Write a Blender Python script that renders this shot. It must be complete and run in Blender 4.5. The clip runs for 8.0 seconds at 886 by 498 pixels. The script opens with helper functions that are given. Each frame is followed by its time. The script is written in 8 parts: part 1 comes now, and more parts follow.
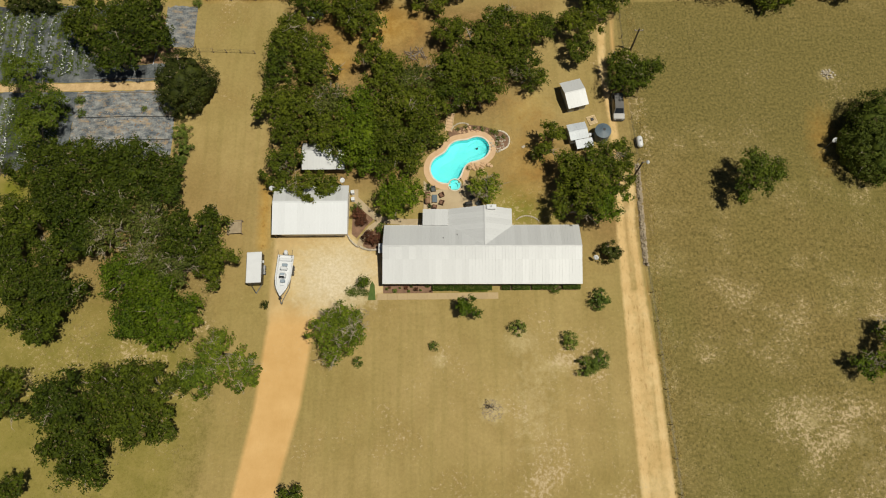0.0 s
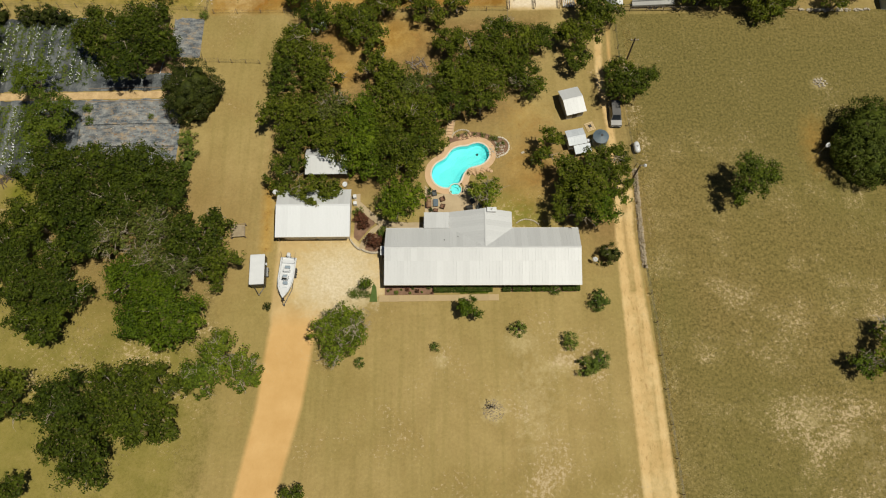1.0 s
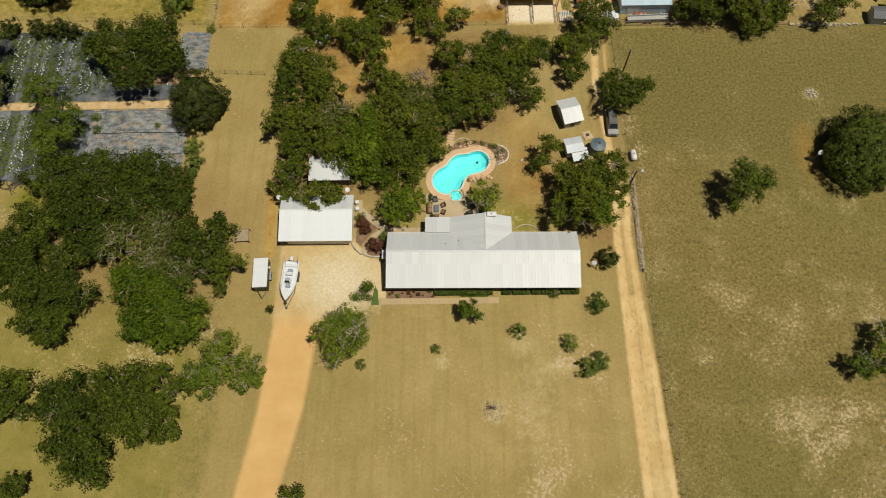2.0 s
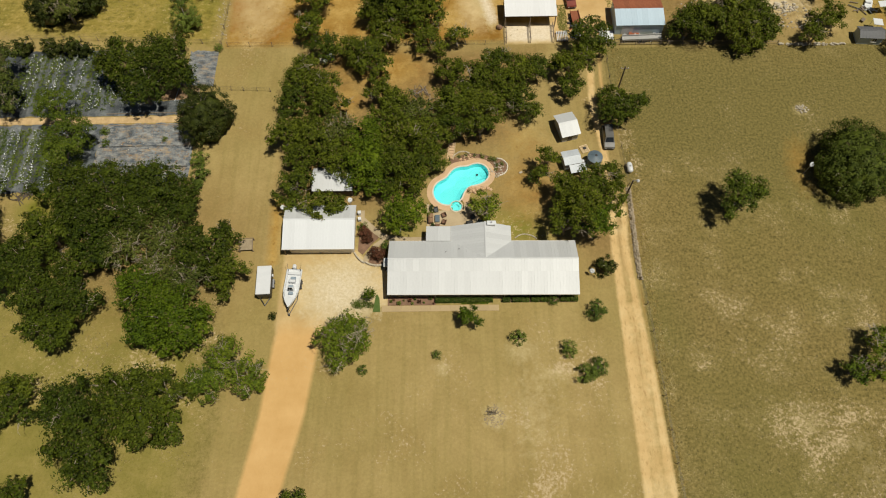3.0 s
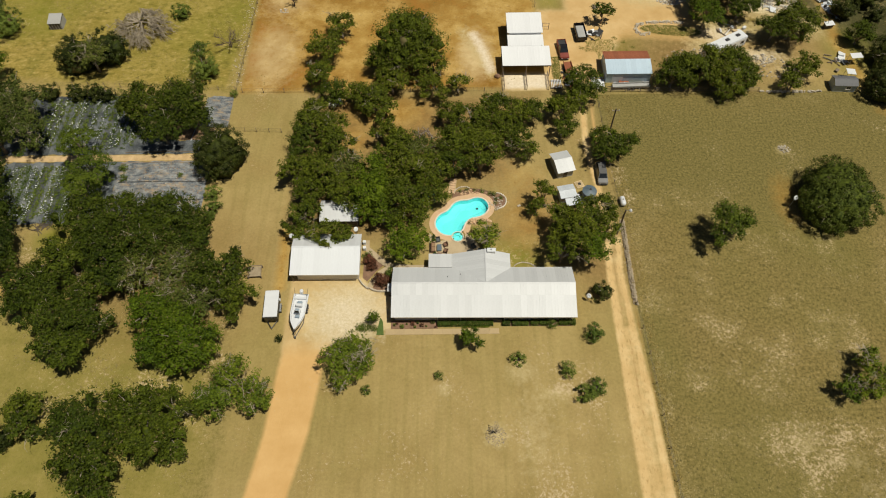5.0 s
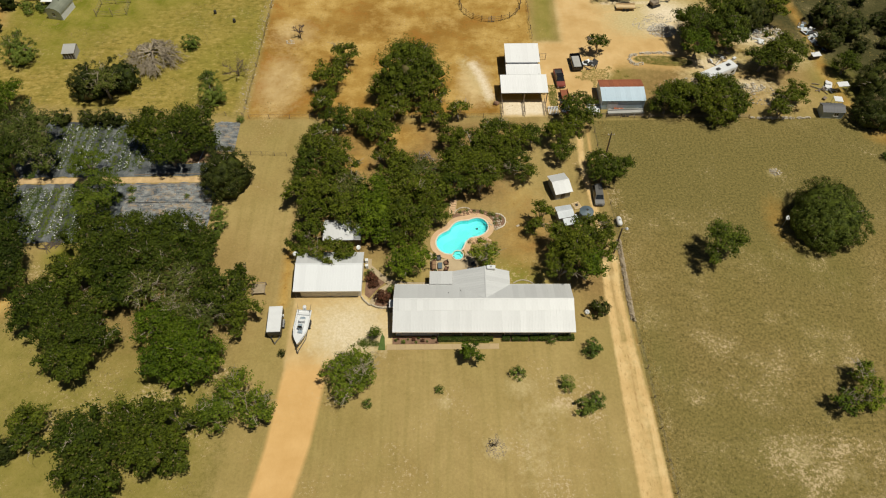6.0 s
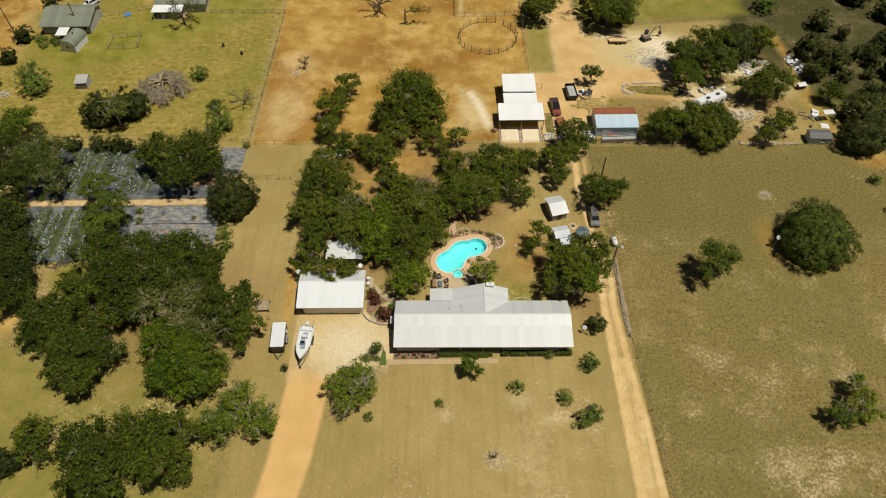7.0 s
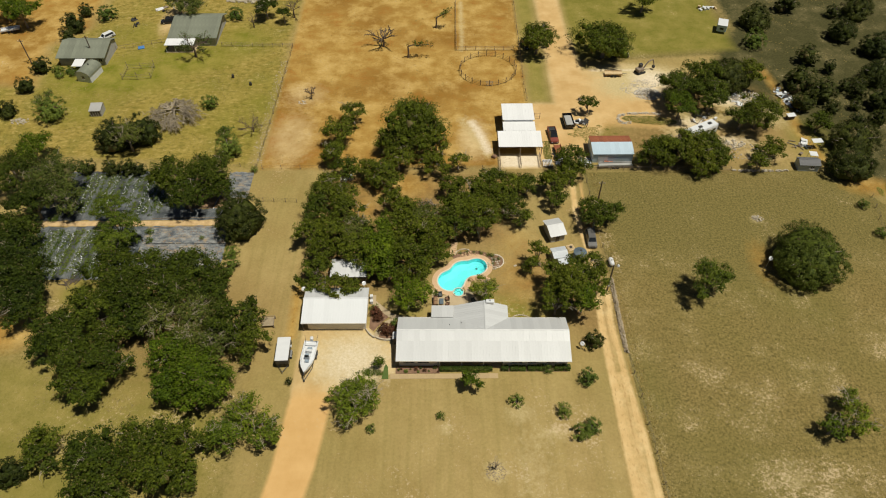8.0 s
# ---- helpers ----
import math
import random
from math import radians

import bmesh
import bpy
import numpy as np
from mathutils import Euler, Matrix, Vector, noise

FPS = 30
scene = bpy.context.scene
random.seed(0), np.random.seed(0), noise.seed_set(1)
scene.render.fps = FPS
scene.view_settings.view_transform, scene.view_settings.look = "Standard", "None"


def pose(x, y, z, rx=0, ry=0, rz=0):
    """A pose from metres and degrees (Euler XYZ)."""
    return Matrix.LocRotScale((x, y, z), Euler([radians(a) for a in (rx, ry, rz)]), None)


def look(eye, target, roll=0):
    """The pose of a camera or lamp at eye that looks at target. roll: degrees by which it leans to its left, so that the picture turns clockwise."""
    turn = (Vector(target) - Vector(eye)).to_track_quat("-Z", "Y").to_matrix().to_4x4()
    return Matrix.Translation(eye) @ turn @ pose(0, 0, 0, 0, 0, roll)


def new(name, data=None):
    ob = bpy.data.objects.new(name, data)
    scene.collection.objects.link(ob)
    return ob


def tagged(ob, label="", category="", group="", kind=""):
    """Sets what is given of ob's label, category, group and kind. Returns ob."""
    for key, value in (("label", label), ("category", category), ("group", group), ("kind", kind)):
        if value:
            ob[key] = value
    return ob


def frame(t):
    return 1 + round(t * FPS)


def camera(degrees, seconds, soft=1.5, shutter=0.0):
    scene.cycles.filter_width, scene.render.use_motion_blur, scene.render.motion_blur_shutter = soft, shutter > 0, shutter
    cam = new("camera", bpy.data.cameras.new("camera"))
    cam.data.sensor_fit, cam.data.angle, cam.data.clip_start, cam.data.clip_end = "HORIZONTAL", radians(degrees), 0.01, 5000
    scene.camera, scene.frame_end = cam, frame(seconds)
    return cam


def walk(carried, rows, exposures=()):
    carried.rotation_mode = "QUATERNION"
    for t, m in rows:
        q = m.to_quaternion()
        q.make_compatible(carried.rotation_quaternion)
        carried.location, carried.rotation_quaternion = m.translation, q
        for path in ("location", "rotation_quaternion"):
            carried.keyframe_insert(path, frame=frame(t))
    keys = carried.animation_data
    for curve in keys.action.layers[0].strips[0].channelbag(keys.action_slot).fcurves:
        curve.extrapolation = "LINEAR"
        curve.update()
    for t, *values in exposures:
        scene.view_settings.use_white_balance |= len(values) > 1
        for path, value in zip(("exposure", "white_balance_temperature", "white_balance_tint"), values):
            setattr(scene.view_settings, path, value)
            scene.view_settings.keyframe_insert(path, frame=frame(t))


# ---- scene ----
cam = camera(67.1, 8.0, soft=1.08)
PATH = [
    (0, (0.436, 0.475, 100.051), (0.406, 1.075, 98.144), -3.4),
    (0.5, (0.273, -1.645, 99.965), (0.245, -1.003, 98.071), -3.1),
    (1, (0.092, -3.818, 99.938), (0.066, -3.136, 98.057), -2.8),
    (1.5, (-0.07, -5.999, 99.909), (-0.094, -5.277, 98.044), -2.5),
    (3, (-0.615, -12.846, 99.852), (-0.631, -11.985, 98.047), -1.7),
    (3.5, (-0.75, -15.18, 99.828), (-0.765, -14.271, 98.047), -1.5),
    (4, (-0.859, -17.51, 99.812), (-0.873, -16.552, 98.056), -1.5),
    (4.5, (-1.03, -19.824, 99.781), (-1.042, -18.815, 98.055), -1.3),
    (6, (-1.547, -26.778, 99.533), (-1.552, -25.616, 97.905), -0.8),
    (6.5, (-1.684, -29.241, 99.522), (-1.687, -28.03, 97.931), -0.7),
    (7, (-1.817, -31.807, 99.527), (-1.817, -30.548, 97.973), -0.6),
    (7.5, (-1.999, -34.459, 99.56), (-1.998, -33.153, 98.045), -0.4),
    (8, (-2.175, -37.169, 99.578), (-2.173, -35.818, 98.103), -0.3),
]
walk(cam, [(t, look(eye, target, roll)) for t, eye, target, roll in PATH], [(0, -0.16), (4, -0.13), (8, -0.08)])

# ---- world, sun, exposure ----
SUN_DIR = Vector((0.33, -0.14, 1.0)).normalized()
world = bpy.data.worlds.new("sky")
scene.world = world
world.use_nodes = True
wn = world.node_tree.nodes
sky = wn.new("ShaderNodeTexSky")
sky.sky_type = "NISHITA"
sky.sun_disc = False
sky.sun_elevation = math.asin(SUN_DIR.z)
sky.sun_rotation = math.atan2(SUN_DIR.x, SUN_DIR.y)
world.node_tree.links.new(sky.outputs[0], wn["Background"].inputs[0])
wn["Background"].inputs[1].default_value = 0.022
sun = new("sun", bpy.data.lights.new("sun", "SUN"))
sun.data.energy = 4.45
sun.data.angle = radians(0.53)
sun.data.color = (1.0, 0.94, 0.795)
sun.rotation_euler = (-SUN_DIR).to_track_quat("-Z", "Y").to_euler()
sun.location = (60, -10, 150)


# ---- materials ----
def link(mat, a, b):
    mat.node_tree.links.new(a, b)


def node(mat, kind, **values):
    n = mat.node_tree.nodes.new(kind)
    for k, v in values.items():
        n.inputs[k.replace("_", " ")].default_value = v
    return n


def noise_tex(mat, scale, detail=4.0, rough=0.55, coord="Object", stretch=None):
    tc = node(mat, "ShaderNodeTexCoord")
    n = node(mat, "ShaderNodeTexNoise", Scale=scale, Detail=detail, Roughness=rough)
    if stretch:
        mp = node(mat, "ShaderNodeMapping", Scale=stretch)
        link(mat, tc.outputs[coord], mp.inputs["Vector"])
        link(mat, mp.outputs[0], n.inputs["Vector"])
    else:
        link(mat, tc.outputs[coord], n.inputs["Vector"])
    return n.outputs[0]


def remap(mat, sock, a, b, c=0.0, d=1.0):
    m = node(mat, "ShaderNodeMapRange")
    link(mat, sock, m.inputs[0])
    for i, v in zip((1, 2, 3, 4), (a, b, c, d)):
        m.inputs[i].default_value = v
    return m.outputs[0]


def maths(mat, op, a, b):
    m = node(mat, "ShaderNodeMath")
    m.operation = op
    for i, v in ((0, a), (1, b)):
        if isinstance(v, (int, float)):
            m.inputs[i].default_value = v
        else:
            link(mat, v, m.inputs[i])
    return m.outputs[0]


def blend(mat, fac, a, b, mode="MIX"):
    m = node(mat, "ShaderNodeMix")
    m.data_type, m.blend_type = "RGBA", mode
    for s, v in ((m.inputs[0], fac), (m.inputs[6], a), (m.inputs[7], b)):
        if isinstance(v, (int, float)):
            s.default_value = v
        elif isinstance(v, tuple):
            s.default_value = (*v, 1.0)
        else:
            link(mat, v, s)
    return m.outputs[2]


def bump(mat, bsdf, height, strength, dist):
    b = node(mat, "ShaderNodeBump", Strength=strength, Distance=dist)
    link(mat, height, b.inputs["Height"])
    link(mat, b.outputs[0], bsdf.inputs["Normal"])


def paint(name, c1, c2, rough=0.6, metal=0.0, big=0.6, small=9.0, amount=1.0, random_by=0.0, rise=0.3, stretch=None):
    """A surface of two tones, mixed by a coarse and a fine noise, with fine relief."""
    m = bpy.data.materials.new(name)
    m.use_nodes = True
    b = m.node_tree.nodes["Principled BSDF"]
    n1, n2 = noise_tex(m, big, 3, stretch=stretch), noise_tex(m, small, 6, 0.65)
    f = remap(m, maths(m, "ADD", maths(m, "MULTIPLY", n1, 0.6), maths(m, "MULTIPLY", n2, 0.4)), 0.5 - 0.2 / amount, 0.5 + 0.2 / amount)
    col = blend(m, f, c1, c2)
    if random_by:
        oi = node(m, "ShaderNodeObjectInfo")
        col = blend(m, 1.0, col, blend(m, oi.outputs["Random"], (1 - random_by,) * 3, (1 + random_by,) * 3), "MULTIPLY")
    link(m, col, b.inputs["Base Color"])
    b.inputs["Roughness"].default_value, b.inputs["Metallic"].default_value = rough, metal
    if rise:
        bump(m, b, n2, rise, 0.02)
    return m


def leaves(name, c1, c2, dry=(0.14, 0.12, 0.05), dry_part=0.04):
    """Leaf clumps: tone varies from tree to tree and from leaf to leaf; light passes through."""
    m = bpy.data.materials.new(name)
    m.use_nodes = True
    nt = m.node_tree
    b = nt.nodes["Principled BSDF"]
    geo, oi = node(m, "ShaderNodeNewGeometry"), node(m, "ShaderNodeObjectInfo")
    n1, n2 = noise_tex(m, 0.5, 2), noise_tex(m, 1.7, 3)
    f = maths(m, "ADD", maths(m, "MULTIPLY", geo.outputs["Random Per Island"], 0.28), maths(m, "ADD", remap(m, n1, 0.36, 0.64, 0.0, 0.30), remap(m, n2, 0.42, 0.58, 0.0, 0.40)))
    col = blend(m, f, c1, c2)
    col = blend(m, maths(m, "LESS_THAN", geo.outputs["Random Per Island"], dry_part), col, dry)
    col = blend(m, 1.0, col, blend(m, oi.outputs["Random"], (0.70, 0.76, 0.72), (1.30, 1.20, 1.16)), "MULTIPLY")
    link(m, col, b.inputs["Base Color"])
    b.inputs["Roughness"].default_value = 0.65
    b.inputs["Specular IOR Level"].default_value = 0.15
    tr = node(m, "ShaderNodeBsdfTranslucent")
    link(m, blend(m, 1.0, col, (1.1, 1.25, 0.6), "MULTIPLY"), tr.inputs[0])
    mix = node(m, "ShaderNodeMixShader")
    mix.inputs[0].default_value = 0.13
    link(m, b.outputs[0], mix.inputs[1])
    link(m, tr.outputs[0], mix.inputs[2])
    link(m, mix.outputs[0], nt.nodes["Material Output"].inputs[0])
    return m


LEAF = {
    "oak": leaves("oak_leaf", (0.010, 0.020, 0.001), (0.138, 0.172, 0.012)),
    "roundoak": leaves("dusty_oak_leaf", (0.026, 0.042, 0.005), (0.160, 0.188, 0.026)),
    "fieldoak": leaves("field_oak_leaf", (0.014, 0.030, 0.003), (0.160, 0.200, 0.018)),
    "openoak": leaves("olive_oak_leaf", (0.020, 0.044, 0.003), (0.185, 0.240, 0.018)),
    "darkoak": leaves("dark_oak_leaf", (0.006, 0.014, 0.001), (0.088, 0.120, 0.008)),
    "greenoak": leaves("fresh_oak_leaf", (0.010, 0.028, 0.001), (0.140, 0.200, 0.009)),
    "greyoak": leaves("greyish_oak_leaf", (0.022, 0.036, 0.005), (0.160, 0.188, 0.034), dry_part=0.10),
    "deepoak": leaves("deep_green_oak_leaf", (0.004, 0.010, 0.001), (0.064, 0.092, 0.006)),
    "juniper": leaves("juniper_needle", (0.009, 0.015, 0.002), (0.064, 0.080, 0.012)),
    "feathery": leaves("feathery_leaf", (0.030, 0.056, 0.004), (0.140, 0.186, 0.016)),
    "shrub": leaves("shrub_leaf", (0.046, 0.080, 0.010), (0.165, 0.215, 0.036)),
    "red": leaves("maroon_leaf", (0.052, 0.026, 0.014), (0.140, 0.056, 0.032)),
    "hedge": leaves("hedge_leaf", (0.030, 0.056, 0.006), (0.095, 0.145, 0.018)),
}
BARK = paint("bark", (0.16, 0.13, 0.10), (0.36, 0.31, 0.25), 0.9, big=1.5, small=14)
DEADWOOD = paint("dead_wood", (0.22, 0.18, 0.125), (0.40, 0.345, 0.255), 0.85, big=1.2, small=14)
DARKWOOD = paint("dark_dead_wood", (0.07, 0.05, 0.035), (0.15, 0.11, 0.08), 0.9, big=1.2, small=14)
ROOF = paint("white_metal_roof", (0.49, 0.505, 0.515), (0.60, 0.615, 0.62), 0.55, 0.12, big=0.3, small=3.0, amount=0.9, random_by=0.05, rise=0.05, stretch=(2.0, 0.25, 1.0))
GARAGEROOF = paint("sunlit_metal_roof", (0.62, 0.645, 0.67), (0.69, 0.715, 0.735), 0.55, 0.05, big=0.3, small=4, random_by=0.03, rise=0.05)
BARNROOF = paint("bright_metal_roof", (0.70, 0.715, 0.73), (0.77, 0.785, 0.795), 0.55, 0.05, big=0.3, small=4, random_by=0.03, rise=0.05)
SHINGLE = paint("green_grey_shingle", (0.13, 0.145, 0.11), (0.22, 0.235, 0.18), 0.9, big=0.5, small=9, random_by=0.1)
BLUEMETAL = paint("pale_blue_metal", (0.38, 0.50, 0.60), (0.52, 0.63, 0.72), 0.5, 0.1, big=0.4, small=5, random_by=0.05, rise=0.05)
PUMPROOF = paint("pale_grey_blue_metal", (0.42, 0.46, 0.50), (0.58, 0.61, 0.64), 0.55, 0.1, big=0.5, small=4, random_by=0.06, rise=0.05)
RUST = paint("rusty_metal", (0.20, 0.055, 0.025), (0.36, 0.13, 0.06), 0.85, 0.1, big=0.8, small=6, random_by=0.1)
WHITEWALL = paint("cream_painted_wall", (0.62, 0.59, 0.53), (0.74, 0.71, 0.65), 0.75, big=0.5, small=7)
GREYWALL = paint("grey_painted_wall", (0.30, 0.30, 0.29), (0.42, 0.42, 0.40), 0.75, big=0.5, small=7)
PALEBLUEWALL = paint("faded_blue_wall", (0.30, 0.36, 0.40), (0.46, 0.51, 0.54), 0.7, big=0.6, small=7)
BLUEGREYVINYL = paint("blue_grey_vinyl", (0.20, 0.26, 0.32), (0.32, 0.38, 0.44), 0.5, big=1.5, small=9, rise=0.05)
DARKWALL = paint("dark_timber_wall", (0.06, 0.05, 0.04), (0.12, 0.10, 0.08), 0.85, big=0.6, small=8)
WHITE = paint("white_gelcoat", (0.59, 0.61, 0.63), (0.68, 0.70, 0.715), 0.3, big=0.8, small=8, rise=0.02)
PALEGREY = paint("pale_grey_deck", (0.55, 0.57, 0.60), (0.66, 0.68, 0.70), 0.5, big=1, small=9, rise=0.05)
BLACK = paint("black_rubber", (0.012, 0.012, 0.012), (0.03, 0.03, 0.03), 0.75, big=2, small=12)
DARKMETAL = paint("dark_metal", (0.045, 0.045, 0.048), (0.09, 0.09, 0.09), 0.5, 0.5, big=1, small=9, rise=0.1)
STEEL = paint("galvanised_steel", (0.36, 0.37, 0.38), (0.52, 0.53, 0.54), 0.45, 0.7, big=1, small=9, rise=0.1)
BLACKPAINT = paint("black_car_paint", (0.010, 0.010, 0.012), (0.022, 0.022, 0.024), 0.22, big=0.6, small=6, rise=0.0)
REDPAINT = paint("dull_red_paint", (0.15, 0.03, 0.02), (0.25, 0.06, 0.04), 0.45, big=0.6, small=6, rise=0.0)
SLATE = paint("dark_grey_sheet_roof", (0.085, 0.088, 0.094), (0.15, 0.152, 0.16), 0.7, big=0.5, small=6, rise=0.1)
TANSTONE = paint("tan_fieldstone", (0.24, 0.185, 0.11), (0.44, 0.36, 0.24), 0.9, big=1.2, small=9, random_by=0.15)
SILVERPAINT = paint("silver_car_paint", (0.15, 0.15, 0.148), (0.21, 0.207, 0.203), 0.35, 0.4, big=0.6, small=6, rise=0.0)
GLASS = paint("dark_window_glass", (0.012, 0.015, 0.018), (0.03, 0.035, 0.04), 0.08, big=0.5, small=3, rise=0.0)
WALKSTONE = paint("brown_tan_paving", (0.37, 0.275, 0.145), (0.47, 0.355, 0.195), 0.85, big=0.5, small=7, random_by=0.06)
CONCRETE = paint("tan_concrete", (0.36, 0.28, 0.17), (0.48, 0.38, 0.24), 0.85, big=0.5, small=7, random_by=0.06)
DECKSTONE = paint("pink_tan_pool_deck", (0.50, 0.33, 0.19), (0.62, 0.43, 0.26), 0.8, big=0.7, small=8)
PALESTONE = paint("pale_limestone", (0.38, 0.33, 0.25), (0.56, 0.50, 0.40), 0.9, big=1.2, small=9, random_by=0.15)
WHITERUBBLE = paint("white_grey_rubble", (0.42, 0.38, 0.32), (0.72, 0.67, 0.58), 0.9, big=1.2, small=7)
GREYSTONE = paint("grey_fieldstone", (0.22, 0.175, 0.115), (0.47, 0.395, 0.285), 0.92, big=0.9, small=6)
PLASTER = paint("aqua_pool_plaster", (0.22, 0.72, 0.76), (0.40, 0.84, 0.84), 0.6, big=0.25, small=2.5, rise=0.02)
WHITEPLASTER = paint("white_pool_coping", (0.58, 0.52, 0.42), (0.72, 0.66, 0.55), 0.6, big=1, small=6)
TIMBER = paint("weathered_timber", (0.16, 0.125, 0.09), (0.30, 0.24, 0.18), 0.9, big=1.0, small=9, random_by=0.15)
NEWWOOD = paint("yellow_timber", (0.46, 0.34, 0.18), (0.60, 0.46, 0.27), 0.8, big=1.0, small=9, random_by=0.1)
FABRIC = paint("grey_blue_weed_fabric", (0.030, 0.038, 0.046), (0.165, 0.176, 0.175), 0.5, big=0.35, small=2.6, amount=1.6, random_by=0.4, rise=0.8)
DEBRISFABRIC = paint("soil_strewn_weed_fabric", (0.060, 0.076, 0.094), (0.27, 0.275, 0.265), 0.6, big=0.9, small=3.4, amount=2.0, random_by=0.15, rise=0.9, stretch=(0.7, 1.5, 1.0))
PATHSAND = paint("sandy_path", (0.40, 0.27, 0.125), (0.60, 0.43, 0.225), 0.95, big=0.8, small=5, amount=1.4, rise=0.6)
REDSOIL = paint("red_brown_soil", (0.21, 0.125, 0.065), (0.33, 0.215, 0.125), 0.95, big=0.6, small=5)
MULCH = paint("brown_mulch", (0.13, 0.075, 0.045), (0.27, 0.16, 0.10), 0.95, big=1.2, small=9)
TURF = paint("green_turf", (0.045, 0.085, 0.012), (0.10, 0.15, 0.03), 0.9, big=1.5, small=14, rise=0.8)
BROWNCUSHION = paint("brown_wicker", (0.13, 0.07, 0.04), (0.24, 0.13, 0.08), 0.8, big=2, small=16)
TANKBLUE = paint("blue_grey_tank", (0.075, 0.11, 0.14), (0.13, 0.17, 0.20), 0.55, big=0.8, small=6)
BLUE = paint("blue_plastic", (0.05, 0.16, 0.42), (0.09, 0.24, 0.52), 0.5, big=1, small=8)
TAR = paint("dark_cloth", (0.06, 0.07, 0.07), (0.12, 0.13, 0.13), 0.85, big=1, small=8)


def strew(mat, soil, scale, low, high):
    """Patches of loose soil over a surface."""
    b = mat.node_tree.nodes["Principled BSDF"]
    under = b.inputs["Base Color"].links[0].from_socket
    link(mat, blend(mat, remap(mat, noise_tex(mat, scale, 6, 0.7, stretch=(0.8, 1.4, 1.0)), low, high), under, soil), b.inputs["Base Color"])


strew(DEBRISFABRIC, (0.36, 0.255, 0.135), 0.55, 0.52, 0.68)
strew(FABRIC, (0.17, 0.12, 0.07), 0.4, 0.62, 0.74)


def water_material():
    m = bpy.data.materials.new("pool_water")
    m.use_nodes = True
    nt = m.node_tree
    nt.nodes.remove(nt.nodes["Principled BSDF"])
    clear, gloss = node(m, "ShaderNodeBsdfTransparent"), node(m, "ShaderNodeBsdfGlossy", Roughness=0.05)
    clear.inputs[0].default_value = (0.66, 0.97, 0.97, 1)
    b = node(m, "ShaderNodeBump", Strength=0.25, Distance=0.05)
    link(m, noise_tex(m, 1.6, 3), b.inputs["Height"])
    link(m, b.outputs[0], gloss.inputs["Normal"])
    fr = node(m, "ShaderNodeFresnel", IOR=1.33)
    mix = node(m, "ShaderNodeMixShader")
    link(m, fr.outputs[0], mix.inputs[0])
    link(m, clear.outputs[0], mix.inputs[1])
    link(m, gloss.outputs[0], mix.inputs[2])
    link(m, mix.outputs[0], nt.nodes["Material Output"].inputs[0])
    return m


WATER = water_material()


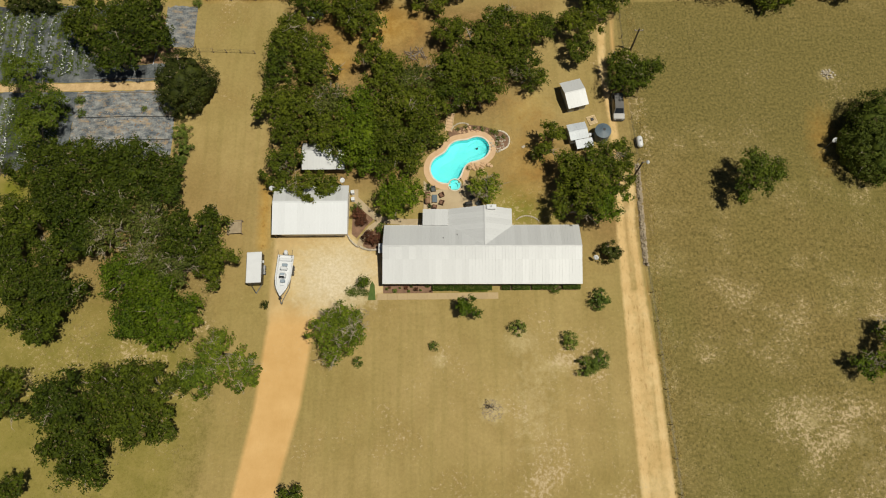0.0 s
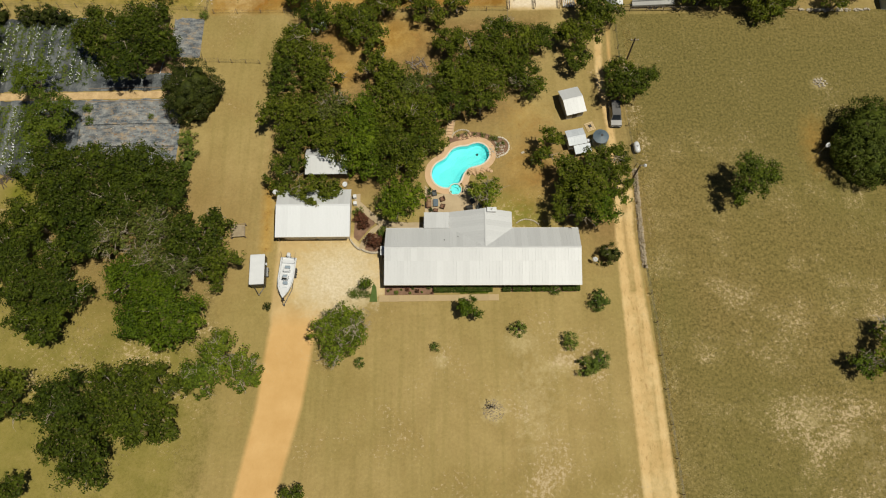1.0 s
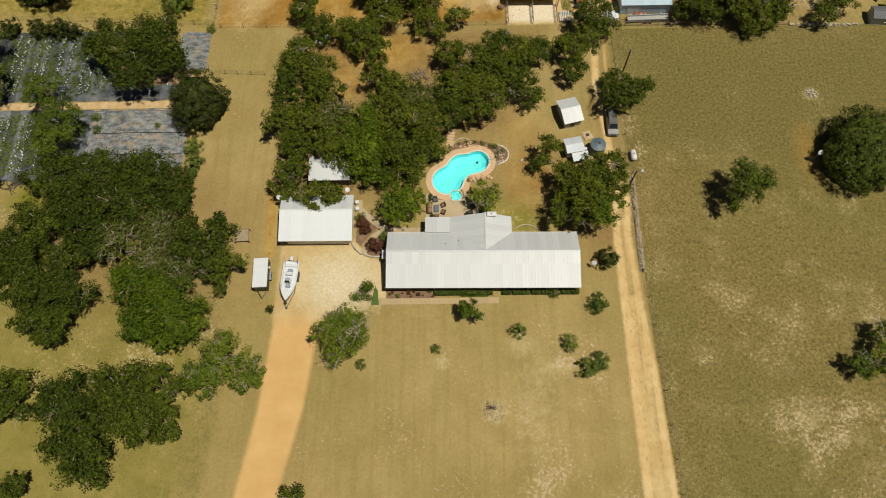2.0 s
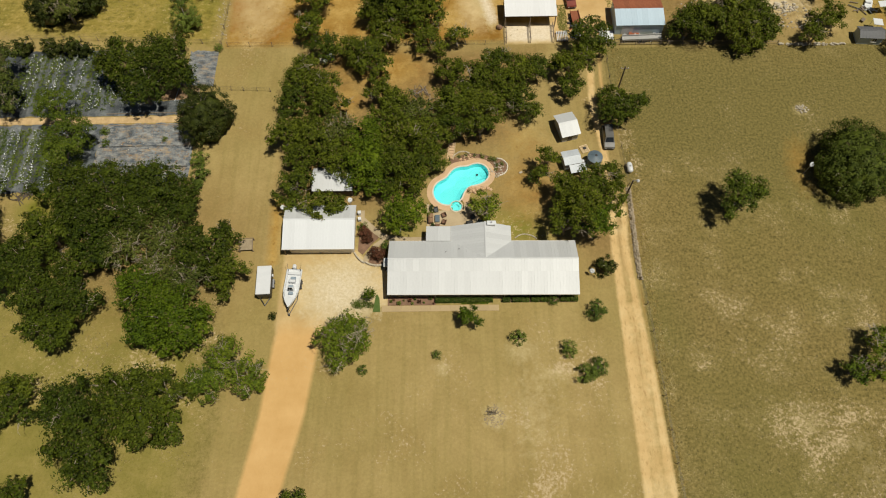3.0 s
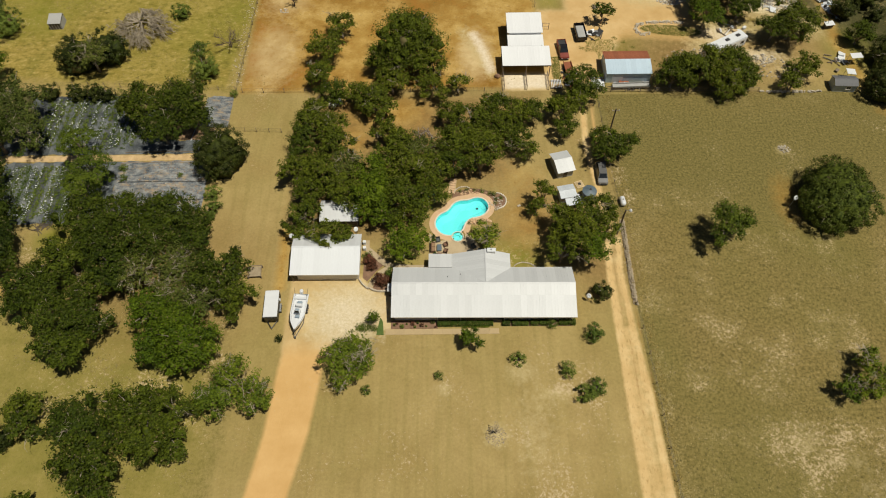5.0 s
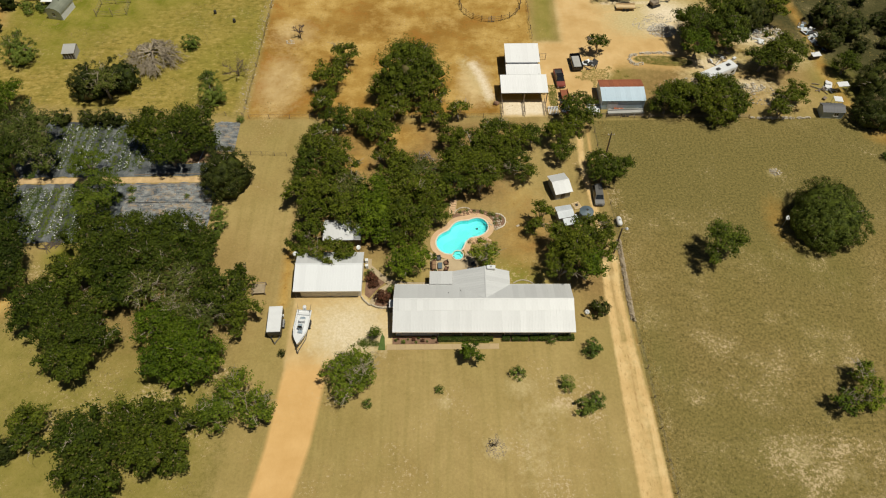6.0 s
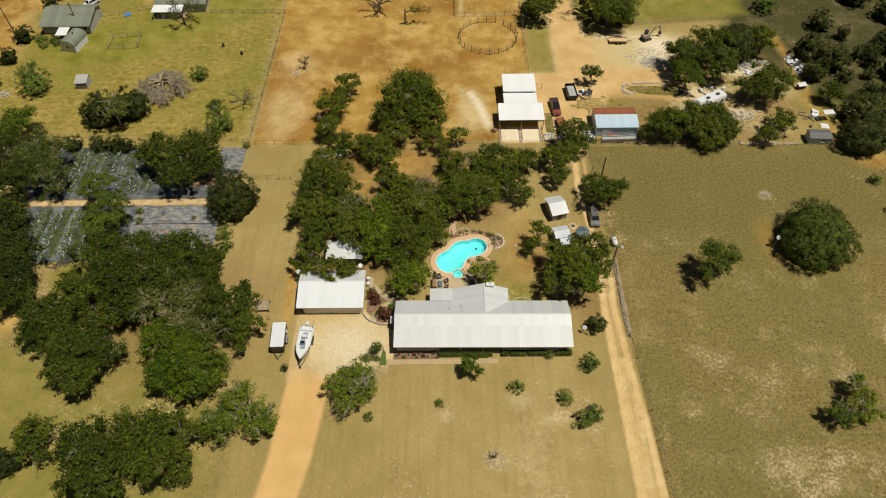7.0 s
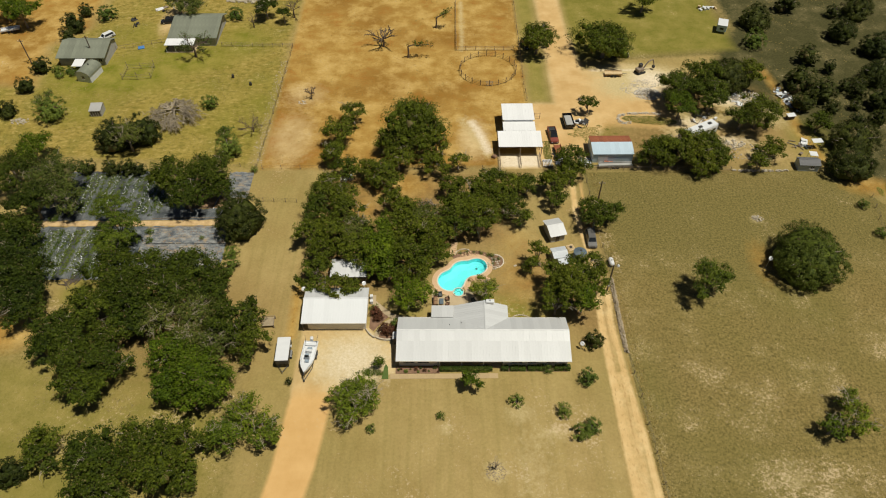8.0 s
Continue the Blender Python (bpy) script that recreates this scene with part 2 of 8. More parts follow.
def ground_material():
    """Dry lawn, with soil, sand, rough field, green grass and scrub range mixed in by the zones of the sheet."""
    m = bpy.data.materials.new("ground")
    m.use_nodes = True
    b = m.node_tree.nodes["Principled BSDF"]
    big, mid, fine, tuft = noise_tex(m, 0.035, 4), noise_tex(m, 0.22, 5, 0.6), noise_tex(m, 2.2, 6, 0.7), noise_tex(m, 0.9, 4, 0.7)
    patch = noise_tex(m, 0.11, 6, 0.68)
    sweep = noise_tex(m, 0.16, 5, 0.62)
    mow = noise_tex(m, 0.8, 3, 0.5, stretch=(1.0, 0.05, 1.0))
    rut = noise_tex(m, 1.5, 6, 0.75, stretch=(1.5, 0.55, 1.0))
    streak = noise_tex(m, 0.25, 4, 0.6, stretch=(3.0, 0.25, 1.0))

    def zone(name, soft=0.22, break_by=0.5):
        a = node(m, "ShaderNodeAttribute")
        a.attribute_name = name
        f = maths(m, "ADD", a.outputs["Fac"], maths(m, "MULTIPLY", maths(m, "SUBTRACT", tuft, 0.5), break_by))
        return remap(m, f, 0.5 - soft, 0.5 + soft)

    lawn = blend(m, remap(m, mid, 0.3, 0.7), (0.310, 0.228, 0.088), (0.398, 0.300, 0.122))
    lawn = blend(m, remap(m, big, 0.42, 0.68, 0.0, 0.65), lawn, (0.225, 0.185, 0.049))
    lawn = blend(m, remap(m, streak, 0.35, 0.7, 0.0, 0.4), lawn, (0.385, 0.298, 0.117))
    lawn = blend(m, remap(m, sweep, 0.45, 0.7, 0.0, 0.5), lawn, (0.255, 0.186, 0.063))
    lawn = blend(m, remap(m, patch, 0.52, 0.66, 0.0, 0.5), lawn, (0.262, 0.180, 0.059))
    lawn = blend(m, remap(m, mow, 0.5, 0.62, 0.0, 0.3), lawn, (0.240, 0.190, 0.062))
    lawn = blend(m, maths(m, "MULTIPLY", remap(m, tuft, 0.52, 0.68), 0.16), lawn, (0.190, 0.150, 0.041))
    field = blend(m, remap(m, fine, 0.32, 0.68), (0.114, 0.090, 0.025), (0.282, 0.214, 0.078))
    field = blend(m, remap(m, big, 0.4, 0.65, 0.0, 0.5), field, (0.150, 0.138, 0.036))
    field = blend(m, remap(m, tuft, 0.55, 0.68, 0.0, 0.65), field, (0.088, 0.075, 0.020))
    speck = noise_tex(m, 5.5, 3, 0.6)
    field = blend(m, remap(m, speck, 0.60, 0.70, 0.0, 0.7), field, (0.070, 0.056, 0.016))
    dots = noise_tex(m, 2.3, 2, 0.5)
    field = blend(m, remap(m, dots, 0.63, 0.70, 0.0, 0.75), field, (0.070, 0.060, 0.020))
    pale_spots = maths(m, "MULTIPLY", remap(m, patch, 0.49, 0.64), remap(m, speck, 0.50, 0.62))
    field = blend(m, maths(m, "MULTIPLY", pale_spots, 0.75), field, (0.480, 0.380, 0.180))
    soil = blend(m, remap(m, mid, 0.3, 0.7), (0.300, 0.172, 0.036), (0.440, 0.285, 0.081))
    soil = blend(m, remap(m, big, 0.46, 0.62, 0.0, 0.85), soil, (0.225, 0.112, 0.018))
    soil = blend(m, remap(m, fine, 0.58, 0.72, 0.0, 0.35), soil, (0.230, 0.140, 0.045))
    soil = blend(m, remap(m, patch, 0.48, 0.63, 0.0, 0.62), soil, (0.520, 0.360, 0.122))
    soil = blend(m, remap(m, tuft, 0.60, 0.66, 0.0, 0.5), soil, (0.210, 0.118, 0.034))
    soil = blend(m, remap(m, patch, 0.36, 0.44, 0.5, 0.0), soil, (0.330, 0.150, 0.030))
    sand = blend(m, remap(m, mid, 0.3, 0.7), (0.430, 0.305, 0.135), (0.570, 0.430, 0.216))
    sand = blend(m, remap(m, tuft, 0.5, 0.72, 0.0, 0.35), sand, (0.330, 0.215, 0.086))
    sand = blend(m, remap(m, patch, 0.5, 0.62, 0.0, 0.5), sand, (0.620, 0.490, 0.270))
    drive = blend(m, remap(m, mid, 0.3, 0.75), (0.530, 0.325, 0.122), (0.640, 0.415, 0.176))
    green = blend(m, remap(m, mid, 0.35, 0.65), (0.150, 0.160, 0.012), (0.275, 0.240, 0.046))
    green = blend(m, remap(m, tuft, 0.5, 0.66, 0.0, 0.45), green, (0.300, 0.225, 0.072))
    green = blend(m, remap(m, fine, 0.52, 0.66, 0.0, 0.55), green, (0.085, 0.085, 0.016))
    green = blend(m, remap(m, speck, 0.58, 0.68, 0.0, 0.55), green, (0.070, 0.066, 0.016))
    # Scrub tones are lowered: cloud shade over the range is put into the colour.
    scrub = blend(m, remap(m, fine, 0.3, 0.7), (0.036, 0.037, 0.012), (0.088, 0.080, 0.030))
    scrub = blend(m, remap(m, patch, 0.5, 0.64, 0.0, 0.6), scrub, (0.150, 0.128, 0.056))
    scrub = blend(m, remap(m, tuft, 0.54, 0.68, 0.0, 0.6), scrub, (0.034, 0.040, 0.012))
    blade = noise_tex(m, 0.75, 6, 0.72, stretch=(0.85, 1.25, 1.0))
    meadow = blend(m, remap(m, mid, 0.3, 0.7), (0.250, 0.190, 0.040), (0.350, 0.268, 0.072))
    meadow = blend(m, remap(m, patch, 0.50, 0.62, 0.0, 0.7), meadow, (0.165, 0.150, 0.022))
    meadow = blend(m, remap(m, big, 0.52, 0.66, 0.0, 0.5), meadow, (0.170, 0.178, 0.014))
    meadow = blend(m, remap(m, blade, 0.51, 0.62, 0.0, 0.85), meadow, (0.140, 0.118, 0.022))
    meadow = blend(m, remap(m, fine, 0.55, 0.68, 0.0, 0.6), meadow, (0.130, 0.105, 0.026))
    meadow = blend(m, remap(m, blade, 0.34, 0.46, 0.75, 0.0), meadow, (0.460, 0.350, 0.130))
    litter = blend(m, remap(m, tuft, 0.35, 0.65), (0.165, 0.100, 0.034), (0.300, 0.200, 0.077))
    bare = blend(m, remap(m, fine, 0.3, 0.7), (0.410, 0.322, 0.148), (0.590, 0.490, 0.270))
    col = blend(m, zone("field", 0.12, 0.25), lawn, field)
    # Olive grass, painted darker to stand in for dimming at the view's top.
    olive = blend(m, remap(m, fine, 0.32, 0.68), (0.105, 0.092, 0.026), (0.222, 0.178, 0.060))
    olive = blend(m, remap(m, dots, 0.60, 0.68, 0.0, 0.6), olive, (0.066, 0.060, 0.018))
    col = blend(m, zone("olive", 0.4, 0.5), col, olive)
    col = blend(m, zone("meadow", 0.3, 0.8), col, meadow)
    col = blend(m, zone("scrub", 0.34, 0.9), col, scrub)
    col = blend(m, zone("green", 0.35), col, green)
    col = blend(m, zone("litter", 0.35), col, litter)
    col = blend(m, zone("soil", 0.28), col, soil)
    col = blend(m, 1.0, col, blend(m, remap(m, fine, 0.25, 0.75), (0.83, 0.83, 0.83), (1.14, 1.14, 1.14)), "MULTIPLY")
    col = blend(m, zone("sand", 0.2, 0.5), col, sand)
    track = blend(m, remap(m, mid, 0.3, 0.7), (0.520, 0.355, 0.152), (0.655, 0.470, 0.228))
    track = blend(m, remap(m, rut, 0.53, 0.66, 0.0, 0.7), track, (0.330, 0.215, 0.080))
    track = blend(m, remap(m, patch, 0.5, 0.62, 0.0, 0.6), track, (0.640, 0.490, 0.250))
    col = blend(m, zone("track", 0.2, 0.6), col, track)
    col = blend(m, zone("median", 0.2, 1.1), col, (0.300, 0.195, 0.075))
    col = blend(m, zone("drive", 0.25, 0.25), col, drive)
    col = blend(m, zone("bare", 0.3, 0.9), col, bare)
    chalk = blend(m, remap(m, fine, 0.3, 0.7), (0.600, 0.500, 0.350), (0.800, 0.720, 0.580))
    col = blend(m, zone("chalk", 0.35, 0.6), col, chalk)
    a = node(m, "ShaderNodeAttribute")
    a.attribute_name = "worn"
    fleck = noise_tex(m, 1.9, 7, 0.74)
    chance = maths(m, "ADD", maths(m, "MULTIPLY", a.outputs["Fac"], 0.18), maths(m, "MULTIPLY", maths(m, "SUBTRACT", patch, 0.5), 0.7))
    col = blend(m, remap(m, maths(m, "ADD", fleck, chance), 0.64, 0.77, 0.0, 0.85), col, blend(m, fine, (0.380, 0.275, 0.140), (0.660, 0.540, 0.350)))
    link(m, col, b.inputs["Base Color"])
    b.inputs["Roughness"].default_value = 0.95
    b.inputs["Specular IOR Level"].default_value = 0.15
    bump(m, b, fine, 0.7, 0.08)
    return m


GROUND = ground_material()


# ---- mesh helpers ----
class Build:
    """Gathers vertices and faces of one mesh."""

    def __init__(self):
        self.v, self.f = [], []

    def add(self, verts, faces, m=None):
        k = len(self.v)
        self.v += [tuple(m @ Vector(p)) if m else tuple(p) for p in verts]
        self.f += [tuple(i + k for i in f) for f in faces]
        return self

    def box(self, x0, x1, y0, y1, z0, z1, m=None):
        v = [(x, y, z) for z in (z0, z1) for x, y in ((x0, y0), (x1, y0), (x1, y1), (x0, y1))]
        return self.add(v, [(3, 2, 1, 0), (4, 5, 6, 7), (0, 1, 5, 4), (1, 2, 6, 5), (2, 3, 7, 6), (3, 0, 4, 7)], m)

    def soft(self, x0, x1, y0, y1, z0, z1, c=0.05, m=None):
        """A box with chamfered edges."""
        v, f = [], []
        for z, d in ((z0, c), (z0 + c, 0), (z1 - c, 0), (z1, c)):
            a = [(x0 + d, y0 + d + c), (x0 + d + c, y0 + d), (x1 - d - c, y0 + d), (x1 - d, y0 + d + c), (x1 - d, y1 - d - c), (x1 - d - c, y1 - d), (x0 + d + c, y1 - d), (x0 + d, y1 - d - c)]
            v += [(x, y, z) for x, y in a]
        for k in range(3):
            f += [(8 * k + i, 8 * k + (i + 1) % 8, 8 * k + 8 + (i + 1) % 8, 8 * k + 8 + i) for i in range(8)]
        f += [tuple(range(7, -1, -1)), tuple(range(24, 32))]
        return self.add(v, f, m)

    def slab(self, corners, thick, m=None):
        """A sheet from its upper corners (counter-clockwise from above), with thickness straight down."""
        n = len(corners)
        v = [tuple(c) for c in corners] + [(x, y, z - thick) for x, y, z in corners]
        f = [tuple(range(n)), tuple(range(2 * n - 1, n - 1, -1))] + [(i, i + n, (i + 1) % n + n, (i + 1) % n) for i in range(n)]
        return self.add(v, f, m)

    def prism(self, outline, z0, z1, m=None):
        return self.slab([(x, y, z1) for x, y in outline], z1 - z0, m)

    def tube(self, points, radii, sides=6, m=None):
        pts = [Vector(p) for p in points]
        v, f = [], []
        for i, (p, r) in enumerate(zip(pts, radii)):
            d = (pts[min(i + 1, len(pts) - 1)] - pts[max(i - 1, 0)]).normalized()
            a = d.orthogonal().normalized()
            b = d.cross(a)
            v += [p + (a * math.cos(2 * math.pi * k / sides) + b * math.sin(2 * math.pi * k / sides)) * r for k in range(sides)]
        for i in range(len(pts) - 1):
            f += [(i * sides + k, i * sides + (k + 1) % sides, (i + 1) * sides + (k + 1) % sides, (i + 1) * sides + k) for k in range(sides)]
        f += [tuple(range(sides - 1, -1, -1)), tuple(range((len(pts) - 1) * sides, len(pts) * sides))]
        return self.add(v, f, m)

    def post(self, x, y, z0, z1, r, sides=8, top=None, m=None):
        return self.tube([(x, y, z0), (x, y, z1)], [r, top if top is not None else r], sides, m)

    def stone(self, x, y, z, rx, ry, rz, rng):
        """An uneven stone of twelve corners."""
        v = []
        for zz, s in ((-0.9, 0.75), (0.1, 1.0), (0.9, 0.6)):
            for k in range(5):
                a = 2 * math.pi * k / 5 + rng.uniform(-0.3, 0.3)
                q = s * rng.uniform(0.8, 1.15)
                v.append((x + rx * q * math.cos(a), y + ry * q * math.sin(a), z + rz * (zz + rng.uniform(-0.12, 0.12))))
        f = [(5 * i + k, 5 * i + (k + 1) % 5, 5 * i + 5 + (k + 1) % 5, 5 * i + 5 + k) for i in (0, 1) for k in range(5)] + [(4, 3, 2, 1, 0), (10, 11, 12, 13, 14)]
        return self.add(v, f)

    def mesh(self, name):
        me = bpy.data.meshes.new(name)
        me.from_pydata(self.v, [], self.f)
        me.update()
        return me


def thing(name, label, category, x, y, z=0.0, turn=0.0, group="", kind=""):
    """An Empty at the base of a thing; its parts are built round it."""
    ob = new(name)
    ob.matrix_world = pose(x, y, z, 0, 0, turn)
    ob.empty_display_size = 0.3
    return tagged(ob, label, category, group, kind)


def part(name, built, material, parent, label="", smooth=False):
    me = built.mesh(name) if isinstance(built, Build) else built
    if not me.materials:
        me.materials.append(material)
    if smooth:
        me.polygons.foreach_set("use_smooth", [True] * len(me.polygons))
    ob = new(name, me)
    ob.parent = parent
    return tagged(ob, label) if label else ob


def whole(name, built, material, label, category, x=0.0, y=0.0, z=0.0, turn=0.0, group="", kind="", smooth=False):
    """A thing of one mesh."""
    me = built.mesh(name)
    me.materials.append(material)
    if smooth:
        me.polygons.foreach_set("use_smooth", [True] * len(me.polygons))
    ob = new(name, me)
    ob.matrix_world = pose(x, y, z, 0, 0, turn)
    return tagged(ob, label, category, group, kind)


# ---- the pool's outline ----
def pool_distance(x, y):
    """Distance to the water's edge: a tapered capsule swollen on its north side, with a round bay cut into its south-east side."""
    ax, ay, ra, bx, by, rb = 4.6, 49.3, 2.0, -0.5, 45.65, 2.55
    h = max(0.0, min(1.0, ((x - ax) * (bx - ax) + (y - ay) * (by - ay)) / ((bx - ax) ** 2 + (by - ay) ** 2)))
    d = math.hypot(x - ax - h * (bx - ax), y - ay - h * (by - ay)) - (ra + h * (rb - ra))
    c = math.hypot(x - 1.9, y - 48.45) - 2.2
    g = max(0.0, 0.8 - abs(d - c)) / 0.8
    d = min(d, c) - g * g * 0.2
    e = 2.45 - math.hypot(x - 4.45, y - 44.55)
    g = max(0.0, 0.7 - abs(d - e)) / 0.7
    return max(d, e) + g * g * 0.175


def pool_ring(offset, n=72):
    """The outline at that distance outside the water's edge."""
    ring = []
    for i in range(n):
        a = 2 * math.pi * i / n
        lo, hi = 0.2, 12.0
        for _ in range(30):
            mid = (lo + hi) / 2
            if pool_distance(0.2 + mid * math.cos(a), 46.8 + mid * math.sin(a)) < offset:
                lo = mid
            else:
                hi = mid
        ring.append((0.2 + lo * math.cos(a), 46.8 + lo * math.sin(a)))
    return ring


# ---- ground: one sheet to the horizon, with its zones ----
def poly_inside(px, py, poly):
    inside = np.zeros(px.shape, bool)
    for (x1, y1), (x2, y2) in zip(poly, poly[1:] + poly[:1]):
        cross = ((y1 > py) != (y2 > py)) & (px < (x2 - x1) * (py - y1) / (y2 - y1 + 1e-9) + x1)
        inside ^= cross
    return inside


def poly_weight(px, py, poly, soft):
    """1 inside, 0 outside, with a soft edge of that width."""
    d = np.full(px.shape, 1e9)
    for (x1, y1), (x2, y2) in zip(poly, poly[1:] + poly[:1]):
        dx, dy = x2 - x1, y2 - y1
        h = np.clip(((px - x1) * dx + (py - y1) * dy) / (dx * dx + dy * dy + 1e-9), 0, 1)
        d = np.minimum(d, np.hypot(px - x1 - h * dx, py - y1 - h * dy))
    d = np.where(poly_inside(px, py, poly), d, -d)
    return np.clip(0.5 + d / soft, 0, 1)


def line_weight(px, py, points, width, soft):
    d = np.full(px.shape, 1e9)
    for (x1, y1), (x2, y2) in zip(points, points[1:]):
        dx, dy = x2 - x1, y2 - y1
        h = np.clip(((px - x1) * dx + (py - y1) * dy) / (dx * dx + dy * dy), 0, 1)
        d = np.minimum(d, np.hypot(px - x1 - h * dx, py - y1 - h * dy))
    return np.clip(0.5 + (width / 2 - d) / soft, 0, 1)


def spot(px, py, x, y, rx, ry=None):
    return np.clip(1.25 - np.hypot((px - x) / rx, (py - y) / (ry or rx)) * 0.75, 0, 1)


def axis(lo, hi, step, far):
    mid = list(np.arange(lo, hi, step))
    out, s, a = [], step, mid[0]
    while a > -far:
        s *= 1.35
        a -= s
        out.append(a)
    tail, s, b = [], step, mid[-1]
    while b < far:
        s *= 1.35
        b += s
        tail.append(b)
    return np.array(out[::-1] + mid + tail)


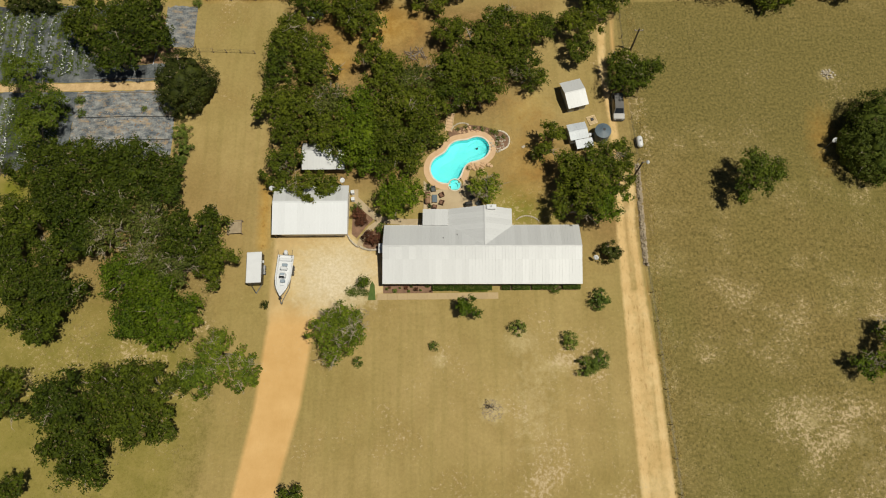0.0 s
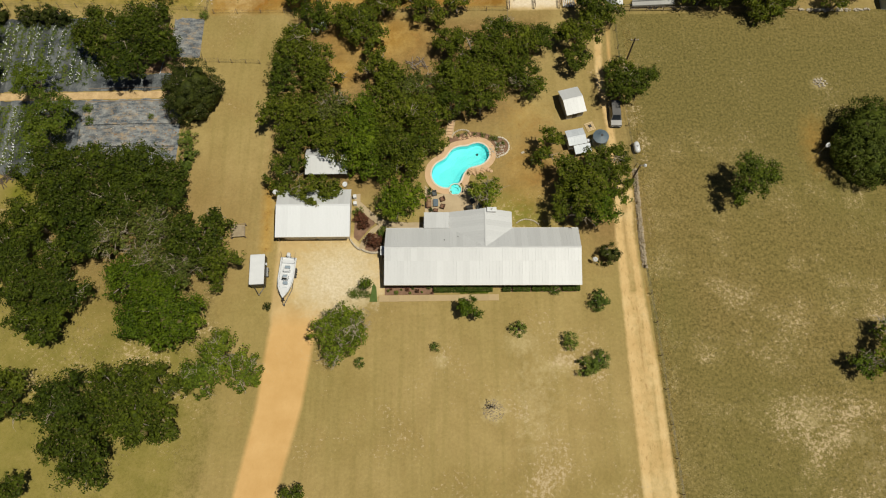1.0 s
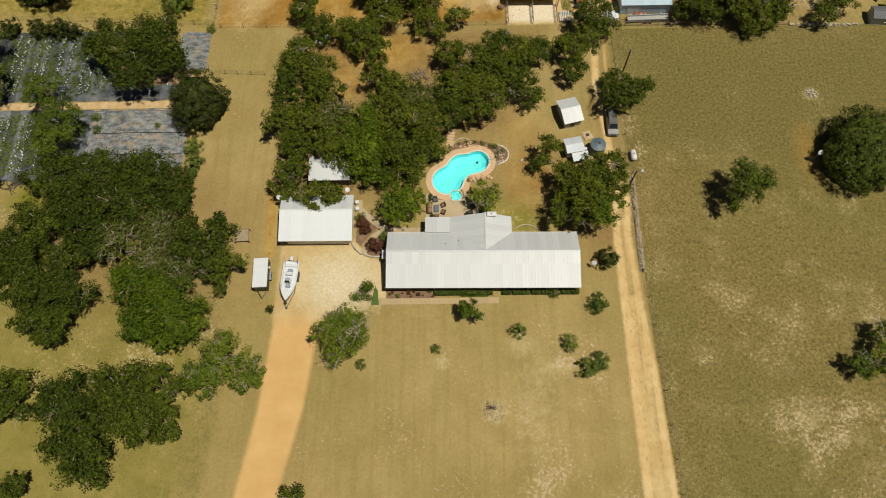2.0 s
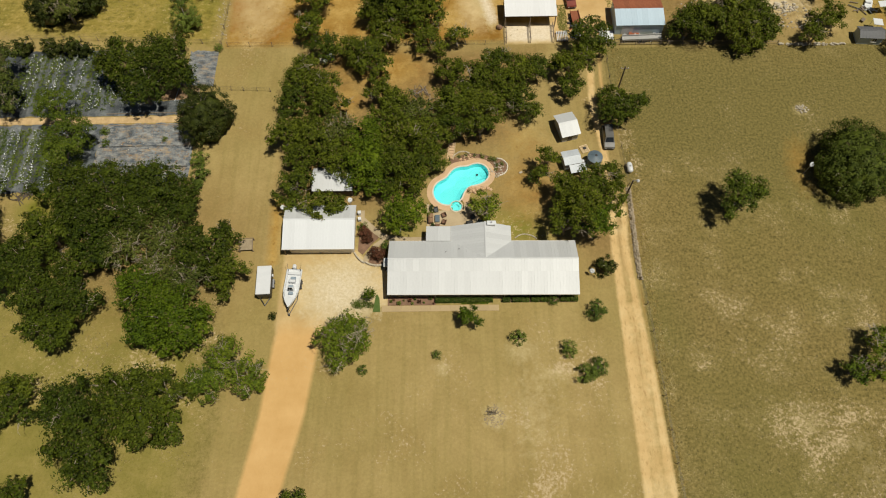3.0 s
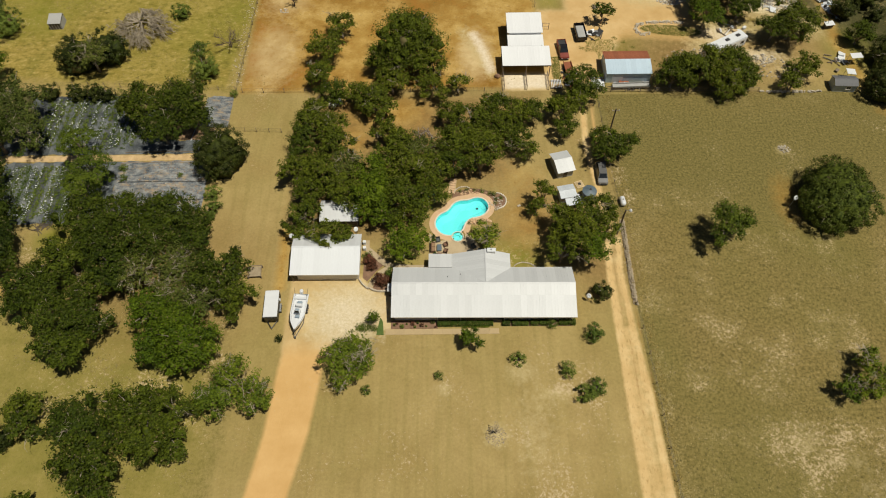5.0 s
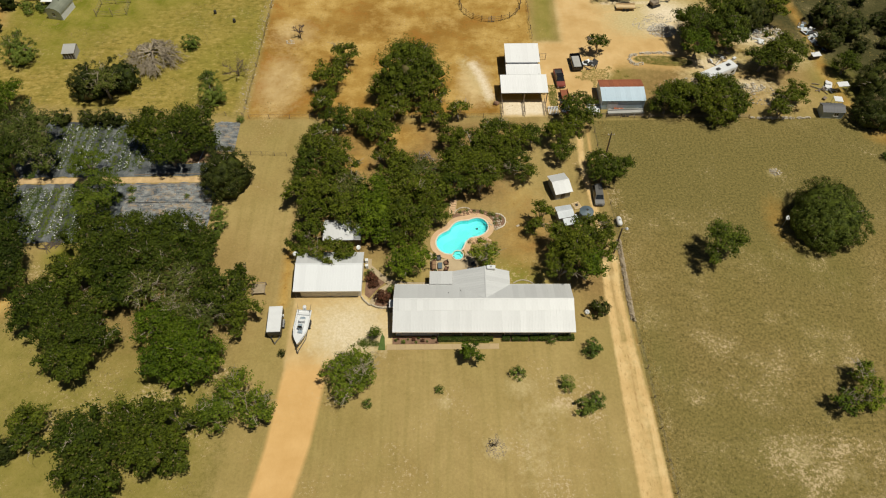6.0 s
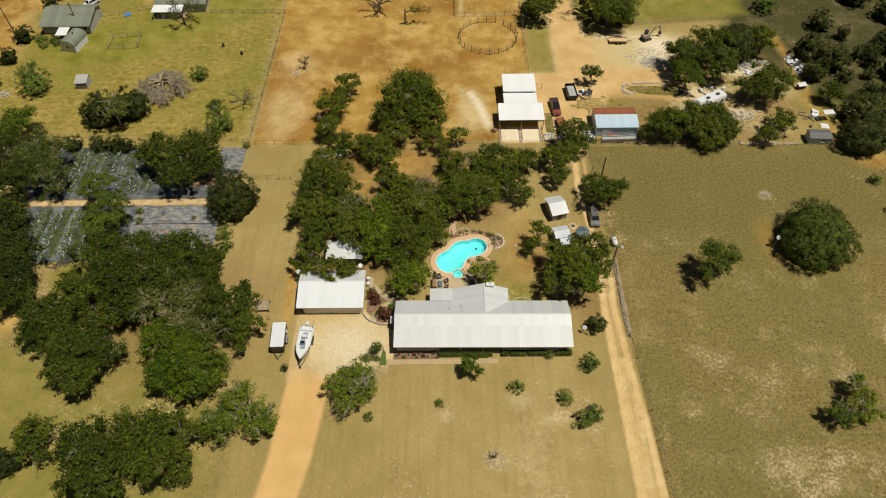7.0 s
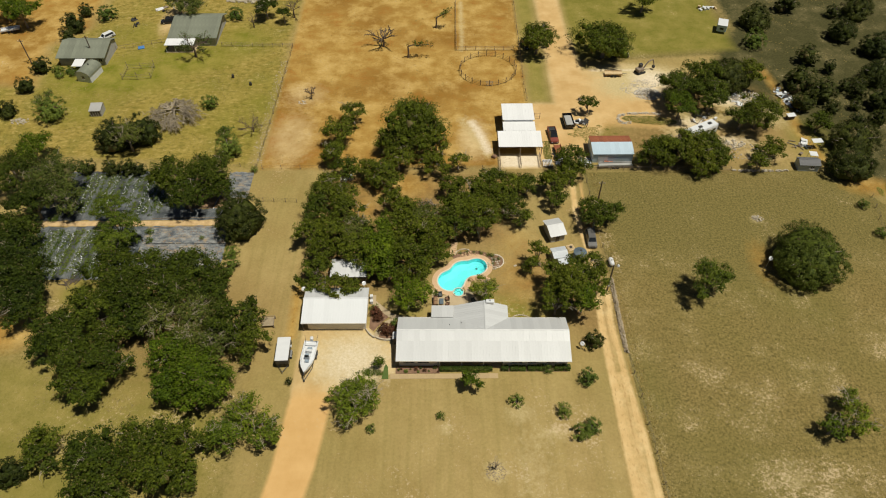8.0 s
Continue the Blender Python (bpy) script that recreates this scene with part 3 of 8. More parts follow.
def build_ground():
    xs, ys = axis(-118, 112, 0.6, 2600), axis(-12, 162, 0.6, 2600)
    nx, ny = len(xs), len(ys)
    px, py = np.meshgrid(xs, ys)
    px, py = px.ravel(), py.ravel()
    z = np.zeros(px.shape)
    far = np.clip((np.hypot(px, py - 60) - 170) / 600, 0, 1)
    z += far * 12 * np.sin(px * 0.004 + 1.0) * np.cos(py * 0.0035)
    idx = np.arange(nx * ny).reshape(ny, nx)
    quads = np.stack([idx[:-1, :-1], idx[:-1, 1:], idx[1:, 1:], idx[1:, :-1]], -1).reshape(-1, 4)
    cx, cy = px[quads].mean(1), py[quads].mean(1)
    hole = poly_inside(cx, cy, pool_ring(0.4)) | (np.hypot(cx - 0.85, cy - 42.75) < 1.0)
    quads = quads[~hole]
    me = bpy.data.meshes.new("ground")
    me.vertices.add(len(px))
    me.vertices.foreach_set("co", np.stack([px, py, z], -1).ravel())
    me.loops.add(quads.size)
    me.loops.foreach_set("vertex_index", quads.ravel())
    me.polygons.add(len(quads))
    me.polygons.foreach_set("loop_start", np.arange(len(quads)) * 4)
    me.update(calc_edges=True)
    top = np.maximum.reduce
    field = poly_weight(px, py, [(31.8, -60), (30.6, 22), (30.4, 50), (29.8, 77.2), (80, 77.4), (86, 76.5), (93, 66), (89, 52), (120, 40), (200, -60)], 0.8)
    field = np.maximum(field, 0.5 * poly_weight(px, py, [(-140, -40), (-37, -40), (-33, 12), (-36, 30), (-47, 46), (-140, 40)], 5.0))
    field = np.maximum(field, 0.8 * poly_weight(px, py, [(35, 122), (82, 126), (74, 400), (35, 400)], 4.0))
    zones = {
        "field": field,
        "meadow": poly_weight(px, py, [(-180, 82), (-96, 84), (-46, 80), (-44.6, 100), (-44.6, 170), (-104, 170), (-103, 142), (-111, 132), (-107, 112), (-180, 116)], 5.0),
        "scrub": poly_weight(px, py, [(66, 112), (83, 96), (88, 84), (95, 72), (300, 60), (300, 400), (70, 400), (82, 140)], 5.0),
        "green": top([0.5 * poly_weight(px, py, [(-140, -40), (-40, -40), (-36, 14), (-44, 30), (-140, 30)], 9.0),
            0.62 * poly_weight(px, py, [(34, 124), (80, 128), (70, 400), (34, 400)], 4),
            0.6 * poly_weight(px, py, [(19.8, 104), (25.5, 104), (26.5, 400), (20.2, 400)], 3.5),
            1.0 * spot(px, py, -86, 118, 14, 10), 1.0 * spot(px, py, -72, 126, 13, 8), 0.9 * spot(px, py, -96, 113, 9, 6), 0.8 * spot(px, py, -58, 134, 9, 9), 0.6 * spot(px, py, -90, 138, 10, 7), 0.34 * spot(px, py, -62, 104, 28, 28), 0.8 * spot(px, py, -101, 117, 7, 6), 0.7 * spot(px, py, -92, 104, 8, 8), 0.75 * spot(px, py, 33.5, 91.0, 7.0, 4.5), 0.55 * spot(px, py, 29.5, 87.5, 2.5, 3),
            0.95 * spot(px, py, 49.5, 96.3, 6, 2.0), 0.55 * spot(px, py, -8.5, 38.0, 3.0, 2.0), 0.75 * spot(px, py, 11, 39.0, 5.5, 4.0), 0.8 * spot(px, py, 96, 71, 2.2, 1.6),
            0.55 * spot(px, py, 85, 88, 6, 8), 0.6 * spot(px, py, 64, 101, 14, 6), 0.62 * spot(px, py, -79.5, 40, 3, 3), 0.8 * spot(px, py, -71, 43, 4, 4)]),
        "litter": top([
            0.75 * poly_weight(px, py, [(-30, 43), (-6, 42), (-4, 52), (10, 55), (18, 78), (-28, 78)], 6),
            0.9 * spot(px, py, 10.3, 118.6, 8.5, 8), 0.7 * spot(px, py, 15, 47, 8, 7), 0.7 * spot(px, py, 25, 38, 6, 8), 0.8 * spot(px, py, 55, 88, 22, 9), 0.8 * spot(px, py, 64, 105, 14, 8), 0.6 * spot(px, py, 74, 92, 7, 6), 0.6 * spot(px, py, -50, 35, 18, 14), 0.55 * spot(px, py, 28, 60, 3, 8)]),
        "soil": top([
            poly_weight(px, py, [(-43.5, 79), (-20, 79), (6, 79.5), (20, 79.5), (19.4, 104), (20, 165), (-44, 165)], 2.5),
            0.8 * poly_weight(px, py, [(-200, 118), (-108, 112), (-112, 132), (-104, 142), (-106, 170), (-200, 180)], 6),
            0.95 * line_weight(px, py, [(-29.6, 33), (-29.7, 40), (-29.9, 44)], 1.7, 2.4), 0.62 * spot(px, py, -19, 66, 3.5, 5), 0.8 * spot(px, py, -13, 73, 9, 5), 0.75 * spot(px, py, 92, 72, 6, 3), 0.62 * line_weight(px, py, [(31.9, -90), (31.3, 2), (30.6, 18), (29.9, 30)], 0.5, 0.9), 0.5 * spot(px, py, 61.5, 50, 3.5, 7),
            0.8 * line_weight(px, py, [(83.5, 118), (84.6, 104), (83.6, 92), (85, 84), (86, 79)], 2.6, 3.5), 0.85 * spot(px, py, -81, 34, 5, 4), 0.5 * spot(px, py, 13.0, 46.5, 6.5, 8.0), 0.42 * spot(px, py, 13.0, 55, 6.0, 6.0)]),
        "sand": top([
            np.clip((py - 15.5) / 7, 0, 1) * poly_weight(px, py, [(-27.6, 35), (-15.6, 35), (-14, 32), (-10.6, 31.2), (-10.2, 24.4), (-13.2, 25.6), (-16.4, 24.6), (-19.8, 21.2), (-21.4, 15.0), (-28.4, 15.0)], 1.5),
            0.85 * poly_weight(px, py, [(19.6, 79.5), (31, 79.5), (38, 95), (54, 98), (56, 116), (47, 122), (36, 119), (34, 140), (34, 400), (27, 400), (26, 104), (19.8, 104)], 3.0),
            poly_weight(px, py, [(10.8, 78.6), (20.6, 78.6), (20.6, 84), (10.8, 84)], 0.6), 0.75 * spot(px, py, 5.6, 89.5, 4.2, 8.5), 0.58 * spot(px, py, -38, 90, 7, 13), 0.5 * spot(px, py, -37, 108, 8, 8), 0.8 * spot(px, py, 49, 117, 9, 4),
            0.7 * spot(px, py, 60, 88, 8, 4), 0.6 * spot(px, py, 72, 83, 7, 3), 0.8 * spot(px, py, -82, 147, 3, 10), 0.7 * spot(px, py, 56, 87, 8, 5)]),
        "track": top([
            0.95 * line_weight(px, py, [(26.9, -90), (27.1, -5), (26.9, 14), (26.9, 28), (26.9, 36), (27.6, 44), (27.2, 54), (26.2, 64), (27.0, 78)], 1.25, 1.1),
            0.95 * line_weight(px, py, [(31.3, -90), (30.7, -5), (29.95, 14), (29.2, 24), (28.6, 36), (29.2, 42)], 1.15, 1.1),
            0.62 * line_weight(px, py, [(28.8, -90), (28.7, -5), (28.3, 14), (27.9, 24)], 3.1, 1.6), 0.5 * line_weight(px, py, [(28.0, 22), (27.8, 36), (28.4, 44)], 2.2, 1.6)]),
        "drive": top([
            np.clip((26.0 - py) / 8, 0, 1) * poly_weight(px, py, [(-43.0, -90), (-33.5, -20), (-31.2, -4.4), (-29.0, 8.0), (-28.1, 18.9), (-27.8, 26.2), (-19, 26.2), (-21.0, 18.8), (-22.3, 8.0), (-25.2, -4.4), (-27.5, -20), (-37.0, -90)], 1.4),
            0.52 * poly_weight(px, py, [(19.6, 79.5), (31, 79.5), (36, 92), (40, 93.5), (54, 92), (60, 91), (60, 95), (54, 101), (55, 108), (47, 120), (36, 119), (34, 140), (34, 400), (27, 400), (26, 104), (19.8, 104)], 3.0),
            0.8 * line_weight(px, py, [(28.9, 60), (28.3, 68), (28.9, 78)], 0.6, 0.9)]),
        "bare": top([0.36 * spot(px, py, 52.0, 6.0, 3.2, 3.0), 0.47 * spot(px, py, 10.5, 17.0, 3.0, 2.0), 0.75 * line_weight(px, py, [(3.0, 97.0), (8.8, 83.5)], 2.0, 4.0), 0.6 * spot(px, py, 60, 94.5, 4.5, 2.0), 0.6 * spot(px, py, 71, 83.5, 3.0, 1.6), 1.0 * spot(px, py, 49, 117.2, 11, 3.8), 0.95 * spot(px, py, 46, 111.5, 8, 6), 0.45 * spot(px, py, 40, 112, 5, 8), 0.8 * spot(px, py, 71, 104.5, 6.5, 4.5), 0.7 * spot(px, py, 61, 96, 8, 4), 0.5 * spot(px, py, 67, 87.5, 7, 3.5), 0.6 * spot(px, py, 56, 92, 5, 4), 0.6 * spot(px, py, 79, 98, 4, 5), 0.78 * spot(px, py, -18.5, 28.0, 7, 6),0.42 * spot(px, py, 51.5, 5.5, 2.2, 2.2), 0.3 * spot(px, py, 57, 3, 5, 2.5), 0.26 * spot(px, py, 62, -2, 9, 5),
                     0.55 * spot(px, py, 64, 62, 1.6, 1.4), 0.62 * spot(px, py, 6.0, 7.2, 1.9, 1.9), 0.46 * spot(px, py, 15, 13.5, 4, 1.5), 0.34 * spot(px, py, 12, 8, 4, 9), 0.48 * spot(px, py, -2, 14.5, 1.5, 1.2), 0.48 * spot(px, py, 10, 18.3, 1.6, 1.1),
                     0.6 * line_weight(px, py, [(3.6, 128.8), (3.8, 156)], 1.6, 1.6), 0.5 * line_weight(px, py, [(4, 129.6), (17, 129.4)], 1.2, 1.5)]),
    }
    # Northern field: olive grass with the view's upper dimming put into its colour.
    zones["olive"] = 0.85 * poly_weight(px, py, [(31, 50), (60, 46), (95, 50), (90, 76), (31, 77)], 14.0)
    zones["median"] = top([0.72 * line_weight(px, py, [(28.9, -90), (28.8, -5), (28.5, 14), (28.0, 28)], 0.3, 0.7), 0.5 * line_weight(px, py, [(28.0, 26), (27.9, 36), (28.5, 44)], 0.7, 0.9), 0.62 * line_weight(px, py, [(32.0, -90), (31.7, -2), (30.95, 14), (30.3, 26)], 0.3, 0.6)])
    zones["chalk"] = top([0.52 * spot(px, py, -18.0, 27.5, 6.5, 5.5), 1.0 * line_weight(px, py, [(5.2, 96.0), (6.6, 92.5), (7.8, 88.5), (8.6, 85.0)], 1.3, 2.4), 0.8 * line_weight(px, py, [(38, 118.4), (54, 118.6)], 0.5, 2.0), 0.72 * spot(px, py, 53, 114, 5, 4.5), 0.55 * spot(px, py, 51, 109, 5, 3.5),
                          0.75 * poly_weight(px, py, [(11.2, 79.2), (20.4, 79.2), (20.4, 83.4), (11.2, 83.4)], 1.2), 0.6 * spot(px, py, 72, 105, 5, 3.0), 0.5 * spot(px, py, 60, 95, 5, 2.5), 0.4 * spot(px, py, 66, 88, 5, 2.0)])
    zones["worn"] = top([0.5 * poly_weight(px, py, [(9, -10), (26, -12), (25.5, 20), (14, 22), (6, 14)], 5.0), 0.34 * spot(px, py, -3, 12, 9, 7), 0.25 * spot(px, py, -8, 0, 12, 9), 0.75 * spot(px, py, 16, 14.5, 5, 1.6), 0.75 * spot(px, py, -2, 14.6, 2, 1.4),
                         0.95 * spot(px, py, 54, 4.5, 7, 5), 0.7 * spot(px, py, 62, 0, 12, 7), 0.4 * spot(px, py, 46, 20, 14, 14), 0.3 * spot(px, py, 60, 33, 20, 16), 0.75 * poly_weight(px, py, [(30.6, 46), (33.5, 46), (33.0, 66), (30.4, 68)], 1.5),
                         0.5 * spot(px, py, 10, 37, 5, 6), 0.7 * spot(px, py, 9, 36.6, 3, 2), 0.45 * spot(px, py, -50, 16, 16, 10)])
    for name, w in zones.items():
        at = me.attributes.new(name, "FLOAT", "POINT")
        at.data.foreach_set("value", w.astype(np.float32))
    me.materials.append(GROUND)
    return tagged(new("ground", me), "dry yellow lawn, rough field and bare soil", "ground", kind="structure")


ground = build_ground()


# ---- trees ----
import itertools

ICO = np.array([(a, b * 1.618, 0) for a in (-1, 1) for b in (-1, 1)] + [(0, a, b * 1.618) for a in (-1, 1) for b in (-1, 1)] + [(b * 1.618, 0, a) for a in (-1, 1) for b in (-1, 1)]) / 1.902
ICO_FACES = []
for i, j, k in itertools.combinations(range(12), 3):
    if max(np.linalg.norm(ICO[i] - ICO[j]), np.linalg.norm(ICO[j] - ICO[k]), np.linalg.norm(ICO[i] - ICO[k])) < 1.2:
        ICO_FACES.append((i, j, k) if np.dot(np.cross(ICO[j] - ICO[i], ICO[k] - ICO[i]), ICO[i]) > 0 else (i, k, j))
ICO_FACES = np.array([f for f in ICO_FACES if ICO[list(f), 2].mean() > -0.6])


def leaf_mesh(name, centres, normals, sizes, rng, cores=None):
    """One small kite-shaped leaf spray at each centre; cores: the dense hearts of the clumps, uneven lumps."""
    n = len(centres)
    t = np.cross(normals, rng.normal(size=(n, 3)))
    t /= np.linalg.norm(t, axis=1)[:, None] + 1e-9
    b = np.cross(normals, t)
    s = sizes[:, None]
    lift = normals * s * 0.18
    v = np.stack([centres - t * s, centres + b * s * 0.55 + lift, centres + t * s, centres - b * s * 0.55 + lift], 1).reshape(-1, 3)
    me = bpy.data.meshes.new(name)
    loops, starts = np.arange(4 * n), np.arange(n) * 4
    if cores is not None:
        cc, cr, cs = cores
        k = len(cc)
        w = cc[:, None, :] + ICO[None] * (cr[:, None] * rng.uniform(0.5, 1.2, (k, 12)))[:, :, None] * cs[:, None, :]
        tri = (ICO_FACES[None] + (4 * n + 12 * np.arange(k))[:, None, None]).reshape(-1)
        v = np.concatenate([v, w.reshape(-1, 3)])
        starts = np.concatenate([starts, 4 * n + 3 * np.arange(len(tri) // 3)])
        loops = np.concatenate([loops, tri])
    me.vertices.add(len(v))
    me.vertices.foreach_set("co", v.ravel())
    me.loops.add(len(loops))
    me.loops.foreach_set("vertex_index", loops)
    me.polygons.add(len(starts))
    me.polygons.foreach_set("loop_start", starts)
    me.update(calc_edges=True)
    return me


def crown_clumps(rng, r, base, h, dome, spread, closed=False):
    """The leaf clumps of a crown (centres, radii) and the lumps at the heart of its boughs; closed: one dense dome down to the ground."""
    if closed:
        n = int((26 if r < 2.5 else 30) + (9 if r < 2.5 else 6) * r * r)
        d = rng.normal(size=(n, 3))
        d[:, 2] = np.abs(d[:, 2]) * 1.1 - 0.3
        d /= np.linalg.norm(d, axis=1)[:, None]
        rc = rng.uniform(0.55, 1.1, n) * (0.19 + 0.06 * r)
        a = np.arctan2(d[:, 1], d[:, 0])
        q = 1 + 0.09 * np.sin(2 * a + rng.uniform(0, 6)) + 0.08 * np.sin(3 * a + rng.uniform(0, 6)) + 0.05 * np.sin(5 * a + rng.uniform(0, 6))
        q *= rng.uniform(0.88, 1.0, n)
        pos = np.stack([d[:, 0] * q * r * 0.94, d[:, 1] * q * r * 0.94, np.maximum(h * 0.36 + d[:, 2] * q * h * 0.58, 0.15)], -1)
        k = rng.choice(n, max(5, n // 4), replace=False)
        hearts = pos[k] * np.array([0.5, 0.5, 0.62])
        return pos, rc, hearts, np.full(len(k), 0.38 * min(r, 0.9 * h))
    low = dome > 1.2
    nb = int((4 + 1.7 * r) * (1.5 if low else 1.0))
    turn = rng.uniform(0, 6)
    out, rad, hearts, hr = [], [], [], []
    for k in range(nb):
        q = math.sqrt((k + 0.5) / nb)
        a = turn + 2.4 * k + rng.uniform(-0.45, 0.45)
        rb = max(0.45, r * rng.uniform(0.21, 0.42))
        rho = q * (r - rb * 0.8) * rng.uniform(0.76, 1.22)
        fall = 0.3 + 0.7 * math.sqrt(max(0.0, 1 - (0.97 * q) ** 2)) if low else 1 - 0.55 * dome * q * q
        top = base + (h - base) * fall * rng.uniform(0.8, 1.06)
        c = np.array([rho * math.cos(a), rho * math.sin(a), max(top - rb * 0.8, base * 0.8)])
        m = int(8 + 7 * rb * rb)
        d = rng.normal(size=(m, 3))
        d[:, 2] = np.abs(d[:, 2]) - spread * 0.4
        d /= np.linalg.norm(d, axis=1)[:, None]
        wide = np.array([rng.uniform(0.85, 1.25), rng.uniform(0.85, 1.25), 0.75])
        out.append(c + d * wide * rb * rng.uniform(0.5, 1.12, m)[:, None])
        rad.append(rng.uniform(0.4, 1.0, m) ** 1.2 * (0.42 + 0.15 * rb))
        hearts.append(c + d[:4] * wide * rb * 0.42 - np.array([0, 0, 0.15 * rb]))
        hr.append(np.full(4, rb * 0.38))
    return np.concatenate(out), np.concatenate(rad), np.concatenate(hearts), np.concatenate(hr)


def fill_leaves(rng, centres, rc, leaf, count, stretch, middle, lit):
    """Leaf sprays spread through the clumps; they face outwards from the crown's middle more than from their own clump."""
    share = rc ** 2 / (rc ** 2).sum()
    m = np.maximum(5, (share * count).astype(int))
    k = np.repeat(np.arange(len(rc)), m)
    n = len(k)
    d = rng.normal(size=(n, 3))
    d[:, 2] = np.abs(d[:, 2]) * 0.9 - 0.35
    d /= np.linalg.norm(d, axis=1)[:, None]
    cs = centres[k] + d * (rc[k] * rng.uniform(0.4, 1.2, n))[:, None] * stretch[k]
    cs += rng.normal(size=(n, 3)) * 0.05
    out = cs - middle
    out /= np.linalg.norm(out, axis=1)[:, None] + 1e-9
    nn = out * lit + d * 0.5 + np.array([0, 0, 0.15]) + rng.normal(size=(n, 3)) * 0.42
    return cs, nn / np.linalg.norm(nn, axis=1)[:, None], leaf * rng.uniform(0.55, 1.4, n)


def bare_branch(rng, p, e):
    """A dead limb that forks into fine twigs."""
    bare = Build()
    mid = (p + e) / 2 + rng.normal(size=3) * 0.2
    bare.tube([tuple(p), tuple(mid), tuple(e)], [0.09, 0.07, 0.035], 4)
    for _ in range(5):
        q = p + (e - p) * rng.uniform(0.25, 0.9)
        f = q + (e - p) * rng.uniform(0.1, 0.4) + rng.normal(size=3) * np.array([0.75, 0.75, 0.3])
        bare.tube([tuple(q), tuple((q + f) / 2 + rng.normal(size=3) * 0.12), tuple(f)], [0.045, 0.035, 0.018], 3)
        for _ in range(2):
            g = q + (f - q) * rng.uniform(0.4, 0.9)
            bare.tube([tuple(g), tuple(g + rng.normal(size=3) * np.array([0.4, 0.4, 0.2]))], [0.028, 0.014], 3)
    return bare


TREE_COUNT = [0]
# leaf size, sprays per square metre of crown, dome, spread, trunk share
KINDS = {
    "deepoak": (0.17, 58, 0.66, 0.6, 0.24),
    "fieldoak": (0.165, 62, 0.7, 0.8, 0.3), "openoak": (0.16, 62, 0.7, 1.0, 0.3), "darkoak": (0.17, 58, 0.66, 0.6, 0.24), "roundoak": (0.165, 62, 0.9, 0.3, 0.2),
    "oak": (0.17, 58, 0.66, 0.6, 0.24), "greenoak": (0.17, 60, 0.62, 0.6, 0.24), "greyoak": (0.16, 48, 0.6, 0.6, 0.34),
    "juniper": (0.12, 104, 0.92, 0.55, 0.1), "feathery": (0.14, 92, 0.75, 0.8, 0.3), "shrub": (0.10, 130, 0.9, 0.6, 0.12), "red": (0.11, 150, 0.9, 0.6, 0.12),
}
LABELS = {
    "deepoak": "very dark green live oak at the edge of the garden",
    "fieldoak": "green oak with an open crown alone in the field",
    "openoak": "open-crowned green oak with pale limbs showing",
    "roundoak": "broad rounded oak alone in the field",
    "darkoak": "deep green live oak in a dense grove",
    "oak": "dark green live oak with a spreading crown", "greenoak": "fresh green live oak with a dense crown", "greyoak": "grey-green oak with bare twigs in its crown",
    "juniper": "dense dark juniper with a rounded crown", "feathery": "pale feathery tree with thin foliage", "shrub": "small green shrub on dry grass", "red": "maroon-leaved shrub in a mulched bed",
}


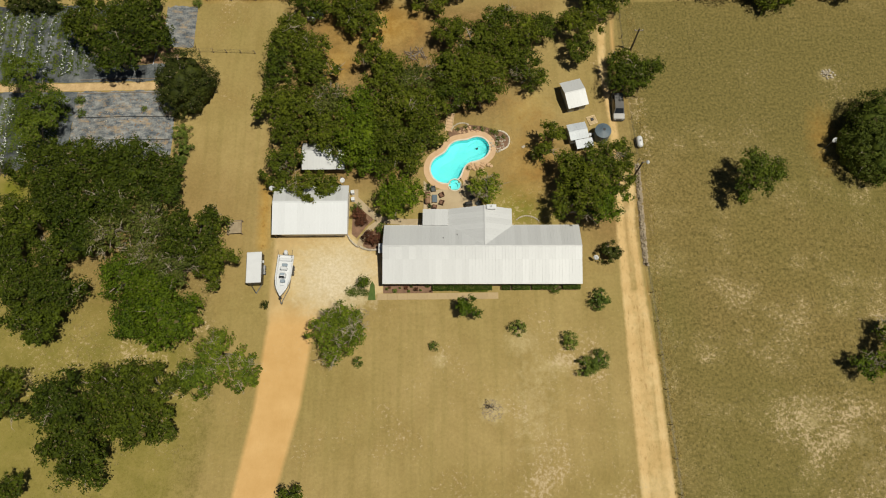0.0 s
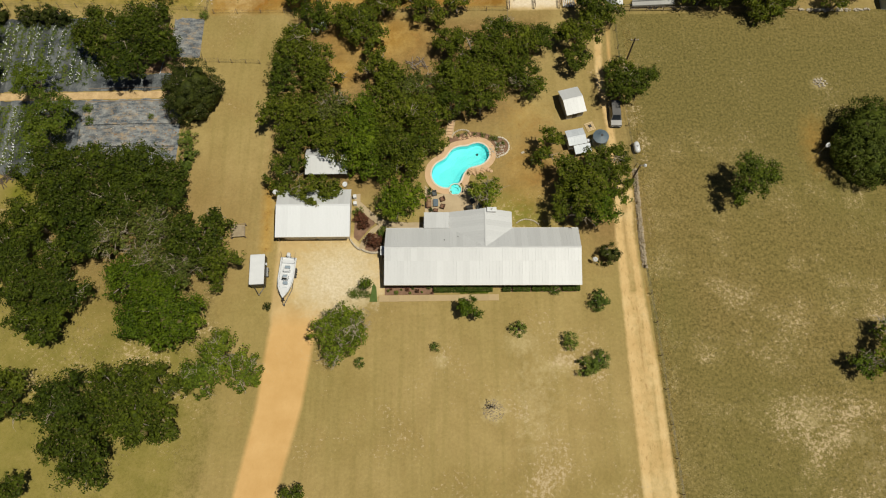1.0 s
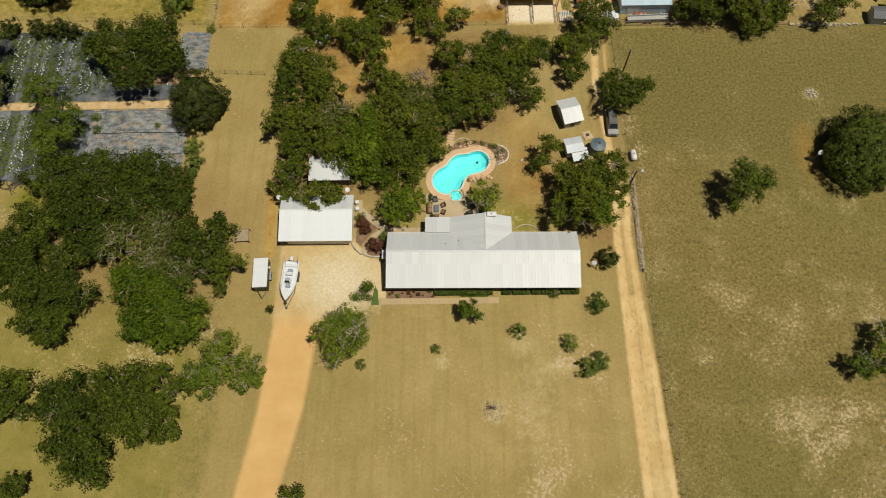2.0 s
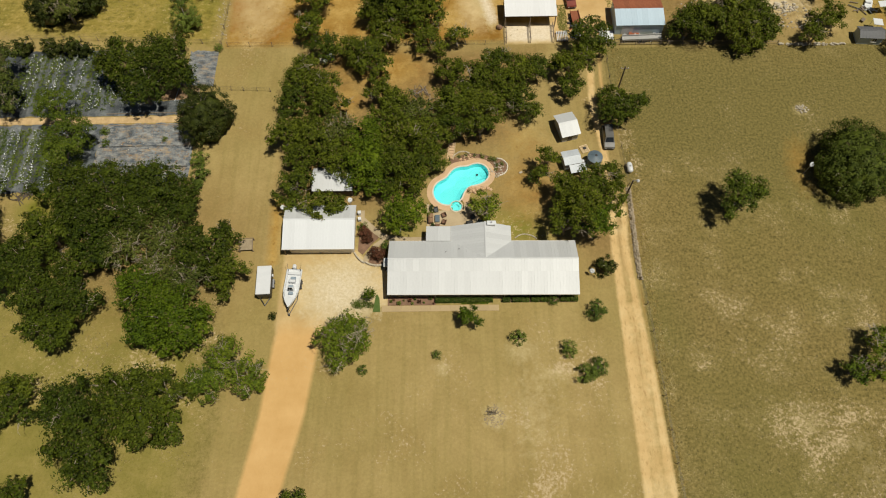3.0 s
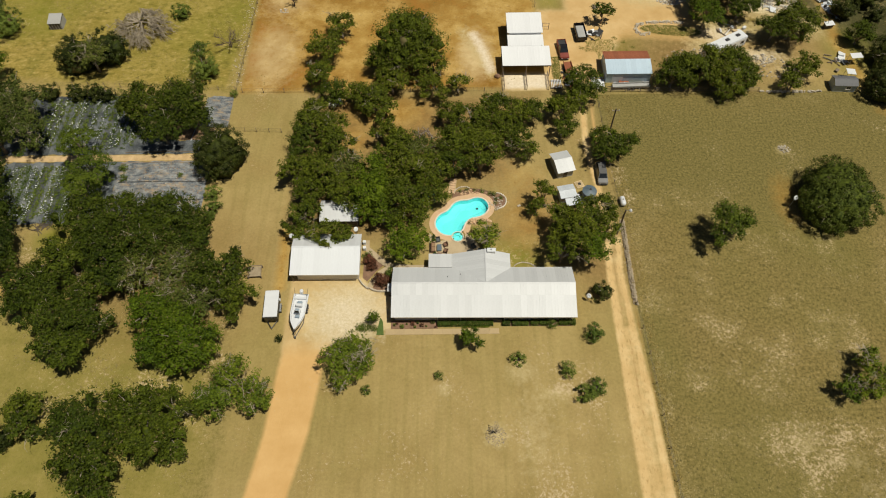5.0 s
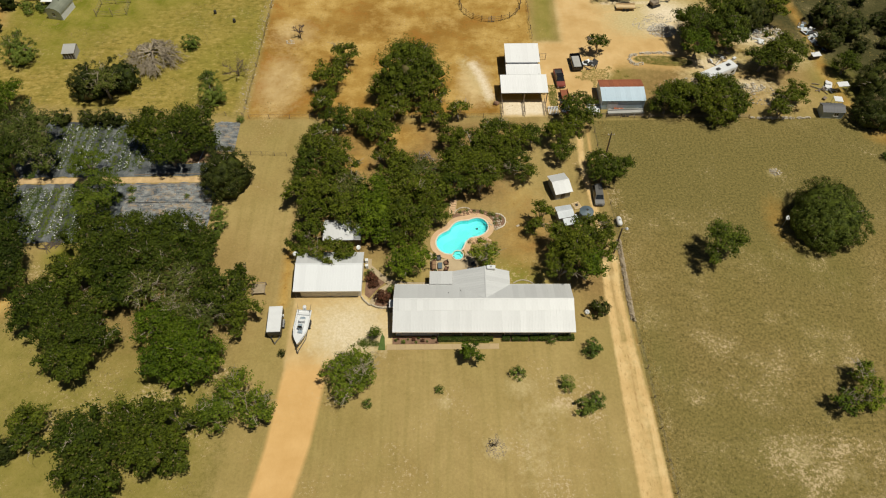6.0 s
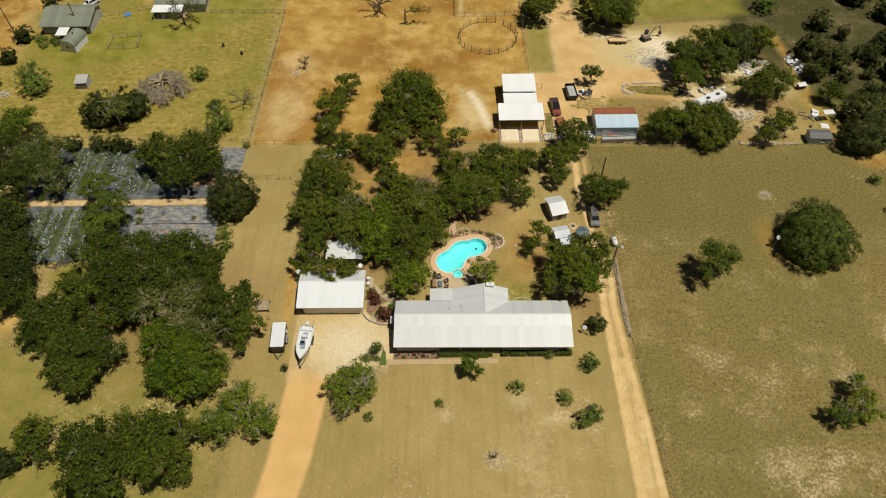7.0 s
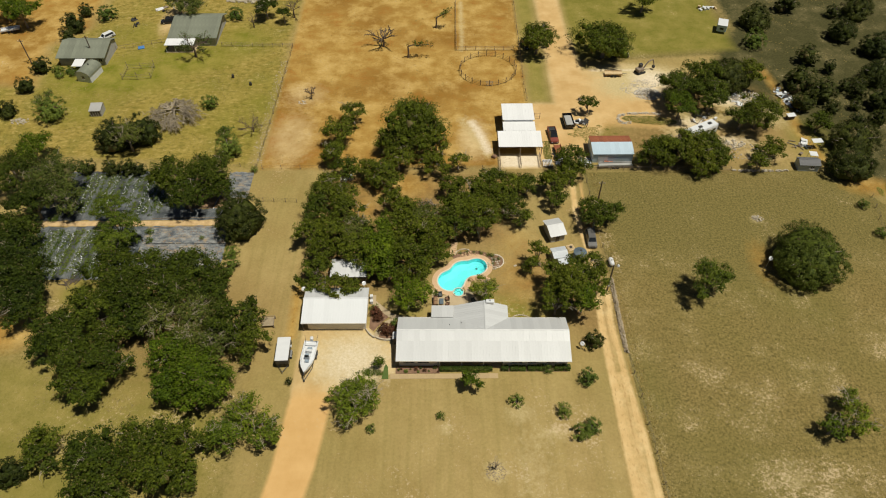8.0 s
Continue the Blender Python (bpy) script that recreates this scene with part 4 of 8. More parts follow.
def tree(kind, x, y, r, h, label="", leaf_scale=1.0, low=False):
    TREE_COUNT[0] += 1
    rng = np.random.default_rng(1000 + TREE_COUNT[0])
    leaf, per, dome, spread, share = KINDS[kind]
    if low:
        dome, spread, share = 1.45, 1.0, 0.08
    if r < 2.5 and kind in ("juniper", "shrub", "red"):
        leaf, per = leaf * 0.8, per * 1.7
    small = kind in ("shrub", "red")
    text = label or (("large " if r > 4.6 else "small " if r < 2.2 else "") + LABELS[kind] if not small else LABELS[kind])
    ob = thing("shrub" if small else ("juniper" if kind == "juniper" else "tree"), text, "shrub" if small else "tree", x, y, 0, rng.uniform(0, 360), group="shrubs" if small else "trees")
    base = h * share
    closed = kind in ("juniper", "roundoak", "shrub", "red")
    centres, rc, hearts, hr = crown_clumps(rng, r, base, h, dome, spread, closed)
    stretch = rng.uniform(0.7, 1.35, (len(centres), 3)) * np.array([1, 1, 0.85])
    trunk = Build()
    tr = 0.05 + 0.045 * r
    lean = rng.uniform(-0.3, 0.3, 2) * (0.3 if small else 1.0)
    fork = (lean[0], lean[1], base * 1.0 + 0.1)
    trunk.tube([(0, 0, -0.1), (lean[0] * 0.4, lean[1] * 0.4, base * 0.5), fork], [tr * 1.35, tr, tr * 0.85], 7)
    for k in rng.choice(len(centres), min(len(centres), 3 if small else int(5 + r)), replace=False):
        c = centres[k]
        mid = (np.array(fork) * 0.5 + c * 0.5) + np.array([0, 0, 0.25 * (c[2] - base)])
        part("stem" if small else "limb", Build().tube([fork, tuple(mid), tuple(c)], [tr * 0.6, tr * 0.38, tr * 0.14], 5), BARK, ob, smooth=True)
    part("trunk", trunk, BARK, ob, smooth=True)
    lc, ln, ls = fill_leaves(rng, centres, rc, leaf * leaf_scale, per * math.pi * r * r / leaf_scale, stretch, np.array([0, 0, base * 0.6]), 0.75 if closed else 0.5)
    heart = {"openoak": 0.75, "fieldoak": 0.9, "shrub": 0.6, "greyoak": 0.85}.get(kind, 1.0)
    me = leaf_mesh("crown", lc, ln, ls, rng, None if kind == "feathery" else (hearts, hr * heart, rng.uniform(0.8, 1.2, (len(hearts), 3))))
    part("crown", me, LEAF[kind], ob)
    if kind in ("greyoak", "openoak") or (kind in ("oak", "darkoak", "deepoak", "fieldoak") and TREE_COUNT[0] % 2):
        for k in rng.choice(len(centres), min(len(centres), 12 if kind == "greyoak" else 7 if kind == "openoak" else 2), replace=False):
            c = centres[k]
            p = np.array(c) * np.array([0.6, 0.6, 0.8])
            e = c * np.array([0.92, 0.92, 1.0]) + rng.normal(size=3) * np.array([0.6, 0.6, 0.15]) + np.array([0, 0, 0.5])
            part("bare_branch", bare_branch(rng, p, e), DEADWOOD, ob, "pale grey dead branch")
    return ob


# ---- roofs, walls and windows ----
def roof_plane(house, a, b, c, panels, material, name="roof_panel", roof_label="", ribs=2):
    """A slope from its eave corners a, b and the corner c above a: a deck with raised-seam panels on it."""
    a, b, c = Vector(a), Vector(b), Vector(c)
    u, v = (b - a).normalized(), (c - a).normalized()
    n = u.cross(v).normalized()
    length, run = (b - a).length, (c - a).length
    deck = Build().add([a - n * 0.10, b - n * 0.10, c + (b - a) - n * 0.10, c - n * 0.10, a - n * 0.02, b - n * 0.02, c + (b - a) - n * 0.02, c - n * 0.02],
                       [(3, 2, 1, 0), (4, 5, 6, 7), (0, 1, 5, 4), (1, 2, 6, 5), (2, 3, 7, 6), (3, 0, 4, 7)])
    roof = part("roof", deck, material, house, roof_label)
    w = length / panels
    one = Build().box(0.0, w - 0.0015, -0.04, run, -0.015, 0.0)
    for k in range(ribs):
        x = 0.03 + k * w / ribs
        one.add([(x - 0.03, -0.04, 0), (x + 0.03, -0.04, 0), (x + 0.02, -0.04, 0.013), (x - 0.02, -0.04, 0.013), (x - 0.03, run, 0), (x + 0.03, run, 0), (x + 0.02, run, 0.013), (x - 0.02, run, 0.013)],
                [(0, 1, 2, 3), (7, 6, 5, 4), (1, 5, 6, 2), (2, 6, 7, 3), (3, 7, 4, 0)])
    me = one.mesh(name)
    me.materials.append(material)
    turn = Matrix((u, v, n)).transposed().to_4x4()
    for k in range(panels):
        ob = new(name, me)
        ob.parent = roof
        ob.matrix_basis = Matrix.Translation(a + u * (w * k)) @ turn
    return roof


def gable_walls(house, x0, x1, y0, y1, z, ridge_y, ridge_z, material, name="wall"):
    """Four walls of 0.18 m with gables on the west and east ends."""
    t = 0.18
    part(name, Build().box(x0, x1, y0, y0 + t, 0, z), material, house)
    part(name, Build().box(x0, x1, y1 - t, y1, 0, z), material, house)
    for xa, xb in ((x0, x0 + t), (x1 - t, x1)):
        o = [(y0 + t + 0.002, 0), (y1 - t - 0.002, 0), (y1 - t - 0.002, z), (ridge_y, ridge_z), (y0 + t + 0.002, z)]
        n = len(o)
        v = [(xa, y, h) for y, h in o] + [(xb, y, h) for y, h in o]
        part(name, Build().add(v, [tuple(range(n - 1, -1, -1)), tuple(range(n, 2 * n))] + [(i, (i + 1) % n, (i + 1) % n + n, i + n) for i in range(n)]), material, house)


def window(house, x, y, z, w, h, face=-1):
    """A framed window on a wall that faces south (-1) or north (1)."""
    d = 0.05 * face
    fr = Build()
    for a, b, c, e in ((x - w / 2 - 0.07, x + w / 2 + 0.07, z - 0.07, z), (x - w / 2 - 0.07, x + w / 2 + 0.07, z + h, z + h + 0.07), (x - w / 2 - 0.07, x - w / 2, z, z + h), (x + w / 2, x + w / 2 + 0.07, z, z + h), (x - 0.025, x + 0.025, z, z + h)):
        fr.box(a, b, min(y, y + d), max(y, y + d), c, e)
    win = part("window", fr, WHITEWALL, house, "white-framed window")
    part("pane", Build().box(x - w / 2, x + w / 2, min(y, y + d * 0.4), max(y, y + d * 0.4), z, z + h), GLASS, win)
    part("window_sill", Build().box(x - w / 2 - 0.12, x + w / 2 + 0.12, min(y, y + d * 2.5), max(y, y + d * 2.5), z - 0.13, z - 0.072), WHITEWALL, win)


def door(house, x, y, w=0.95, h=2.05, material=DARKWALL, face=-1):
    d = 0.06 * face
    leaf = part("door", Build().box(x - w / 2, x + w / 2, min(y, y + d), max(y, y + d), 0.12, 0.12 + h), material, house)
    part("door_handle", Build().post(x + w * 0.38, y + d * 1.4, 1.02, 1.16, 0.025, 6), STEEL, leaf)


def build_house():
    hs = thing("house", "long white-roofed single-storey house with a rear gabled wing", "house", -10.28, 25.78, 0, -0.6)
    L = 30.1
    roof_plane(hs, (0, 0, 2.62), (L, 0, 2.62), (0, 3.6, 3.48), 30, ROOF, roof_label="white metal front roof of low slope")
    roof_plane(hs, (0, 3.6, 3.50), (L, 3.6, 3.50), (0, 5.55, 4.10), 30, ROOF)
    roof_plane(hs, (L, 9.3, 2.52), (0, 9.3, 2.52), (L, 5.55, 4.10), 30, ROOF)
    roof_plane(hs, (9.95, 12.05, 2.48), (9.95, 5.6, 2.48), (15.5, 12.05, 4.07), 7, ROOF, roof_label="white metal roof of the rear wing")
    roof_plane(hs, (19.75, 5.6, 2.55), (19.75, 12.05, 2.55), (15.5, 5.6, 4.07), 7, ROOF)
    roof_plane(hs, (9.9, 11.95, 2.60), (5.95, 11.95, 2.60), (9.9, 9.25, 2.75), 4, ROOF, roof_label="white metal porch roof")
    part("ridge_cap", Build().slab([(0, 5.40, 4.10), (L, 5.40, 4.10), (L, 5.55, 4.17), (0, 5.55, 4.17)], 0.03).slab([(0, 5.55, 4.17), (L, 5.55, 4.17), (L, 5.70, 4.10), (0, 5.70, 4.10)], 0.03), ROOF, hs)
    part("ridge_cap", Build().slab([(15.36, 5.7, 4.08), (15.5, 5.7, 4.13), (15.5, 12.1, 4.13), (15.36, 12.1, 4.08)], 0.03).slab([(15.5, 5.7, 4.13), (15.64, 5.7, 4.08), (15.64, 12.1, 4.08), (15.5, 12.1, 4.13)], 0.03), ROOF, hs)
    t = 0.18
    # The recessed porch wall is grey, not cream: porch shade put into its colour.
    for x0, x1, y0 in ((0.45, 7.3, 0.75), (18.7, 29.65, 0.75), (7.3, 18.7, 2.7)):
        part("wall", Build().box(x0, x1, y0, y0 + t, 0, 2.55 + 0.24 * y0 - 0.2), WHITEWALL if y0 < 1 else GREYWALL, hs, "cream painted front wall" if y0 < 1 else "porch wall toned grey for its shade")
    part("wall", Build().box(0.45, 29.65, 8.55, 8.73, 0, 2.5), WHITEWALL, hs)
    for xa in (0.45, 29.47):
        o = [(0.75 + t + 0.002, 0), (8.548, 0), (8.548, 2.55), (5.55, 3.85), (3.6, 3.3), (0.75 + t + 0.002, 2.6)]
        v = [(xa, y, z) for y, z in o] + [(xa + t, y, z) for y, z in o]
        part("wall", Build().add(v, [(5, 4, 3, 2, 1, 0), (6, 7, 8, 9, 10, 11)] + [(i, (i + 1) % 6, (i + 1) % 6 + 6, i + 6) for i in range(6)]), WHITEWALL, hs, "cream gable wall")
    for xa in (7.12, 18.7):
        part("wall", Build().box(xa, xa + t, 0.932, 2.698, 0, 2.65), WHITEWALL, hs)
    part("wall", Build().box(10.4, 19.3, 11.4, 11.58, 0, 2.4), WHITEWALL, hs, "cream rear wing wall")
    part("wall", Build().box(10.4, 10.58, 8.732, 11.398, 0, 2.4), WHITEWALL, hs)
    part("wall", Build().box(19.12, 19.3, 8.732, 11.398, 0, 2.4), WHITEWALL, hs)
    part("gable", Build().add([(10.4, 11.42, 2.4), (19.3, 11.42, 2.4), (15.5, 11.42, 3.9), (10.4, 11.56, 2.4), (19.3, 11.56, 2.4), (15.5, 11.56, 3.9)], [(0, 1, 2), (5, 4, 3), (0, 3, 4, 1), (1, 4, 5, 2), (2, 5, 3, 0)]), WHITEWALL, hs)
    part("porch_floor", Build().box(7.32, 18.68, 0.3, 2.69, 0, 0.14), CONCRETE, hs)
    for x in (7.5, 11.3, 15.1, 18.5):
        part("porch_post", Build().box(x - 0.07, x + 0.07, 0.38, 0.52, 0.142, 2.6), WHITEWALL, hs)
    for x in (6.15, 8.0):
        part("porch_post", Build().box(x - 0.06, x + 0.06, 11.7, 11.82, 0, 2.5), DARKWALL, hs)
    part("fascia", Build().box(0, L, -0.06, -0.02, 2.46, 2.63), WHITEWALL, hs)
    part("fascia", Build().box(0, L, 9.34, 9.38, 2.36, 2.53), WHITEWALL, hs)
    for x, w in ((2.2, 1.9), (4.7, 1.9), (20.9, 2.0), (23.6, 1.8), (26.8, 1.8)):
        window(hs, x, 0.748, 0.95, w, 1.15)
    for x in (9.4, 13.6, 16.9):
        window(hs, x, 2.698, 0.9, 1.5, 1.2)
    door(hs, 11.6, 2.698, material=DARKWALL)
    window(hs, 14.0, 11.582, 0.9, 1.6, 1.2, 1)
    door(hs, 11.6, 11.582, material=GLASS, face=1)
    ch = part("chimney", Build().soft(15.9, 17.2, 11.45, 12.0, 0, 4.25, 0.04), WHITEWALL, hs, "pale boxed chimney")
    part("chimney_cap", Build().soft(15.8, 17.3, 11.35, 12.1, 4.252, 4.33, 0.03), WHITE, ch)
    part("flue", Build().post(16.55, 11.72, 4.33, 4.55, 0.13, 10), STEEL, ch)
    part("vent_pipe", Build().post(11.3, 7.5, 3.0, 3.62, 0.05, 8), DARKMETAL, hs)
    part("vent_pipe", Build().post(9.2, 6.9, 3.3, 3.85, 0.05, 8), DARKMETAL, hs)
    side = part("utility_cabinet", Build().soft(-0.75, 0.42, 5.15, 6.45, 0, 1.9, 0.03), DARKWALL, hs, "small lean-to cabinet on the gable wall")
    part("cabinet_roof", Build().slab([(-0.85, 5.05, 1.98), (0.44, 5.05, 2.1), (0.44, 6.55, 2.1), (-0.85, 6.55, 1.98)], 0.06), ROOF, side)


build_house()


def build_garage():
    g = thing("garage", "white-roofed detached garage with pale front wall", "garage", -27.62, 33.85, 0, -0.3)
    W = 11.75
    # Front slope in a paler tone than the rear: its stronger sun is painted in.
    roof_plane(g, (0, 0, 2.6), (W, 0, 2.6), (0, 5.0, 3.55), 12, GARAGEROOF, roof_label="white metal roof")
    roof_plane(g, (W, 7.9, 2.9), (0, 7.9, 2.9), (W, 5.0, 3.55), 12, ROOF)
    part("ridge_cap", Build().slab([(0, 4.85, 3.57), (W, 4.85, 3.57), (W, 5.0, 3.62), (0, 5.0, 3.62)], 0.03).slab([(0, 5.0, 3.62), (W, 5.0, 3.62), (W, 5.15, 3.57), (0, 5.15, 3.57)], 0.03), GARAGEROOF, g)
    gable_walls(g, 1.0, 11.45, 0.55, 7.6, 2.62, 5.0, 3.4, WHITEWALL)
    for x in (3.6, 8.6):
        d = part("garage_door", Build().box(x - 2.2, x + 2.2, 0.49, 0.545, 0.02, 2.2), WHITEWALL, g, "pale sectional garage door")
        for k in range(4):
            part("door_panel", Build().box(x - 2.15, x + 2.15, 0.46, 0.488, 0.06 + k * 0.535, 0.53 + k * 0.535), WHITEWALL, d)
    part("post", Build().box(0.12, 0.26, 0.2, 0.34, 0, 2.55), TIMBER, g)
    part("post", Build().box(0.12, 0.26, 7.3, 7.44, 0, 2.75), TIMBER, g)
    part("fascia", Build().box(0, W, -0.06, -0.02, 2.42, 2.61), WHITEWALL, g)
    part("wall_lamp", Build().soft(11.46, 11.66, 7.0, 7.25, 2.1, 2.4, 0.03), WHITE, g)


build_garage()


def small_gable(name, label, x, y, turn, w, d, eave, ridge, roof, wall, overhang=0.3, panels=4, roof2=None, ridge_at=0.5, category="shed"):
    s = thing(name, label, category, x, y, 0, turn)
    ry = d * ridge_at
    o = overhang
    roof_plane(s, (-o, -o, eave - 0.1), (w + o, -o, eave - 0.1), (-o, ry, ridge), panels, roof)
    roof_plane(s, (w + o, d + o, eave - 0.1), (-o, d + o, eave - 0.1), (w + o, ry, ridge), panels, roof2 or roof)
    part("ridge_cap", Build().slab([(-o, ry - 0.12, ridge), (w + o, ry - 0.12, ridge), (w + o, ry, ridge + 0.06), (-o, ry, ridge + 0.06)], 0.03).slab([(-o, ry, ridge + 0.06), (w + o, ry, ridge + 0.06), (w + o, ry + 0.12, ridge), (-o, ry + 0.12, ridge)], 0.03), roof, s)
    gable_walls(s, 0, w, 0, d, eave - 0.08, ry, ridge - 0.12, wall)
    return s


guest = small_gable("guest_shed", "white-roofed dark timber shed half under oaks", -23.3, 45.1, 0, 6.3, 4.0, 2.5, 3.2, ROOF, DARKWALL, panels=7, ridge_at=0.68)
door(guest, 3.2, -0.002)
tool = small_gable("garden_shed", "small grey shed with a white metal roof", 19.9, 55.6, 14.0, 2.9, 4.3, 2.05, 2.75, ROOF, GREYWALL, panels=3, ridge_at=0.52)
door(tool, 1.4, -0.002, 0.8, 1.75, DARKWALL)
pump = small_gable("pump_house", "low pump house with pale grey-blue metal roofs", 19.85, 49.75, 11.0, 2.6, 2.3, 2.1, 2.3, PUMPROOF, GREYWALL, panels=3, overhang=0.25)


roof_plane(pump, (0.5, -1.75, 1.62), (3.3, -1.75, 1.62), (0.5, -0.32, 1.88), 3, PUMPROOF, roof_label="lower lean-to roof of pale metal")
for px0, py0 in ((0.6, -1.65), (3.2, -1.65), (0.6, -0.5), (3.2, -0.5)):
    part("post", Build().box(px0 - 0.06, px0 + 0.06, py0 - 0.06, py0 + 0.06, 0, 1.5), TIMBER, pump)


def build_barn():
    b = thing("barn", "open-fronted barn with bright white stepped roofs", "barn", 10.85, 82.75, 0, 0)
    roof_plane(b, (0, 0, 3.0), (10.05, 0, 3.0), (0, 5.5, 3.3), 9, BARNROOF, roof_label="bright white front lean-to roof")
    roof_plane(b, (1.4, 5.5, 3.34), (8.95, 5.5, 3.34), (1.4, 8.75, 3.5), 6, BARNROOF)
    roof_plane(b, (1.4, 8.85, 3.95), (8.95, 8.85, 3.95), (1.4, 15.0, 4.2), 6, BARNROOF, roof_label="bright white upper roof")
    part("wall", Build().box(1.75, 8.55, 8.9, 9.05, 3.3, 3.9), BARNROOF, b, "white clerestory strip")
    part("wall", Build().box(1.75, 1.9, 5.5, 15.3, 0, 3.35), GREYWALL, b)
    part("wall", Build().box(8.4, 8.55, 5.5, 15.3, 0, 3.35), GREYWALL, b)
    part("wall", Build().box(1.902, 8.398, 15.15, 15.3, 0, 4.0), GREYWALL, b)
    # Dark wall added behind the bays, where there is only shade below the roof.
    part("wall", Build().box(0.1, 9.95, 5.3, 5.45, 0, 3.1), DARKWALL, b, "added dark wall standing in for shade in the open bays")
    for x in (0.12, 5.0, 9.85):
        for y in (0.12, 2.7):
            part("post", Build().box(x - 0.08, x + 0.08, y - 0.08, y + 0.08, 0, 2.92 + y * 0.05), TIMBER, b)
    part("beam", Build().box(0.0, 10.0, 0.02, 0.2, 2.72, 2.9), DARKWALL, b)
    for x in (0.3, 4.95, 9.45):
        rail = Build()
        for z in (0.5, 0.95, 1.35):
            rail.tube([(x, 0, z), (x, -4.0, z)], [0.04, 0.04], 5)
        for y in (0, -1.3, -2.6, -4.0):
            rail.post(x, y, 0, 1.45, 0.06, 6)
        part("stall_rail", rail, TIMBER, b)


build_barn()


def build_container():
    c = thing("metal_shed", "pale blue metal shed with a rusty rear roof", "shed", 32.2, 80.6, 0, 0)
    roof_plane(c, (-0.15, -0.15, 2.55), (9.25, -0.15, 2.55), (-0.15, 3.6, 3.1), 9, BLUEMETAL, roof_label="pale blue metal roof")
    roof_plane(c, (9.25, 6.6, 2.5), (-0.15, 6.6, 2.5), (9.25, 3.62, 3.1), 9, RUST, roof_label="rusty metal roof")
    gable_walls(c, 0, 9.1, 0, 6.4, 2.5, 3.6, 2.95, BLUEMETAL)
    part("door", Build().box(1.2, 3.4, -0.05, -0.003, 0.05, 2.1), PALEGREY, c)


build_container()


def left_houses():
    h = thing("farmhouse", "low farmhouse with a green-grey shingled roof", "house", -105.6, 121.9, 0, 0)
    roof_plane(h, (0, 0, 2.5), (13.2, 0, 2.5), (0, 6.8, 4.0), 13, SHINGLE)
    roof_plane(h, (13.2, 10.2, 2.6), (0, 10.2, 2.6), (13.2, 6.8, 4.0), 13, SHINGLE)
    gable_walls(h, 0.5, 12.8, 0.6, 9.6, 2.5, 6.8, 3.8, GREYWALL)
    for x in (9.6, 11.6):
        window(h, x, 0.598, 1.0, 0.9, 1.0)
    door(h, 7.0, 0.598)
    part("carport_roof", Build().slab([(5.4, -3.4, 2.15), (8.2, -3.4, 2.15), (8.2, -0.1, 2.35), (5.4, -0.1, 2.35)], 0.08), BARNROOF, h, "white flat canopy")
    for x in (5.5, 8.1):
        part("canopy_post", Build().post(x, -3.3, 0, 2.1, 0.05, 6), STEEL, h)
    a = thing("annexe", "small pale annexe with a curved green-grey barrel roof", "shed", -95.8, 114.4, 0, -12)
    arch = [(2.0 * math.cos(math.pi * i / 12), 1.75 + 1.45 * math.sin(math.pi * i / 12)) for i in range(13)]
    for y0, y1 in ((0.0, 0.15), (5.35, 5.5)):
        o = [(-2.0, 0.0), (2.0, 0.0)] + arch
        n = len(o)
        part("wall", Build().add([(x, y0, z) for x, z in o] + [(x, y1, z) for x, z in o], [tuple(range(n)), tuple(range(2 * n - 1, n - 1, -1))] + [(i, i + n, (i + 1) % n + n, (i + 1) % n) for i in range(n)]), PALEGREY, a, "pale arched end wall")
    for x in (-2.0, 1.85):
        part("wall", Build().box(x, x + 0.15, 0.152, 5.348, 0, 1.75), PALEGREY, a)
    for i in range(12):
        (xa, za), (xb, zb) = arch[i], arch[i + 1]
        k = 1.06
        part("roof_panel", Build().add([(xa * k, -0.25, za + 0.06), (xb * k, -0.25, zb + 0.06), (xb * k, 5.75, zb + 0.06), (xa * k, 5.75, za + 0.06), (xa, -0.25, za), (xb, -0.25, zb), (xb, 5.75, zb), (xa, 5.75, za)], [(3, 2, 1, 0), (4, 5, 6, 7), (0, 1, 5, 4), (2, 3, 7, 6), (1, 2, 6, 5), (3, 0, 4, 7)]), SHINGLE, a)
    window(a, 0.0, -0.002, 1.0, 0.7, 0.8)
    part("vent", Build().post(0.3, 3.2, 3.2, 3.6, 0.15, 8), BLACK, a)
    k = thing("ranch_house", "ranch house with a large green-grey roof and white porch", "house", -78.3, 131.6, 0, 0)
    roof_plane(k, (0, 0, 2.6), (13.8, 0, 2.6), (0, 9.6, 4.2), 13, SHINGLE)
    roof_plane(k, (13.8, 14.0, 2.5), (0, 14.0, 2.5), (13.8, 9.6, 4.2), 13, SHINGLE)
    gable_walls(k, 0.6, 13.0, 0.3, 13.4, 2.5, 9.6, 4.0, GREYWALL)
    roof_plane(k, (0, -3.2, 2.35), (8.0, -3.2, 2.35), (0, -0.05, 2.6), 8, BARNROOF, roof_label="white porch roof")
    for x in (0.2, 2.7, 5.2, 7.8):
        part("porch_post", Build().post(x, -3.0, 0, 2.3, 0.07, 6), WHITE, k)
    part("porch_floor", Build().box(0, 8, -3.1, 0.25, 0, 0.15), CONCRETE, k)
    for x in (2.0, 5.0, 10.5):
        window(k, x, 0.298, 0.95, 1.4, 1.1)
    s = small_gable("chicken_shed", "small grey shed with a wire-panelled front", -88.9, 99.2, 3, 2.7, 3.0, 1.8, 2.2, GREYWALL, GREYWALL, panels=3, overhang=0.1, ridge_at=0.9)
    fr = Build()
